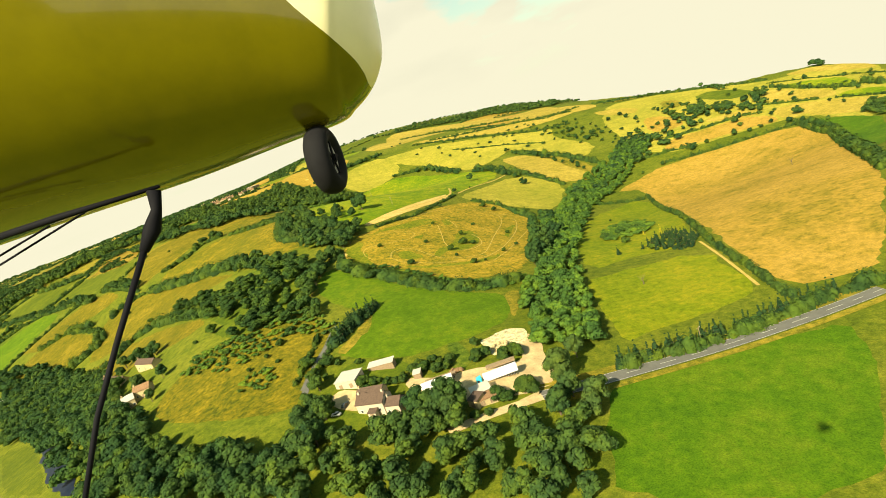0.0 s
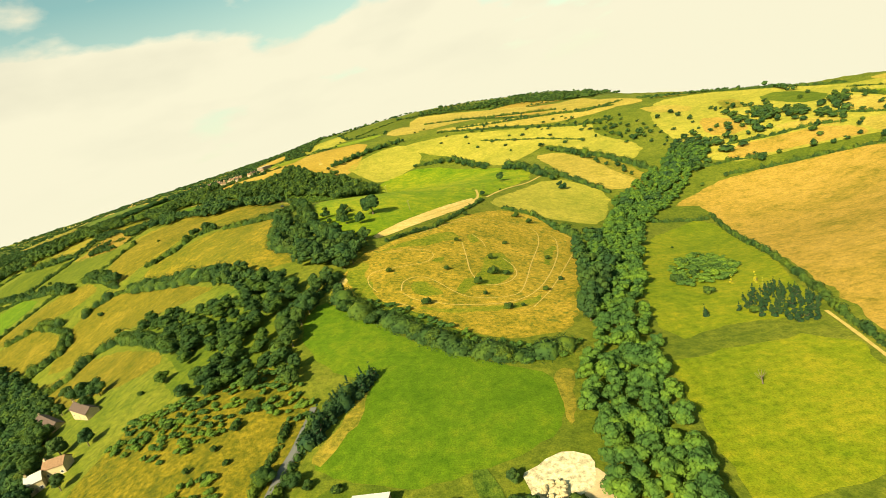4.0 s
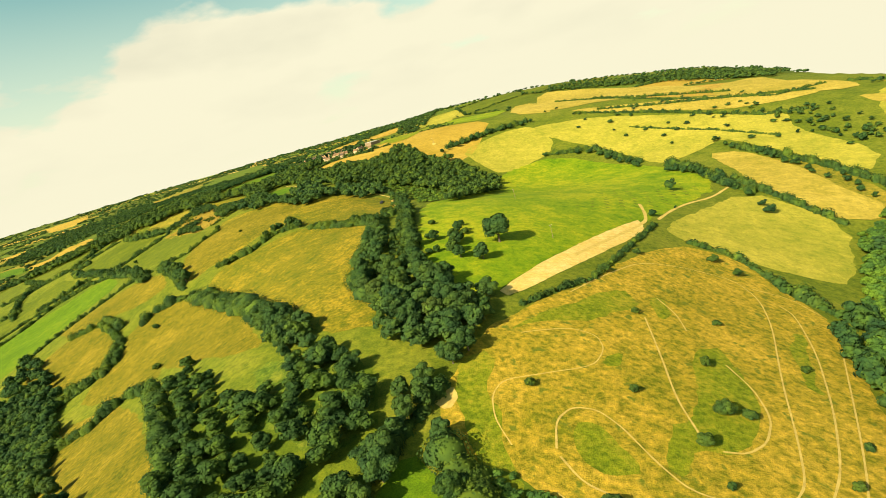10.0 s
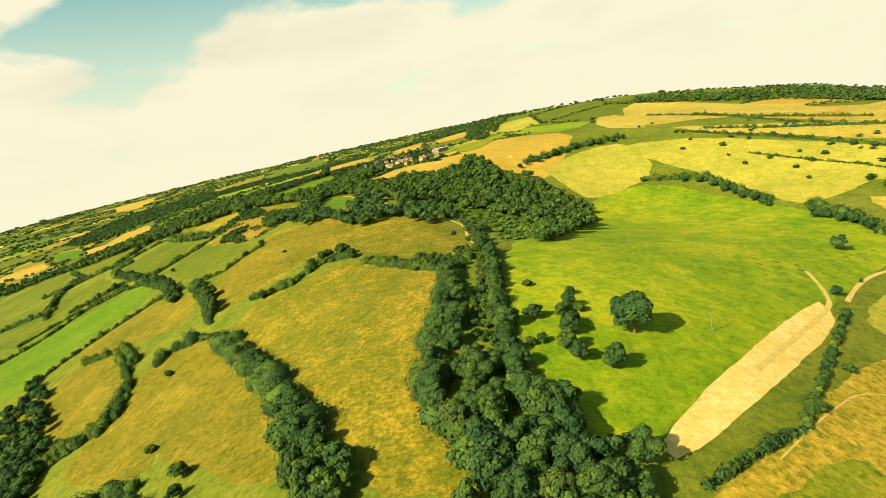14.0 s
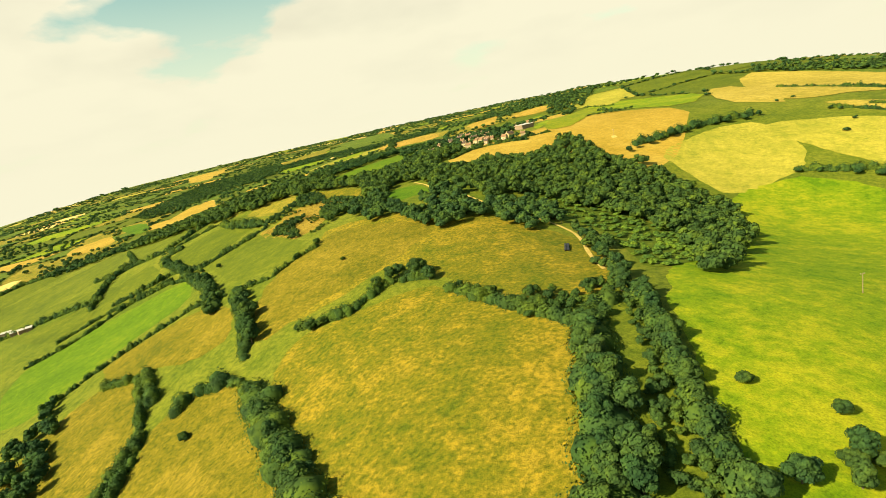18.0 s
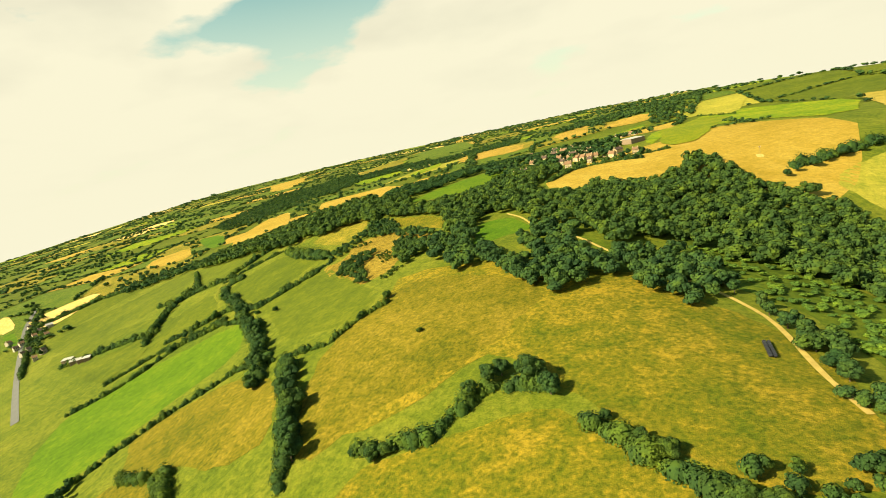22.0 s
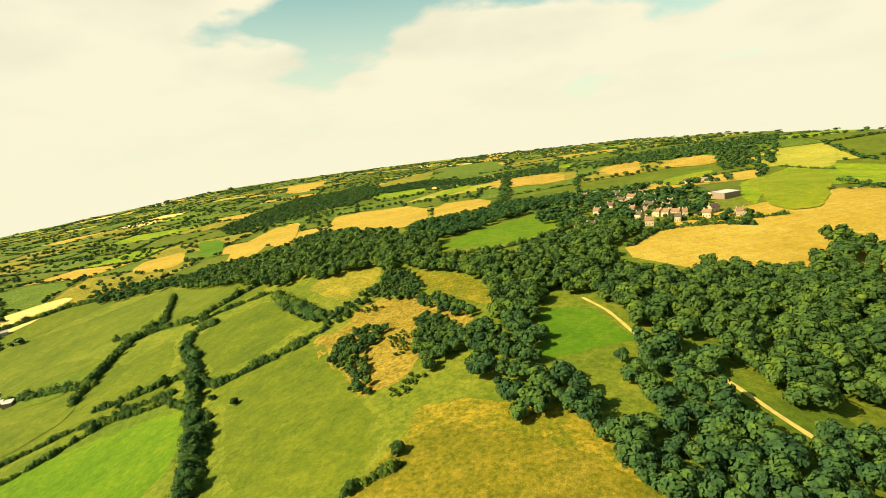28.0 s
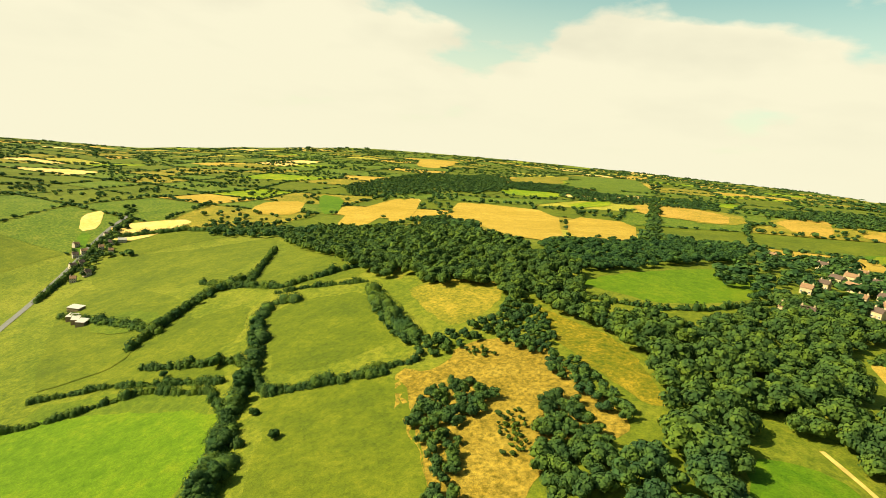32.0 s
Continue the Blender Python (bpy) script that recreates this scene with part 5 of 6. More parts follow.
treeline([(-302, 665), (-296, 681), (-287, 680), (-273, 670)], 8, 11)
treeline([(-539, 730), (-596, 760), (-630, 782), (-699, 810)], 8, 9)
treeline([(-778, 765), (-805, 802), (-823, 823)], 13, 9)
treeline([(-677, 752), (-680, 760), (-660, 774)], 12, 8, skip=0.3)
treeline([(-59, 1018), (-31, 1023), (1, 1005), (28, 964), (50, 915)], 13, 9)
treeline([(76, 883), (87, 847), (98, 806), (103, 769)], 12, 10)
treeline([(108, 762), (114, 738), (120, 699)], 15, 9)
treeline([(-210, 1038), (-184, 1080), (-146, 1128), (-96, 1153), (-79, 1174)], 16, 12)
treeline([(147, 974), (157, 935), (172, 895), (182, 852)], 22, 10)
treeline([(-73, 355), (-58, 342), (-41, 327), (-27, 315), (-14, 306), (1, 301)], 13, 6, BUSH, "rounded bush in the hedge below the hillock", "hedge bushes")
treeline([(-100, 334), (-96, 314), (-83, 296)], 8, 9)
treeline([(-103, 335), (-96, 360), (-88, 407), (-82, 446)], 9, 10)
treeline([(-124, 541), (-107, 561), (-96, 517)], 9, 10)
treeline([(-177, 607), (-142, 522), (-110, 448), (-93, 436), (-79, 448), (-75, 474)], 11, 10)
treeline([(-97, 400), (-82, 379)], 9, 9)
treeline([(81, 508), (71, 452), (65, 413), (59, 384)], 10, 12)
treeline([(97, 538), (92, 473), (59, 369), (48, 336)], 11, 13)
treeline([(21, 171), (25, 166), (27, 160)], 9, 14, WILLOWS)
treeline([(-34, 186), (-23, 184), (-17, 176)], 9, 12)
treeline([(-84, 194), (-79, 181), (-71, 180)], 8, 10)
LONE = "lone broad-leaved tree standing in the pasture"
for x, y, h in ((-76.7, 547.3, 19.5), (-82.9, 518.2, 9.5), (53.7, 746.9, 13), (23.8, 651.9, 8), (44.8, 683.3, 3)):
    tree(x, y, h, OAKS, "tree", LONE, "lone trees")
for x, y, h in ((-126.5, 586.8, 3.2), (-104.5, 579.0, 4), (-99.7, 547.9, 4.5), (-106.3, 558.1, 4), (-110.8, 528.9, 4), (-115.2, 526.9, 3.5), (-99.3, 560.6, 4)):
    tree(x, y, h, BUSH, "bush", "rounded green bush in the pasture", "pasture bushes", "bush")
for x, y, h in ((-359.8, 707.3, 2.6), (-327.9, 629.6, 5.5), (-338.8, 631.6, 4), (-322.9, 633.4, 5), (-418.3, 725.7, 4.5), (-413.1, 745.7, 5), (-237.1, 651.9, 4.5), (-228.5, 648.3, 5), (-249.9, 660.0, 3.5), (-209.2, 635.7, 5), (-201.7, 634.7, 5.5), (-214.4, 638.7, 4)):
    tree(x, y, h, BUSH, "bush", "dark rounded bush in the rough grass", "rough field bushes", "bush")
for x, y, h in ((-3.4, 393.1, 4.5), (7.4, 413.4, 5), (8.8, 445.1, 4), (14.8, 413.6, 3.5), (-32.9, 361.3, 4), (-0.8, 375.8, 2.5), (-11.4, 480.6, 3), (23.0, 486.8, 2.6), (-20.4, 416.1, 3), (47.8, 457.5, 2.8), (9.0, 355.9, 3.2), (33.6, 385.3, 3), (46.6, 407.8, 2.6), (17.0, 358.9, 2.2), (-55.5, 410.0, 2.8), (-20.9, 523.6, 4.5), (0.6, 561.7, 4), (45.0, 577.6, 5), (53.4, 562.0, 5)):
    tree(x, y, h, BUSH, "bush", "dark bush on the parched hillock", "hillock bushes", "bush")
for x, y, h in ((111.2, 391.9, 5), (124.8, 400.0, 5), (141.1, 405.3, 5), (133.8, 432.9, 5), (152.8, 414.6, 4), (115.5, 362.2, 4.5), (118.4, 324.1, 4), (150.0, 496.4, 2)):
    tree(x, y, h, BUSH, "bush", "green shrub in the meadow", "meadow shrubs", "bush")
for x, y, h in ((98.7, 329.9, 7), (115.2, 330.4, 6), (123.2, 335.0, 6), (119.5, 319.1, 7), (123.3, 316.8, 7), (126.1, 311.1, 8), (127.9, 306.1, 8), (134.4, 309.6, 8), (137.4, 324.8, 7), (135.0, 331.6, 7), (131.2, 334.5, 6)):
    tree(x, y, h, CYPRESS, "conifer", "dark green conifer planted in a block", "planted conifers")
for x, y, h in ((133.6, 373.6, 6), (143.6, 367.3, 7), (142.1, 357.2, 6)):
    tree(x, y, h, GOLDEN, "conifer", "golden yellow conifer in the meadow", "golden conifers")
for x, y in densify([(-74, 254), (-66, 273), (-55, 290)], 3.4):
    tree(x + RNG.normal(0, 0.8), y + RNG.normal(0, 0.8), RNG.uniform(8.5, 11), CYPRESS, "conifer", "tall dark cypress in a dense row", "cypress row")
for x, y in densify([(42, 187), (64, 190), (93, 193), (119, 197), (140, 200)], 3.4):
    tree(x + RNG.normal(0, 0.8), y + RNG.normal(0, 0.8), RNG.uniform(7.5, 10), CYPRESS, "conifer", "dark pointed tree in the roadside hedge", "roadside row")


PLANTED = [(126, 349), (148, 359), (151, 326), (134, 299), (124, 316), (118, 332)]
for x in range(80, 160, 4):
    for y in range(290, 380, 4):
        if inside(x, y, PLANTED):
            tree(x + RNG.normal(0, 0.7), y + RNG.normal(0, 0.7), RNG.uniform(4.5, 7.5), CYPRESS, "conifer", "dark green conifer planted in a block", "planted conifers")


def dead_tree(x, y, high):
    root = new("dead_tree")
    root.matrix_world = Matrix.Translation((x, y, gz(x, y)))
    me = shared_mesh("trunk", trunk_arrays(0.3, high * 0.5, np.random.default_rng(5), 7, high * 0.35), BARK)
    new("trunk", me).parent = root
    return tagged(root, "bare weathered dead tree in the field", "tree")


dead_tree(323.2, 481.8, 9)
dead_tree(86.9, 263.3, 6)

# scrub and small trees on the west slope
for x, y, h in ((-583.0, 765.3, 6), (-554.0, 763.0, 7), (-356.2, 561.5, 7), (-297.5, 493.1, 6), (-144.0, 308.6, 5), (-129.7, 294.3, 5), (-125.5, 304.1, 6), (-141.4, 285.4, 5), (-106.8, 272.1, 6), (-103.6, 284.5, 5), (-112.2, 261.9, 4), (-119.8, 253.6, 4), (-178.5, 328.1, 4), (-104.4, 253.3, 3)):
    tree(x, y, h * 0.6, BUSH, "bush", "green scrub bush on the rough slope", "slope bushes", "bush")

hedge([(-410, 1012), (-406, 1057), (-401, 1100)], 5, 5)
hedge([(-401, 1100), (-369, 1100), (-343, 1113), (-321, 1132)], 4, 3.5)
hedge([(-360, 1574), (-326, 1539), (-293, 1511)], 4, 4)
wood("wood", "distant belt of dark green trees", [[(-1594, 1991), (-1439, 2076), (-1196, 1953), (-1129, 1843), (-1258, 1846), (-1391, 1796), (-1491, 1841)]], 10, 11, OAK, FAR_CROWNS, 0.1, 12)
wood("wood", "distant belt of dark green trees", [[(-1643, 1719), (-1755, 1957), (-1836, 2117), (-1653, 2042), (-1465, 1795), (-1332, 1594), (-1467, 1599)]], 10, 11, OAK, FAR_CROWNS, 0.1, 12)
wood("wood", "belt of trees behind the field beside the village", [[(-677, 1053), (-674, 1104), (-646, 1155), (-666, 1262), (-646, 1360), (-641, 1412), (-542, 1185), (-557, 1119), (-569, 1054), (-580, 1004), (-609, 1002), (-634, 1011)]], 9, 9, OAK, MID_CROWNS, 0.05, 10)
# hedges and trees of the hillside
hedge([(355, 794), (402, 779), (454, 768), (473, 745)], 5, 5)
hedge([(578, 882), (600, 817), (610, 737), (608, 691)], 3, 2.5)
hedge([(563, 850), (560, 785), (561, 740), (562, 690)], 6, 6)
hedge([(566, 695), (574, 685), (566, 646)], 9, 8)
hedge([(525, 673), (527, 643), (527, 603)], 3, 3)
hedge([(485, 811), (501, 764), (514, 725), (521, 700)], 5, 4)
hedge([(453, 651), (453, 623), (430, 565), (388, 495), (332, 409), (286, 336)], 8, 6.5)
hedge([(483, 1117), (550, 1014), (576, 947), (597, 909)], 9, 4)
hedge([(400, 1200), (440, 1160), (483, 1117)], 8, 4)
wood("wood", "dark clump of hillside trees", [[(437, 881), (481, 914), (455, 842), (434, 855)], [(472, 870), (495, 849), (476, 826), (464, 845)], [(429, 934), (423, 856), (412, 850), (416, 906)], [(484, 815), (488, 777), (478, 753), (476, 792)], [(518, 831), (547, 855), (552, 849), (521, 810)], [(481, 583), (499, 595), (498, 572), (456, 526), (466, 554)]], 9, 8, OAK, MID_CROWNS, 0.05, 10)
hedge([(37, 1378), (81, 1288), (168, 1249), (239, 1224)], 5, 5)
hedge([(33, 1201), (111, 1182), (231, 1168), (334, 1156)], 6, 5)
for x, y, h in ((445.5, 939.4, 12), (436.0, 866.3, 12), (426.5, 834.7, 11), (461.2, 832.4, 10), (471.3, 829.9, 11), (526.0, 838.9, 13), (511.2, 811.4, 12), (475.3, 678.8, 13), (451.0, 658.9, 11), (436.1, 748.3, 10), (380.9, 868.1, 8), (375.2, 999.7, 11), (374.8, 971.3, 11), (377.5, 938.2, 10), (293.2, 932.8, 10), (276.2, 904.6, 12), (351.0, 713.1, 10), (423.5, 949.3, 9), (447.8, 690.1, 8), (458.5, 869.5, 10), (348.9, 988.0, 10), (664, 890, 15), (662, 880, 15), (660, 870, 14), (658, 862, 12), (478, 676, 11), (517, 738, 8), (467, 716, 8), (598, 823, 10), (451, 762, 9), (405, 704, 11), (354, 718, 12), (419, 692, 8), (453, 640, 9), (441, 598, 9)):
    tree(x, y, h, OAKS, "tree", "broad-leaved tree in a hillside hedge", "hillside trees")
treeline([(74, 863), (91, 848), (103, 808), (109, 760)], 7, 10, OAKS, "hedgerow tree with a full dark green crown", "hillside trees")
treeline([(153, 952), (171, 911), (187, 849), (196, 797), (212, 804), (212, 747)], 12, 8, OAKS, "hedgerow tree with a full dark green crown", "hillside trees")
treeline([(155, 1088), (222, 1066), (254, 1061), (291, 1052)], 15, 8, OAKS, "hedgerow tree with a full dark green crown", "hillside trees")
treeline([(235, 958), (262, 954), (267, 925), (283, 903)], 12, 8, OAKS, "hedgerow tree with a full dark green crown", "hillside trees")

# ---- buildings, vehicles and farm things ----
STONE = plain("cream_stone_wall", (0.361, 0.282, 0.162), 0.9, 0, 0.2, 0.18, 1.2, 0.3)
RENDER = plain("white_rendered_wall", (0.387, 0.326, 0.253), 0.9, 0, 0.2, 0.08, 1.0)
SLATE = plain("brown_slate_roof", (0.075, 0.048, 0.038), 0.9, 0, 0.3, 0.25, 1.5, 0.4)
TILES = plain("red_clay_tiles", (0.185, 0.106, 0.061), 0.9, 0, 0.2, 0.25, 1.5, 0.4)
SHEET = plain("pale_sheet_roof", (0.378, 0.343, 0.314), 0.5, 0, 0.4, 0.10, 0.8)
GLASS = plain("dark_window_glass", (0.03, 0.035, 0.04), 0.1, 0, 0.6, 0.1, 1.0)
WOODEN = plain("weathered_timber", (0.211, 0.150, 0.101), 0.9, 0, 0.2, 0.3, 2.0, 0.2)
WHITE = plain("white_paint", (0.581, 0.563, 0.587), 0.4, 0, 0.5, 0.05, 1.0)
BLUE = plain("bright_blue_paint", (0.02, 0.34, 0.50), 0.35, 0, 0.5, 0.05, 1.0)
RUBBER = plain("black_rubber", (0.009, 0.009, 0.011), 0.85, 0, 0.12, 0.2, 3.0)
BLACKWRAP = plain("black_plastic_wrap", (0.018, 0.018, 0.022), 0.3, 0, 0.5, 0.2, 2.0)
METAL = plain("dull_grey_metal", (0.30, 0.30, 0.30), 0.5, 0.7, 0.5, 0.15, 2.0)
DARKCAR = plain("dark_car_paint", (0.03, 0.035, 0.045), 0.3, 0, 0.5, 0.05, 1.0)


def part(name, bm, mat, parent, label="", smooth=False):
    me = bpy.data.meshes.new(name)
    bm.to_mesh(me)
    bm.free()
    me.materials.append(mat)
    for p in me.polygons:
        p.use_smooth = smooth
    ob = new(name, me)
    ob.parent = parent
    return tagged(ob, label) if label else ob


def block(x0, x1, y0, y1, z0, z1, bevel=0.0):
    bm = bmesh.new()
    bmesh.ops.create_cube(bm, size=1.0)
    bmesh.ops.scale(bm, vec=(x1 - x0, y1 - y0, z1 - z0), verts=bm.verts)
    bmesh.ops.translate(bm, vec=((x0 + x1) / 2, (y0 + y1) / 2, (z0 + z1) / 2), verts=bm.verts)
    if bevel:
        bmesh.ops.bevel(bm, geom=bm.edges[:], offset=bevel, segments=2, affect="EDGES")
    return bm


def prism(profile, y0, y1):
    """A profile in x, z drawn out from y0 to y1."""
    bm = bmesh.new()
    a = [bm.verts.new((x, y0, z)) for x, z in profile]
    b = [bm.verts.new((x, y1, z)) for x, z in profile]
    n = len(profile)
    bm.faces.new(a)
    bm.faces.new(b[::-1])
    for i in range(n):
        bm.faces.new((a[i], b[i], b[(i + 1) % n], a[(i + 1) % n]))
    bmesh.ops.recalc_face_normals(bm, faces=bm.faces)
    return bm


def drum(radius, width, segments=16, bevel=0.0):
    """A wheel or bale lying on its side: axis along y."""
    bm = bmesh.new()
    bmesh.ops.create_cone(bm, cap_ends=True, segments=segments, radius1=radius, radius2=radius, depth=width)
    if bevel:
        bmesh.ops.bevel(bm, geom=[e for e in bm.edges if any(len(f.verts) > 4 for f in e.link_faces)], offset=bevel, segments=2, affect="EDGES")
    bmesh.ops.rotate(bm, matrix=Matrix.Rotation(radians(90), 3, "X"), verts=bm.verts)
    return bm


def placed(name, p0, p1, label, category, group=""):
    """An empty in the middle of the line p0 to p1, its x axis along it. Returns it and the line's length."""
    x, y = (p0[0] + p1[0]) / 2, (p0[1] + p1[1]) / 2
    root = new(name)
    root.matrix_world = Matrix.LocRotScale((x, y, gz(x, y) + 0.2), Euler((0, 0, math.atan2(p1[1] - p0[1], p1[0] - p0[0]))), None)
    tagged(root, label, category, group)
    return root, math.hypot(p1[0] - p0[0], p1[1] - p0[1])


def house(p0, p1, depth, eaves, ridge, wall=STONE, roof=SLATE, label="", cols=3, storeys=2, chimneys=2, group="village houses", length=None):
    """A gabled house whose front wall stands on the line p0 to p1."""
    root, w = placed("house", p0, p1, label or "stone village house with a tiled gable roof", "house", group)
    w = length or w
    h = w / 2
    body = prism([(0, -1.5), (depth, -1.5), (depth, eaves), (depth / 2, ridge), (0, eaves)], -h, h)
    bmesh.ops.rotate(body, matrix=Matrix.Rotation(radians(90), 3, "Z"), verts=body.verts)
    bmesh.ops.transform(body, matrix=Matrix.Scale(1, 4), verts=body.verts)
    part("wall", body, wall, root)
    slope = math.hypot(depth / 2, ridge - eaves)
    run, over = (ridge - eaves) / (depth / 2), 0.35
    for side in (0, 1):
        q = [(-over, eaves - over * run + 0.05), (depth / 2, ridge + 0.05), (depth / 2, ridge + 0.28), (-over, eaves - over * run + 0.28)]
        if side:
            q = [(depth - x, z) for x, z in q]
        slab = prism(q, -h - 0.3, h + 0.3)
        bmesh.ops.rotate(slab, matrix=Matrix.Rotation(radians(90), 3, "Z"), verts=slab.verts)
        part("roof", slab, roof, root, "sloping tiled roof")
    for k in range(chimneys):
        x = (-h + 0.7) if k == 0 else (h - 0.7)
        c = part("chimney", block(x - 0.45, x + 0.45, depth / 2 - 0.45, depth / 2 + 0.45, ridge - 0.8, ridge + 1.1, 0.04), wall, root)
        part("chimney_pot", block(x - 0.18, x + 0.18, depth / 2 - 0.18, depth / 2 + 0.18, ridge + 1.1, ridge + 1.5, 0.03), TILES, c)
    for s in range(storeys):
        z = 0.9 + s * 2.6
        if z + 1.2 > eaves:
            break
        for k in range(cols):
            x = -h + w * (k + 0.5) / cols
            if s == 0 and k == cols // 2:
                part("door", block(x - 0.5, x + 0.5, -0.06, 0.05, 0, 2.05, 0.02), WOODEN, root)
                continue
            f = part("window", block(x - 0.62, x + 0.62, -0.07, 0.05, z, z + 1.25, 0.02), WHITE, root)
            part("pane", block(x - 0.5, x + 0.5, -0.10, 0.0, z + 0.12, z + 1.13), GLASS, f)
    return root


def shed(p0, p1, depth, high, low, wall, roof, label, name="shed", group="", doors=1):
    """A shed with one sloping roof."""
    root, w = placed(name, p0, p1, label, "shed", group)
    h = w / 2
    body = prism([(0, -1.5), (depth, -1.5), (depth, high), (0, low)], -h, h)
    bmesh.ops.rotate(body, matrix=Matrix.Rotation(radians(90), 3, "Z"), verts=body.verts)
    part("wall", body, wall, root)
    run = (high - low) / depth
    q = [(-0.3, low - 0.3 * run + 0.03), (depth + 0.3, high + 0.3 * run + 0.03), (depth + 0.3, high + 0.3 * run + 0.17), (-0.3, low - 0.3 * run + 0.17)]
    slab = prism(q, -h - 0.25, h + 0.25)
    bmesh.ops.rotate(slab, matrix=Matrix.Rotation(radians(90), 3, "Z"), verts=slab.verts)
    part("roof", slab, roof, root)
    for k in range(doors):
        x = -h + w * (k + 0.5) / doors
        part("door", block(x - 0.9, x + 0.9, -0.06, 0.04, 0, min(2.1, low - 0.2), 0.02), WOODEN, root)
    return root


def wheels(root, places, radius=0.48, width=0.3):
    for x, y in places:
        t = part("wheel", drum(radius, width, 16, 0.05), RUBBER, root)
        t.location = (x, y, radius)
        r = part("rim", drum(radius * 0.55, width + 0.02, 12), METAL, t)


def lorry(p0, p1):
    root, w = placed("lorry", p0, p1, "articulated lorry with blue cab and white trailer", "lorry")
    h = w / 2
    part("trailer", block(-h + 3.0, h, -1.25, 1.25, 1.15, 4.0, 0.06), WHITE, root, "long white box trailer")
    part("chassis", block(-h + 1.0, h - 0.3, -0.45, 0.45, 0.65, 1.1, 0.03), METAL, root)
    cab = part("cab", block(-h, -h + 2.3, -1.22, 1.22, 0.55, 3.5, 0.18), BLUE, root, "bright blue cab")
    part("windscreen", block(-h - 0.02, -h + 0.1, -1.0, 1.0, 1.9, 2.9, 0.03), GLASS, cab)
    for y in (-1.22, 1.22):
        part("side_window", block(-h + 0.4, -h + 1.4, y - 0.03, y + 0.03, 1.9, 2.8, 0.01), GLASS, cab)
    part("wind_deflector", prism([(-h + 0.3, 3.5), (-h + 2.2, 3.5), (-h + 2.2, 4.0)], -1.0, 1.0), BLUE, cab)
    wheels(root, [(x, y) for x in (-h + 1.2, -h + 4.0, h - 4.4, h - 3.1, h - 1.8) for y in (-1.05, 1.05)])
    return root


def trailer(p0, p1, label, high=3.6, mat=WHITE):
    root, w = placed("trailer", p0, p1, label, "trailer")
    h = w / 2
    part("body", block(-h, h, -1.25, 1.25, 1.0, high, 0.06), mat, root)
    part("chassis", block(-h + 0.5, h - 0.3, -0.45, 0.45, 0.6, 1.0, 0.03), METAL, root)
    part("landing_leg", block(-h + 2.4, -h + 2.6, -0.9, -0.7, 0, 1.0), METAL, root)
    part("landing_leg", block(-h + 2.4, -h + 2.6, 0.7, 0.9, 0, 1.0), METAL, root)
    wheels(root, [(x, y) for x in (h - 3.8, h - 2.5, h - 1.2) for y in (-1.05, 1.05)])
    return root


def car(x, y, turn, mat, label, van=False):
    root = new("van" if van else "car")
    root.matrix_world = Matrix.LocRotScale((x, y, gz(x, y) + 0.28), Euler((0, 0, radians(turn))), None)
    tagged(root, label, "van" if van else "car", "parked vehicles")
    top, l = (2.1, 2.6) if van else (1.45, 2.1)
    part("body", block(-l, l, -0.86, 0.86, 0.3, 0.95 if not van else 1.15, 0.14), mat, root)
    prof = [(-l + 0.5, 0.9), (l - 1.2, 0.9), (l - 1.9, top), (-l + 0.9, top)] if not van else [(-l + 0.05, 1.1), (l - 0.7, 1.1), (l - 1.3, top), (-l + 0.05, top)]
    cabin = part("cabin", prism(prof, -0.74, 0.74), mat if van else GLASS, root)
    part("roof", block(prof[3][0], prof[2][0], -0.72, 0.72, top - 0.02, top + 0.05, 0.02), mat, root)
    part("windscreen", prism([(prof[1][0] + 0.02, prof[1][1] + 0.05), (prof[2][0] + 0.06, prof[2][1] - 0.05), (prof[2][0], prof[2][1] - 0.05), (prof[1][0] - 0.05, prof[1][1] + 0.05)], -0.68, 0.68), GLASS, cabin)
    for y_ in (-0.62, 0.62):
        part("headlight", block(l - 0.02, l + 0.03, y_ - 0.15, y_ + 0.15, 0.6, 0.78, 0.01), SHEET, root)
    wheels(root, [(x_, y_) for x_ in (-l + 0.75, l - 0.8) for y_ in (-0.8, 0.8)], 0.31, 0.2)
    return root


# the farm by the road
patch("rubble_ground", "pale dusty ground strewn with broken slabs", plain("pale_rubble_dust", (0.47, 0.385, 0.24), 0.95, 0, 0.1, 0.55, 0.7, 0.6), [(-5, 231), (2, 235), (12, 238), (19, 234), (16, 224), (11, 220), (-1, 214), (-3, 220)], 0.14, "ground", 3)
ribbon("lane", "narrow grey lane between hedges", TARMAC, [(-77, 257), (-81, 245), (-84, 229), (-85, 216)], 3.2, 0.15, "lane")
patch("yard", "pale gravel farm yard", GRAVEL, [(-40, 204), (-33, 196), (-16, 186), (-14, 180), (2, 182), (14, 180), (20, 191), (20, 208), (22, 222), (17, 231), (11, 226), (11, 209), (7, 206), (-13, 207), (-24, 204), (-38, 210)], 0.12, "yard", 4)
patch("drive", "pale gravel drive beside the house", GRAVEL, [(-68, 213), (-59, 208), (-58, 196), (-60, 194), (-69, 200), (-73, 208)], 0.1, "yard", 4)
patch("garden_lawn", "green garden lawn before the farmhouse", MEADOW, [(-77, 213), (-69, 199), (-58, 191), (-41, 183), (-39, 178), (-65, 183), (-74, 192)], 0.06, "lawn", 4)
patch("garden_lawn", "green garden lawn behind the shed", MEADOW, [(-72, 221), (-64, 236), (-42, 228), (-36, 217), (-45, 208), (-60, 211)], 0.06, "lawn", 4)
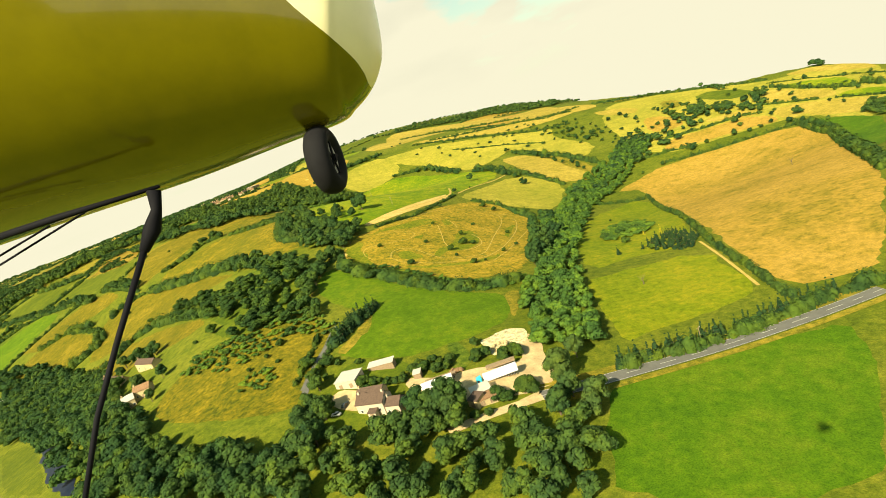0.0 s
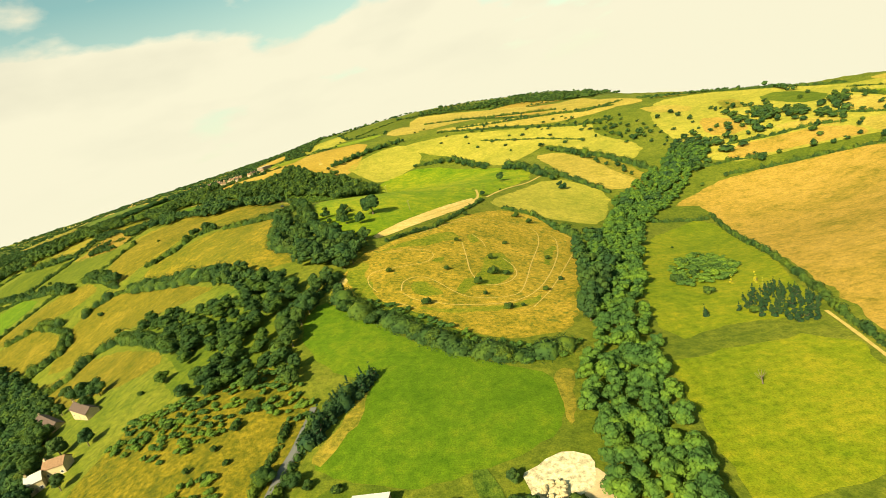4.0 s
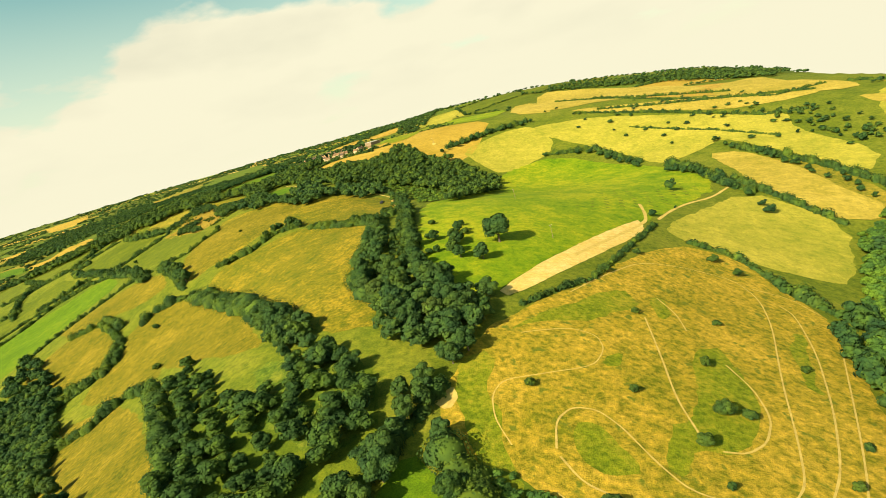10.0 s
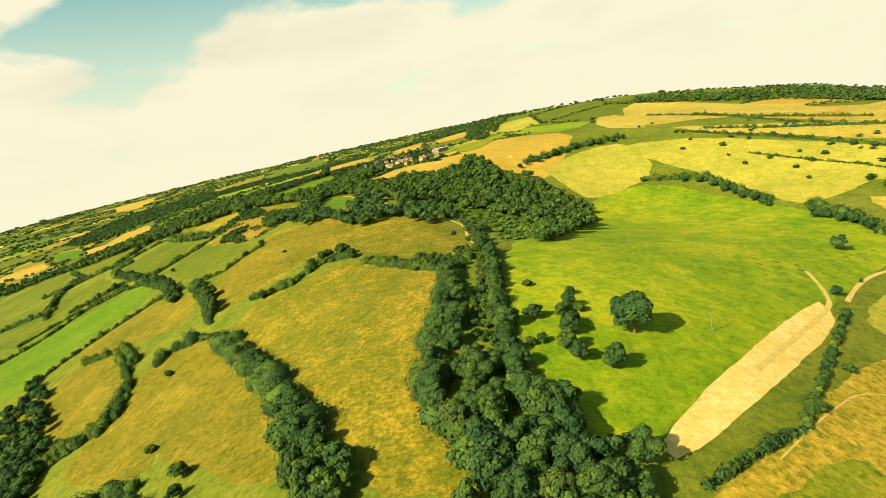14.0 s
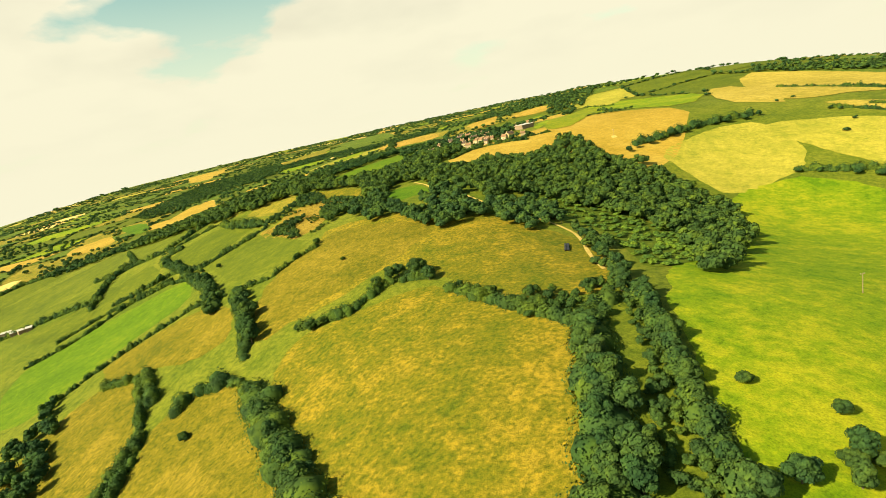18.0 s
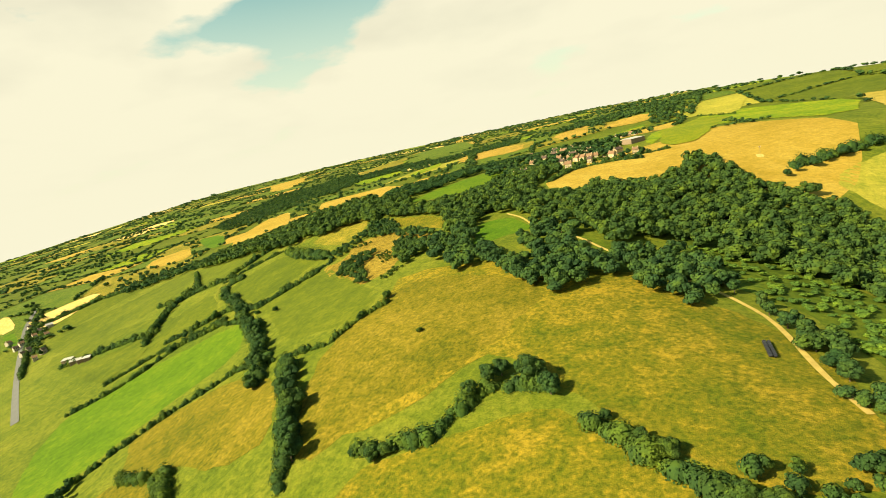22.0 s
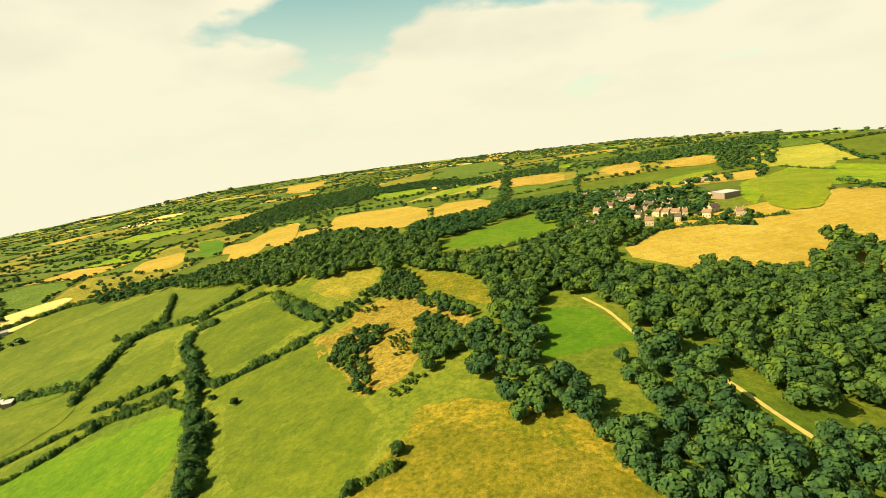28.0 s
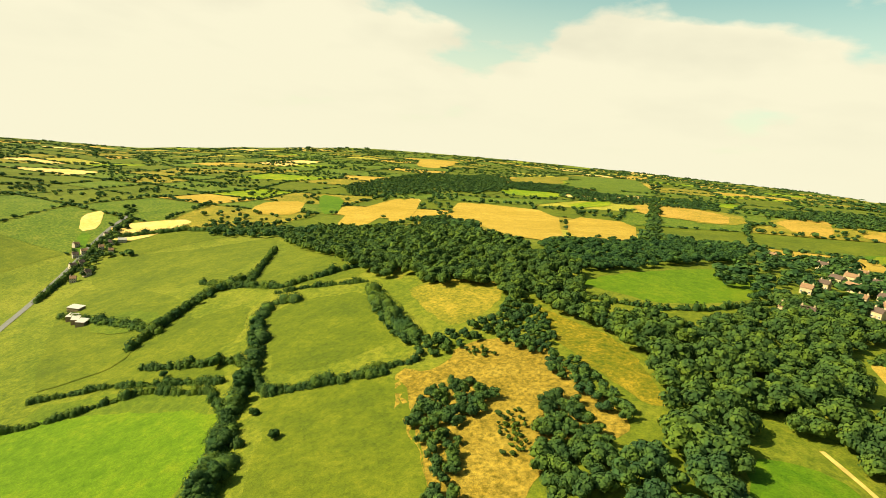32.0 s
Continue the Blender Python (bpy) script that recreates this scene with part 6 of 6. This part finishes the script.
patch("earth_heap", "trodden green bank above the yard", SCRUBBY, [(-19, 233), (-13, 233), (-11, 214), (-13, 208), (-19, 210)], 0.1, "earth", 3)
house((-59.0, 192.8), (-47.5, 187.5), 7.5, 4.5, 7.0, RENDER, SLATE, "cream rendered farmhouse with a brown slate roof", 3, 2, 2, "farm buildings")
house((-47.5, 188.0), (-41.4, 185.1), 6.5, 3.9, 6.0, RENDER, SLATE, "lower cream wing of the farmhouse", 2, 2, 1, "farm buildings")
shed((-54.4, 187.7), (-51.1, 186.1), 2.2, 3.0, 2.4, RENDER, SLATE, "small porch with a slate roof", "porch", "farm buildings")
house((-59.2, 200.6), (-48.1, 196.3), 5.0, 3.8, 5.4, STONE, SLATE, "stone rear range of the farmhouse", 3, 1, 1, "farm buildings")
shed((-70.1, 214.1), (-60.4, 210.7), 8.5, 4.0, 3.4, RENDER, SHEET, "white flat-roofed garage beside the farmhouse", "garage", "farm buildings", 2)
shed((-56.1, 222.6), (-44.2, 220.0), 4.0, 2.9, 2.3, WOODEN, SHEET, "long low open shed with a white roof", "shed", "farm buildings", 3)
shed((-35.8, 207.6), (-32.6, 207.2), 3.5, 2.8, 2.4, WOODEN, SHEET, "small hut with a white roof", "shed", "farm buildings")
shed((-13.6, 183.5), (-6.0, 184.5), 5.5, 3.6, 3.0, WOODEN, SHEET, "barn lean-to with a white sheet roof", "shed", "farm buildings", 2)
shed((-12.5, 179.2), (-5.0, 180.4), 3.8, 3.0, 2.5, STONE, TILES, "lean-to with a red tile roof", "shed", "farm buildings", 2)
shed((-16.0, 181.0), (-12.7, 178.0), 5.0, 3.6, 3.0, STONE, SLATE, "stone outhouse with a dark roof", "shed", "farm buildings")
lorry((-10.8, 195.3), (6.5, 195.6))
trailer((-32.9, 197.9), (-19.5, 198.3), "long white trailer parked along the yard")
trailer((-31.2, 202.9), (-18.0, 202.0), "long brown flat trailer with low sides", 2.0, WOODEN)
trailer((-5.7, 204.8), (6.9, 204.3), "long brown flat trailer beside the lorry", 2.0, WOODEN)
x, y = -39.3, 190.7
car(x, y, 75, WHITE, "white van parked beside the farmhouse", True)
x, y = -64.9, 199.7
car(x, y, 70, DARKCAR, "dark car parked on the drive")
x, y = -68.2, 194.8
car(x, y, 160, WHITE, "white car parked on the grass")


def rubble(x, y, spread, count, mat, label, name="rubble_heap"):
    root = new(name)
    root.matrix_world = Matrix.Translation((x, y, gz(x, y) + 0.2))
    rng = np.random.default_rng(int(abs(x) * 3 + 9))
    for _ in range(count):
        a, r, s = rng.uniform(0, 6.28), spread * rng.uniform(0, 1) ** 0.7, rng.uniform(0.4, 1.3)
        bm = bmesh.new()
        bmesh.ops.create_icosphere(bm, subdivisions=1, radius=s)
        for v in bm.verts:
            v.co *= rng.uniform(0.7, 1.15)
        st = part("block", bm, mat, root)
        st.location = (r * math.cos(a), r * math.sin(a) * 0.7, max(0.0, (spread - r) * 0.08))
        st.rotation_euler = (rng.uniform(0, 3), rng.uniform(0, 3), rng.uniform(0, 3))
    return tagged(root, label, "rubble")


x, y = 1.0, 221.6
rubble(x, y, 6.5, 40, STONE, "heap of pale rubble and broken slabs")
x, y = -19.5, 207.1
rubble(x, y, 4.5, 14, TILES, "heap of red scrap and crates")
for p0, p1 in (((2.4, 177.9), (11.0, 179.3)),):
    root, w = placed("garden_wall", p0, p1, "pale stone roadside wall", "wall")
    n = int(w / 0.8)
    for k in range(n):
        for r_ in range(2):
            part("stone", block(-w / 2 + k * 0.8 + 0.2 * r_, -w / 2 + k * 0.8 + 0.76 + 0.2 * r_, -0.22, 0.22, r_ * 0.55 - 0.2, r_ * 0.55 + 0.32, 0.04), STONE, root)
YARD_TREES = ((-28.0, 180.0, 12), (-23.1, 174.9, 11), (-34.5, 178.3, 10), (22.2, 188.4, 12), (31.4, 200.5, 11), (14.3, 165.2, 13), (-72.3, 194.1, 10), (-77.7, 216.3, 8))
for x, y, h in YARD_TREES:
    tree(x, y, h, OAKS + WILLOWS, "tree", "full-crowned tree beside the farm yard", "farm trees")
for x, y, h in ((3.9, 183.7, 3.5), (8.5, 183.7, 4), (-0.2, 182.2, 3), (3.7, 213.5, 4), (8.1, 214.0, 4.5), (-7.5, 217.1, 4), (-7.1, 227.1, 4), (-29.5, 214.8, 3.5), (-24.1, 214.8, 3.5), (-33.9, 212.7, 3), (-19.5, 217.1, 3.5), (-51.0, 211.6, 2.5), (-46.7, 210.2, 2.5), (-40.4, 208.1, 3), (-61.1, 231.1, 2.5), (-70.9, 234.8, 3), (-72.8, 205.4, 2)):
    tree(x, y, h, BUSH, "bush", "green garden shrub beside the farm", "farm shrubs", "bush")

# trees round the riverside cottages
for x, y, h in ((-288, 392, 12), (-270, 392, 11), (-262, 372, 9), (-290, 372, 10), (-244, 372, 12), (-226, 362, 11), (-222, 346, 9), (-246, 340, 10), (-208, 304, 11), (-212, 288, 10), (-190, 300, 9), (-202, 268, 10), (-216, 270, 11), (-184, 272, 8)):
    tree(x, y, h, OAKS + WILLOWS, "tree", "dark full-crowned tree beside a riverside cottage", "riverside trees")

# houses near the river
for p0, p1, rf, lb in (((-275.3, 367.7), (-248.1, 347.0), SLATE, "cream cottage with a slate roof among trees"), ((-233.5, 347.2), (-213.2, 332.1), SLATE, "stone cottage among dark trees"), ((-200.9, 285.1), (-191.7, 286.0), TILES, "cottage with a red tile roof"), ((-204.2, 278.6), (-198.9, 281.4), SHEET, "long outbuilding with a pale roof"), ((-478.0, 502.2), (-467.5, 503.8), SHEET, "pale cottage by the river")):
    house(p0, p1, 6.5, 4.6, 7.0, STONE, rf, lb, 3, 2, 1, "riverside cottages")

# silage bales in two rows at the field's edge
bale_a, bale_b = (-210.5, 725.7), (-207.4, 712.7)
bale_mesh = None
bdx, bdy = bale_b[0] - bale_a[0], bale_b[1] - bale_a[1]
blen = math.hypot(bdx, bdy)
for k in range(9):
    for s in (0, 1):
        x = bale_a[0] + bdx / blen * 1.45 * k - bdy / blen * 1.5 * s
        y = bale_a[1] + bdy / blen * 1.45 * k + bdx / blen * 1.5 * s
        if bale_mesh is None:
            bm = drum(0.66, 1.25, 18, 0.14)
            bale_mesh = bpy.data.meshes.new("silage_bale")
            bm.to_mesh(bale_mesh)
            bm.free()
            bale_mesh.materials.append(BLACKWRAP)
        o = new("silage_bale", bale_mesh)
        o.matrix_world = Matrix.LocRotScale((x, y, gz(x, y) + 0.85), Euler((0, 0, math.atan2(bdy, bdx) + RNG.uniform(-0.08, 0.08))), None)
        tagged(o, "round silage bale in black plastic wrap", "bale", "silage bales")


def pole(x, y, high, label="wooden power pole with a crossarm"):
    root = new("power_pole")
    root.matrix_world = Matrix.LocRotScale((x, y, gz(x, y)), Euler((0, 0, 0.6)), None)
    bm = bmesh.new()
    bmesh.ops.create_cone(bm, cap_ends=True, segments=8, radius1=0.17, radius2=0.12, depth=high)
    bmesh.ops.translate(bm, vec=(0, 0, high / 2), verts=bm.verts)
    part("post", bm, WOODEN, root)
    part("crossarm", block(-1.1, 1.1, -0.08, 0.08, high - 0.6, high - 0.42, 0.02), WOODEN, root)
    for k in (-0.95, 0, 0.95):
        part("insulator", block(k - 0.06, k + 0.06, -0.06, 0.06, high - 0.42, high - 0.15, 0.02), WHITE, root)
    return tagged(root, label, "power pole", "power poles")


for x, y in ((-233.8, 1090.6), (-46.4, 563.6), (-78.5, 689.2), (77.2, 187.4)):
    pole(x, y, 9)
patch("bare_patch", "pale bare patch round the pole", STUBBLE, [(-238, 1094), (-233, 1097), (-229, 1089), (-235, 1084)], 0.08, "earth", 3)

# the village
for p0, p1, rf in (
    ((-452.2, 1058.2), (-446.7, 1058.8), TILES),
    ((-476.5, 1143.9), (-469.5, 1143.0), SLATE),
    ((-448.3, 1124.1), (-442.2, 1123.8), TILES),
    ((-433.7, 1095.9), (-427.6, 1094.3), SLATE),
    ((-432.5, 1116.2), (-427.5, 1115.6), TILES),
    ((-432.4, 1152.7), (-426.9, 1151.4), SLATE),
    ((-422.5, 1158.4), (-416.5, 1157.7), TILES),
    ((-397.9, 1089.1), (-393.1, 1089.6), SLATE),
    ((-396.0, 1108.9), (-391.9, 1110.4), TILES),
    ((-389.5, 1116.8), (-384.5, 1117.1), SLATE),
    ((-469.3, 1045.7), (-458.1, 1045.0), TILES),
    ((-478.3, 1112.7), (-471.0, 1113.1), TILES),
    ((-479.7, 1181.7), (-470.2, 1176.9), SLATE),
    ((-464.8, 1161.7), (-455.0, 1155.7), TILES),
    ((-455.8, 1199.1), (-443.8, 1196.8), SLATE),
    ((-440.9, 1145.2), (-430.7, 1142.2), SLATE),
    ((-425.1, 1112.7), (-415.2, 1107.3), TILES),
    ((-421.7, 1136.1), (-413.7, 1132.6), TILES),
    ((-415.6, 1109.2), (-407.5, 1107.3), TILES),
    ((-407.3, 1109.7), (-398.9, 1108.5), TILES),
    ((-417.3, 1072.1), (-410.5, 1074.2), TILES),
    ((-470.9, 1442.3), (-452.1, 1434.8), SLATE),
    ((-452.8, 1446.4), (-433.9, 1441.1), TILES),
    ((-380.4, 1108.7), (-373.4, 1107.4), TILES),
    ((-375.2, 1125.5), (-371.2, 1137.7), SLATE),
    ((-355.4, 1116.7), (-349.3, 1119.0), TILES),
    ((-509.2, 1258.4), (-500.8, 1257.6), SLATE),
    ((-475.6, 1205.5), (-466.0, 1204.1), TILES),
    ((-560.5, 1279.5), (-550.6, 1274.5), TILES),
    ((-474.7, 1243.8), (-467.4, 1244.2), TILES),
):
    house(p0, p1, 6.5, 4.4, 6.9, STONE, rf, "stone village house with a red tile roof" if rf is TILES else "stone village house with a slate roof", 3, 2, 2, "village houses")
house((-455.9, 1039.0), (-448.7, 1041.2), 8.0, 6.6, 9.8, STONE, SLATE, "tall gabled stone manor house with chimneys", 4, 3, 2, "village houses")
shed((-376.8, 1194.7), (-366.3, 1218.6), 14, 6.5, 5.5, WOODEN, SHEET, "large farm barn with a white sheet roof", "barn", "village barns", 3)
shed((-386.1, 1205.4), (-379.1, 1219.8), 12, 5.5, 4.8, STONE, SLATE, "long stone barn with a brown roof", "barn", "village barns", 2)
# sheds and houses in the valley to the west
for p0, p1 in (((-889.0, 716.4), (-885.5, 723.1)), ((-871.8, 718.6), (-870.2, 724.7)), ((-859.3, 720.6), (-855.6, 726.3)), ((-926.5, 720.0), (-918.8, 728.2))):
    shed(p0, p1, 9, 4.4, 3.8, WOODEN, SHEET, "long farm shed with a white roof", "shed", "valley sheds", 3)
for p0, p1, rf in (
    ((-1201.3, 747.2), (-1201.7, 754.3), SLATE),
    ((-1209.1, 757.8), (-1209.8, 765.3), TILES),
    ((-1145.5, 740.6), (-1147.9, 747.7), SLATE),
    ((-1152.4, 750.6), (-1154.0, 756.6), SLATE),
    ((-1214.7, 778.5), (-1214.4, 784.8), TILES),
    ((-1229.5, 791.4), (-1227.6, 799.0), SLATE),
    ((-1231.3, 803.7), (-1228.9, 814.0), SHEET),
    ((-1276.5, 793.2), (-1277.3, 800.1), SLATE),
    ((-1078.5, 733.8), (-1077.1, 739.8), TILES),
    ((-1184.6, 785.8), (-1183.8, 792.0), TILES),
    ((-1090.2, 751.3), (-1094.2, 757.4), SLATE),
    ((-1249.0, 753.8), (-1252.0, 760.5), TILES),
):
    house(p0, p1, 7.0, 5.0, 7.5, RENDER, rf, "pale house of the valley settlement", 3, 2, 1, "valley houses")
treeline([(-472, 1063), (-453, 1046), (-439, 1039)], 9, 10, OAKS + WILLOWS, "garden tree in the village", "village trees")
treeline([(-445, 1053), (-459, 1114), (-443, 1076), (-429, 1048)], 12, 8, OAKS, "garden tree in the village", "village trees")
treeline([(-450, 1153), (-476, 1260), (-459, 1280), (-436, 1207), (-423, 1160)], 13, 8, OAKS, "garden tree in the village", "village trees")
treeline([(-400, 1125), (-392, 1145), (-392, 1189), (-411, 1231)], 12, 9, OAKS, "garden tree in the village", "village trees")
treeline([(-364, 1096), (-362, 1117), (-348, 1120), (-343, 1092)], 9, 9, OAKS, "garden tree in the village", "village trees")
hedge([(-412, 1008), (-404, 1057), (-387, 1075), (-363, 1089), (-339, 1091)], 5, 4)
hedge([(-548, 963), (-513, 980), (-495, 1006), (-480, 1051), (-473, 1086)], 4, 4)

# the mass of tall trees where the two belts meet
for x, y, h in ((-128.1, 481.6, 10), (-119.7, 486.9, 10), (-118.7, 507.5, 9), (-104.9, 486.4, 12), (-97.9, 486.6, 12), (-95.3, 475.1, 13), (-119.8, 466.4, 12), (-111.3, 466.6, 11), (-103.8, 459.1, 12), (-114.3, 452.8, 11), (-105.8, 447.7, 12), (-93.5, 461.7, 13), (-82.7, 456.8, 13), (-86.7, 453.6, 12), (-100.6, 471.3, 11), (-96.9, 450.7, 12), (-136.6, 500.7, 9), (-145.9, 521.0, 8), (-153.2, 549.8, 8), (-124.7, 504.9, 9)):
    tree(x, y, h, OAKS + WILLOWS[:1], "tree", "tall full-crowned tree in the belt along the lane", "belt trees")

# trees and shrubs round the yard
tree(21.9, 184.5, 15, WILLOWS, "tree", "tall pale green tree beside the yard gate", "farm trees")
tree(16.6, 166.9, 12, CYPRESS + OAKS[:1], "tree", "dark dense tree beside the road", "farm trees")
for x, y, h in ((-40.3, 211.4, 2.5), (-53.1, 211.4, 3), (-47.7, 208.2, 2.5), (-43.5, 208.1, 3), (-57.9, 212.4, 4.5), (-56.0, 205.4, 4), (-36.0, 214.4, 3.5), (-30.7, 212.7, 4.5), (-25.5, 210.0, 4.5), (-21.1, 211.7, 4), (-27.0, 219.5, 3.5), (-33.6, 219.7, 2.5), (-4.6, 183.0, 4.5), (-1.6, 179.9, 4), (6.8, 184.3, 6), (9.0, 182.2, 5), (-8.1, 213.5, 5), (-3.4, 215.8, 4.5), (3.0, 209.9, 4), (9.5, 210.8, 5), (-75.9, 236.8, 4), (-81.8, 228.0, 5), (-86.4, 241.1, 5), (-75.4, 223.7, 3), (-14.5, 173.6, 3), (-9.3, 173.3, 3)):
    tree(x, y, h, BUSH, "bush", "green garden shrub beside the farm", "farm shrubs", "bush")

# hedgerow and garden trees far from the flight, past counting
joined("hedgerow_trees", "full-crowned trees along the far hedges and gardens", [scaled(MID_CROWNS[i % 5], x, y, h / 10 * (0.85 + 0.3 * ((i * 7) % 10) / 10), h / 10) for i, (x, y, h) in enumerate(FAR_TREES)], OAK, "trees")

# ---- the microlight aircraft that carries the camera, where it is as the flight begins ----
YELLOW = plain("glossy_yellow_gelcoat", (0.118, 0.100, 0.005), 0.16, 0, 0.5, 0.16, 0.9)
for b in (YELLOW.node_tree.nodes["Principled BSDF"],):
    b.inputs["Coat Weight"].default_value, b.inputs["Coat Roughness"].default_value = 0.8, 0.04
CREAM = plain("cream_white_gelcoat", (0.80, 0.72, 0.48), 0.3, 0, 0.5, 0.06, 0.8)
BLACK = plain("matt_black_paint", (0.006, 0.006, 0.009), 0.75, 0, 0.08, 0.1, 4.0)
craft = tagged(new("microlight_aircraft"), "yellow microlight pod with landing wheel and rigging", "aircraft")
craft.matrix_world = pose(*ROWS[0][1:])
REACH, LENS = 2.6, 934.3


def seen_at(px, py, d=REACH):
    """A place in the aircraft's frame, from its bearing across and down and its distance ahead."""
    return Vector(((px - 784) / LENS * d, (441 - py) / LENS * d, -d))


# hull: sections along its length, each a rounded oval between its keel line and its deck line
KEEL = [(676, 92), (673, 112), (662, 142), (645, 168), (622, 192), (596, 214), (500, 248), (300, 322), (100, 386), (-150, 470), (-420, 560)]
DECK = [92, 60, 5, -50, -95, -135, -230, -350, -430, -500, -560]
SIDES = 96
rings = []
along = np.concatenate([np.linspace(0, 5, 50), np.linspace(5, 10, 40)[1:]])


def eased(t, row):
    """A value on a smooth curve through the row's numbers."""
    i = min(int(t), len(row) - 2)
    a, b, c, d = (row[min(max(i + k, 0), len(row) - 1)] for k in (-1, 0, 1, 2))
    u = t - i
    return b + 0.5 * u * (c - a + u * (2 * a - 5 * b + 4 * c - d + u * (3 * (b - c) + d - a)))


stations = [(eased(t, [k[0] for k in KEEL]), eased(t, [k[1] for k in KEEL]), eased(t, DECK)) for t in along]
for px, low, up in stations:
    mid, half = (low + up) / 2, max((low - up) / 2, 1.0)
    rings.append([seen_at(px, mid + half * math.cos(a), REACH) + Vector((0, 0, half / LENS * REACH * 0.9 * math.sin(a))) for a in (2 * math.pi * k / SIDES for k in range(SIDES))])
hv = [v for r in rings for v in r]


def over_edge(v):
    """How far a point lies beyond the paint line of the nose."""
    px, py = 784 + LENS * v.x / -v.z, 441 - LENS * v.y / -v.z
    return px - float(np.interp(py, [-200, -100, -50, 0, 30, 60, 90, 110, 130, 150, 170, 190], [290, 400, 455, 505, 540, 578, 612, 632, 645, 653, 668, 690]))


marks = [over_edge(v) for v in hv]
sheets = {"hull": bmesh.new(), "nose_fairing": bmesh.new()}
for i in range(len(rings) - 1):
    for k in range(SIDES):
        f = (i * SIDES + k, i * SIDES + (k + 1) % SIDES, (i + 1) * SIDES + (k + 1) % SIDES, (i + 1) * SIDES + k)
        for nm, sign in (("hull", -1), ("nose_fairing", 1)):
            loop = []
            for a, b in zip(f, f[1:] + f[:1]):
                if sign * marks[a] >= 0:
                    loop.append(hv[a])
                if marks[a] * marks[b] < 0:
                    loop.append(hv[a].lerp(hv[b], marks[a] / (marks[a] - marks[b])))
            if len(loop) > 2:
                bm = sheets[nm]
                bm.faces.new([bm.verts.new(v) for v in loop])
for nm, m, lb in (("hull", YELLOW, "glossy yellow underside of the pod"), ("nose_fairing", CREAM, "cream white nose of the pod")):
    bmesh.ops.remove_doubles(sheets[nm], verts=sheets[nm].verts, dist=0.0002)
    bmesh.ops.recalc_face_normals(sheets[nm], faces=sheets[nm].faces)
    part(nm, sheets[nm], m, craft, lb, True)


def rod(name, pts, radii, mat, label="", sides=10):
    bm = bmesh.new()
    rows = []
    for i, p in enumerate(pts):
        d = (pts[min(i + 1, len(pts) - 1)] - pts[max(i - 1, 0)]).normalized()
        a = d.orthogonal().normalized()
        b = d.cross(a)
        rows.append([bm.verts.new(p + (a * math.cos(t) + b * math.sin(t)) * radii[i]) for t in (2 * math.pi * k / sides for k in range(sides))])
    for r0, r1 in zip(rows, rows[1:]):
        for k in range(sides):
            bm.faces.new((r0[k], r0[(k + 1) % sides], r1[(k + 1) % sides], r1[k]))
    bm.faces.new(rows[0])
    bm.faces.new(rows[-1][::-1])
    bmesh.ops.recalc_face_normals(bm, faces=bm.faces)
    return part(name, bm, mat, craft, label, True)


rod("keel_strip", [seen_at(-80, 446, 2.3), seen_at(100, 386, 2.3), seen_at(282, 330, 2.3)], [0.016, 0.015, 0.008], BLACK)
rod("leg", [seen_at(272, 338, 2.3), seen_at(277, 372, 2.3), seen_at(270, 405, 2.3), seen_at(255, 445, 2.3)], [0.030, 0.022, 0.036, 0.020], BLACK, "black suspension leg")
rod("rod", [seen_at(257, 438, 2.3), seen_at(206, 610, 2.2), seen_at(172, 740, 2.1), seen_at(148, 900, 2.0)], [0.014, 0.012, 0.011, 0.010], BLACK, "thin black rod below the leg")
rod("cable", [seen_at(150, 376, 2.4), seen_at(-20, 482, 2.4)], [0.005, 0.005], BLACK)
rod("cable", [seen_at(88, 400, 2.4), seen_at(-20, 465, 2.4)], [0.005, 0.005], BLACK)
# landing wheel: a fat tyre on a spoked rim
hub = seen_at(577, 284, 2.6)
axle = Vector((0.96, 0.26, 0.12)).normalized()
bm = bmesh.new()
R_, r_ = 0.122, 0.052
ringv = []
for i in range(32):
    a = 2 * math.pi * i / 32
    row = []
    for k in range(14):
        b = 2 * math.pi * k / 14
        rad = R_ + r_ * math.cos(b) * 0.95
        row.append(bm.verts.new((rad * math.cos(a), rad * math.sin(a), r_ * 1.15 * math.sin(b) + (0.004 if (i % 2 and abs(b - 0) < 0.5) else 0))))
    ringv.append(row)
for i in range(32):
    for k in range(14):
        bm.faces.new((ringv[i][k], ringv[(i + 1) % 32][k], ringv[(i + 1) % 32][(k + 1) % 14], ringv[i][(k + 1) % 14]))
bmesh.ops.recalc_face_normals(bm, faces=bm.faces)
wheel = part("wheel", bm, RUBBER, craft, "black rubber landing wheel", True)
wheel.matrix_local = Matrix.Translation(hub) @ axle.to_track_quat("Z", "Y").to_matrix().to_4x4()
bm = bmesh.new()
bmesh.ops.create_cone(bm, cap_ends=True, segments=24, radius1=0.088, radius2=0.08, depth=0.07)
bmesh.ops.bevel(bm, geom=bm.edges[:], offset=0.005, segments=1, affect="EDGES")
part("rim", bm, METAL, wheel, "grey metal rim")
for k in range(5):
    sp = block(0.02, 0.085, -0.009, 0.009, 0.033, 0.043, 0.003)
    bmesh.ops.rotate(sp, matrix=Matrix.Rotation(2 * math.pi * k / 5, 3, "Z"), verts=sp.verts)
    part("spoke", sp, BLACK, wheel)
part("hub_cap", block(-0.02, 0.02, -0.02, 0.02, 0.03, 0.055, 0.006), BLACK, wheel)
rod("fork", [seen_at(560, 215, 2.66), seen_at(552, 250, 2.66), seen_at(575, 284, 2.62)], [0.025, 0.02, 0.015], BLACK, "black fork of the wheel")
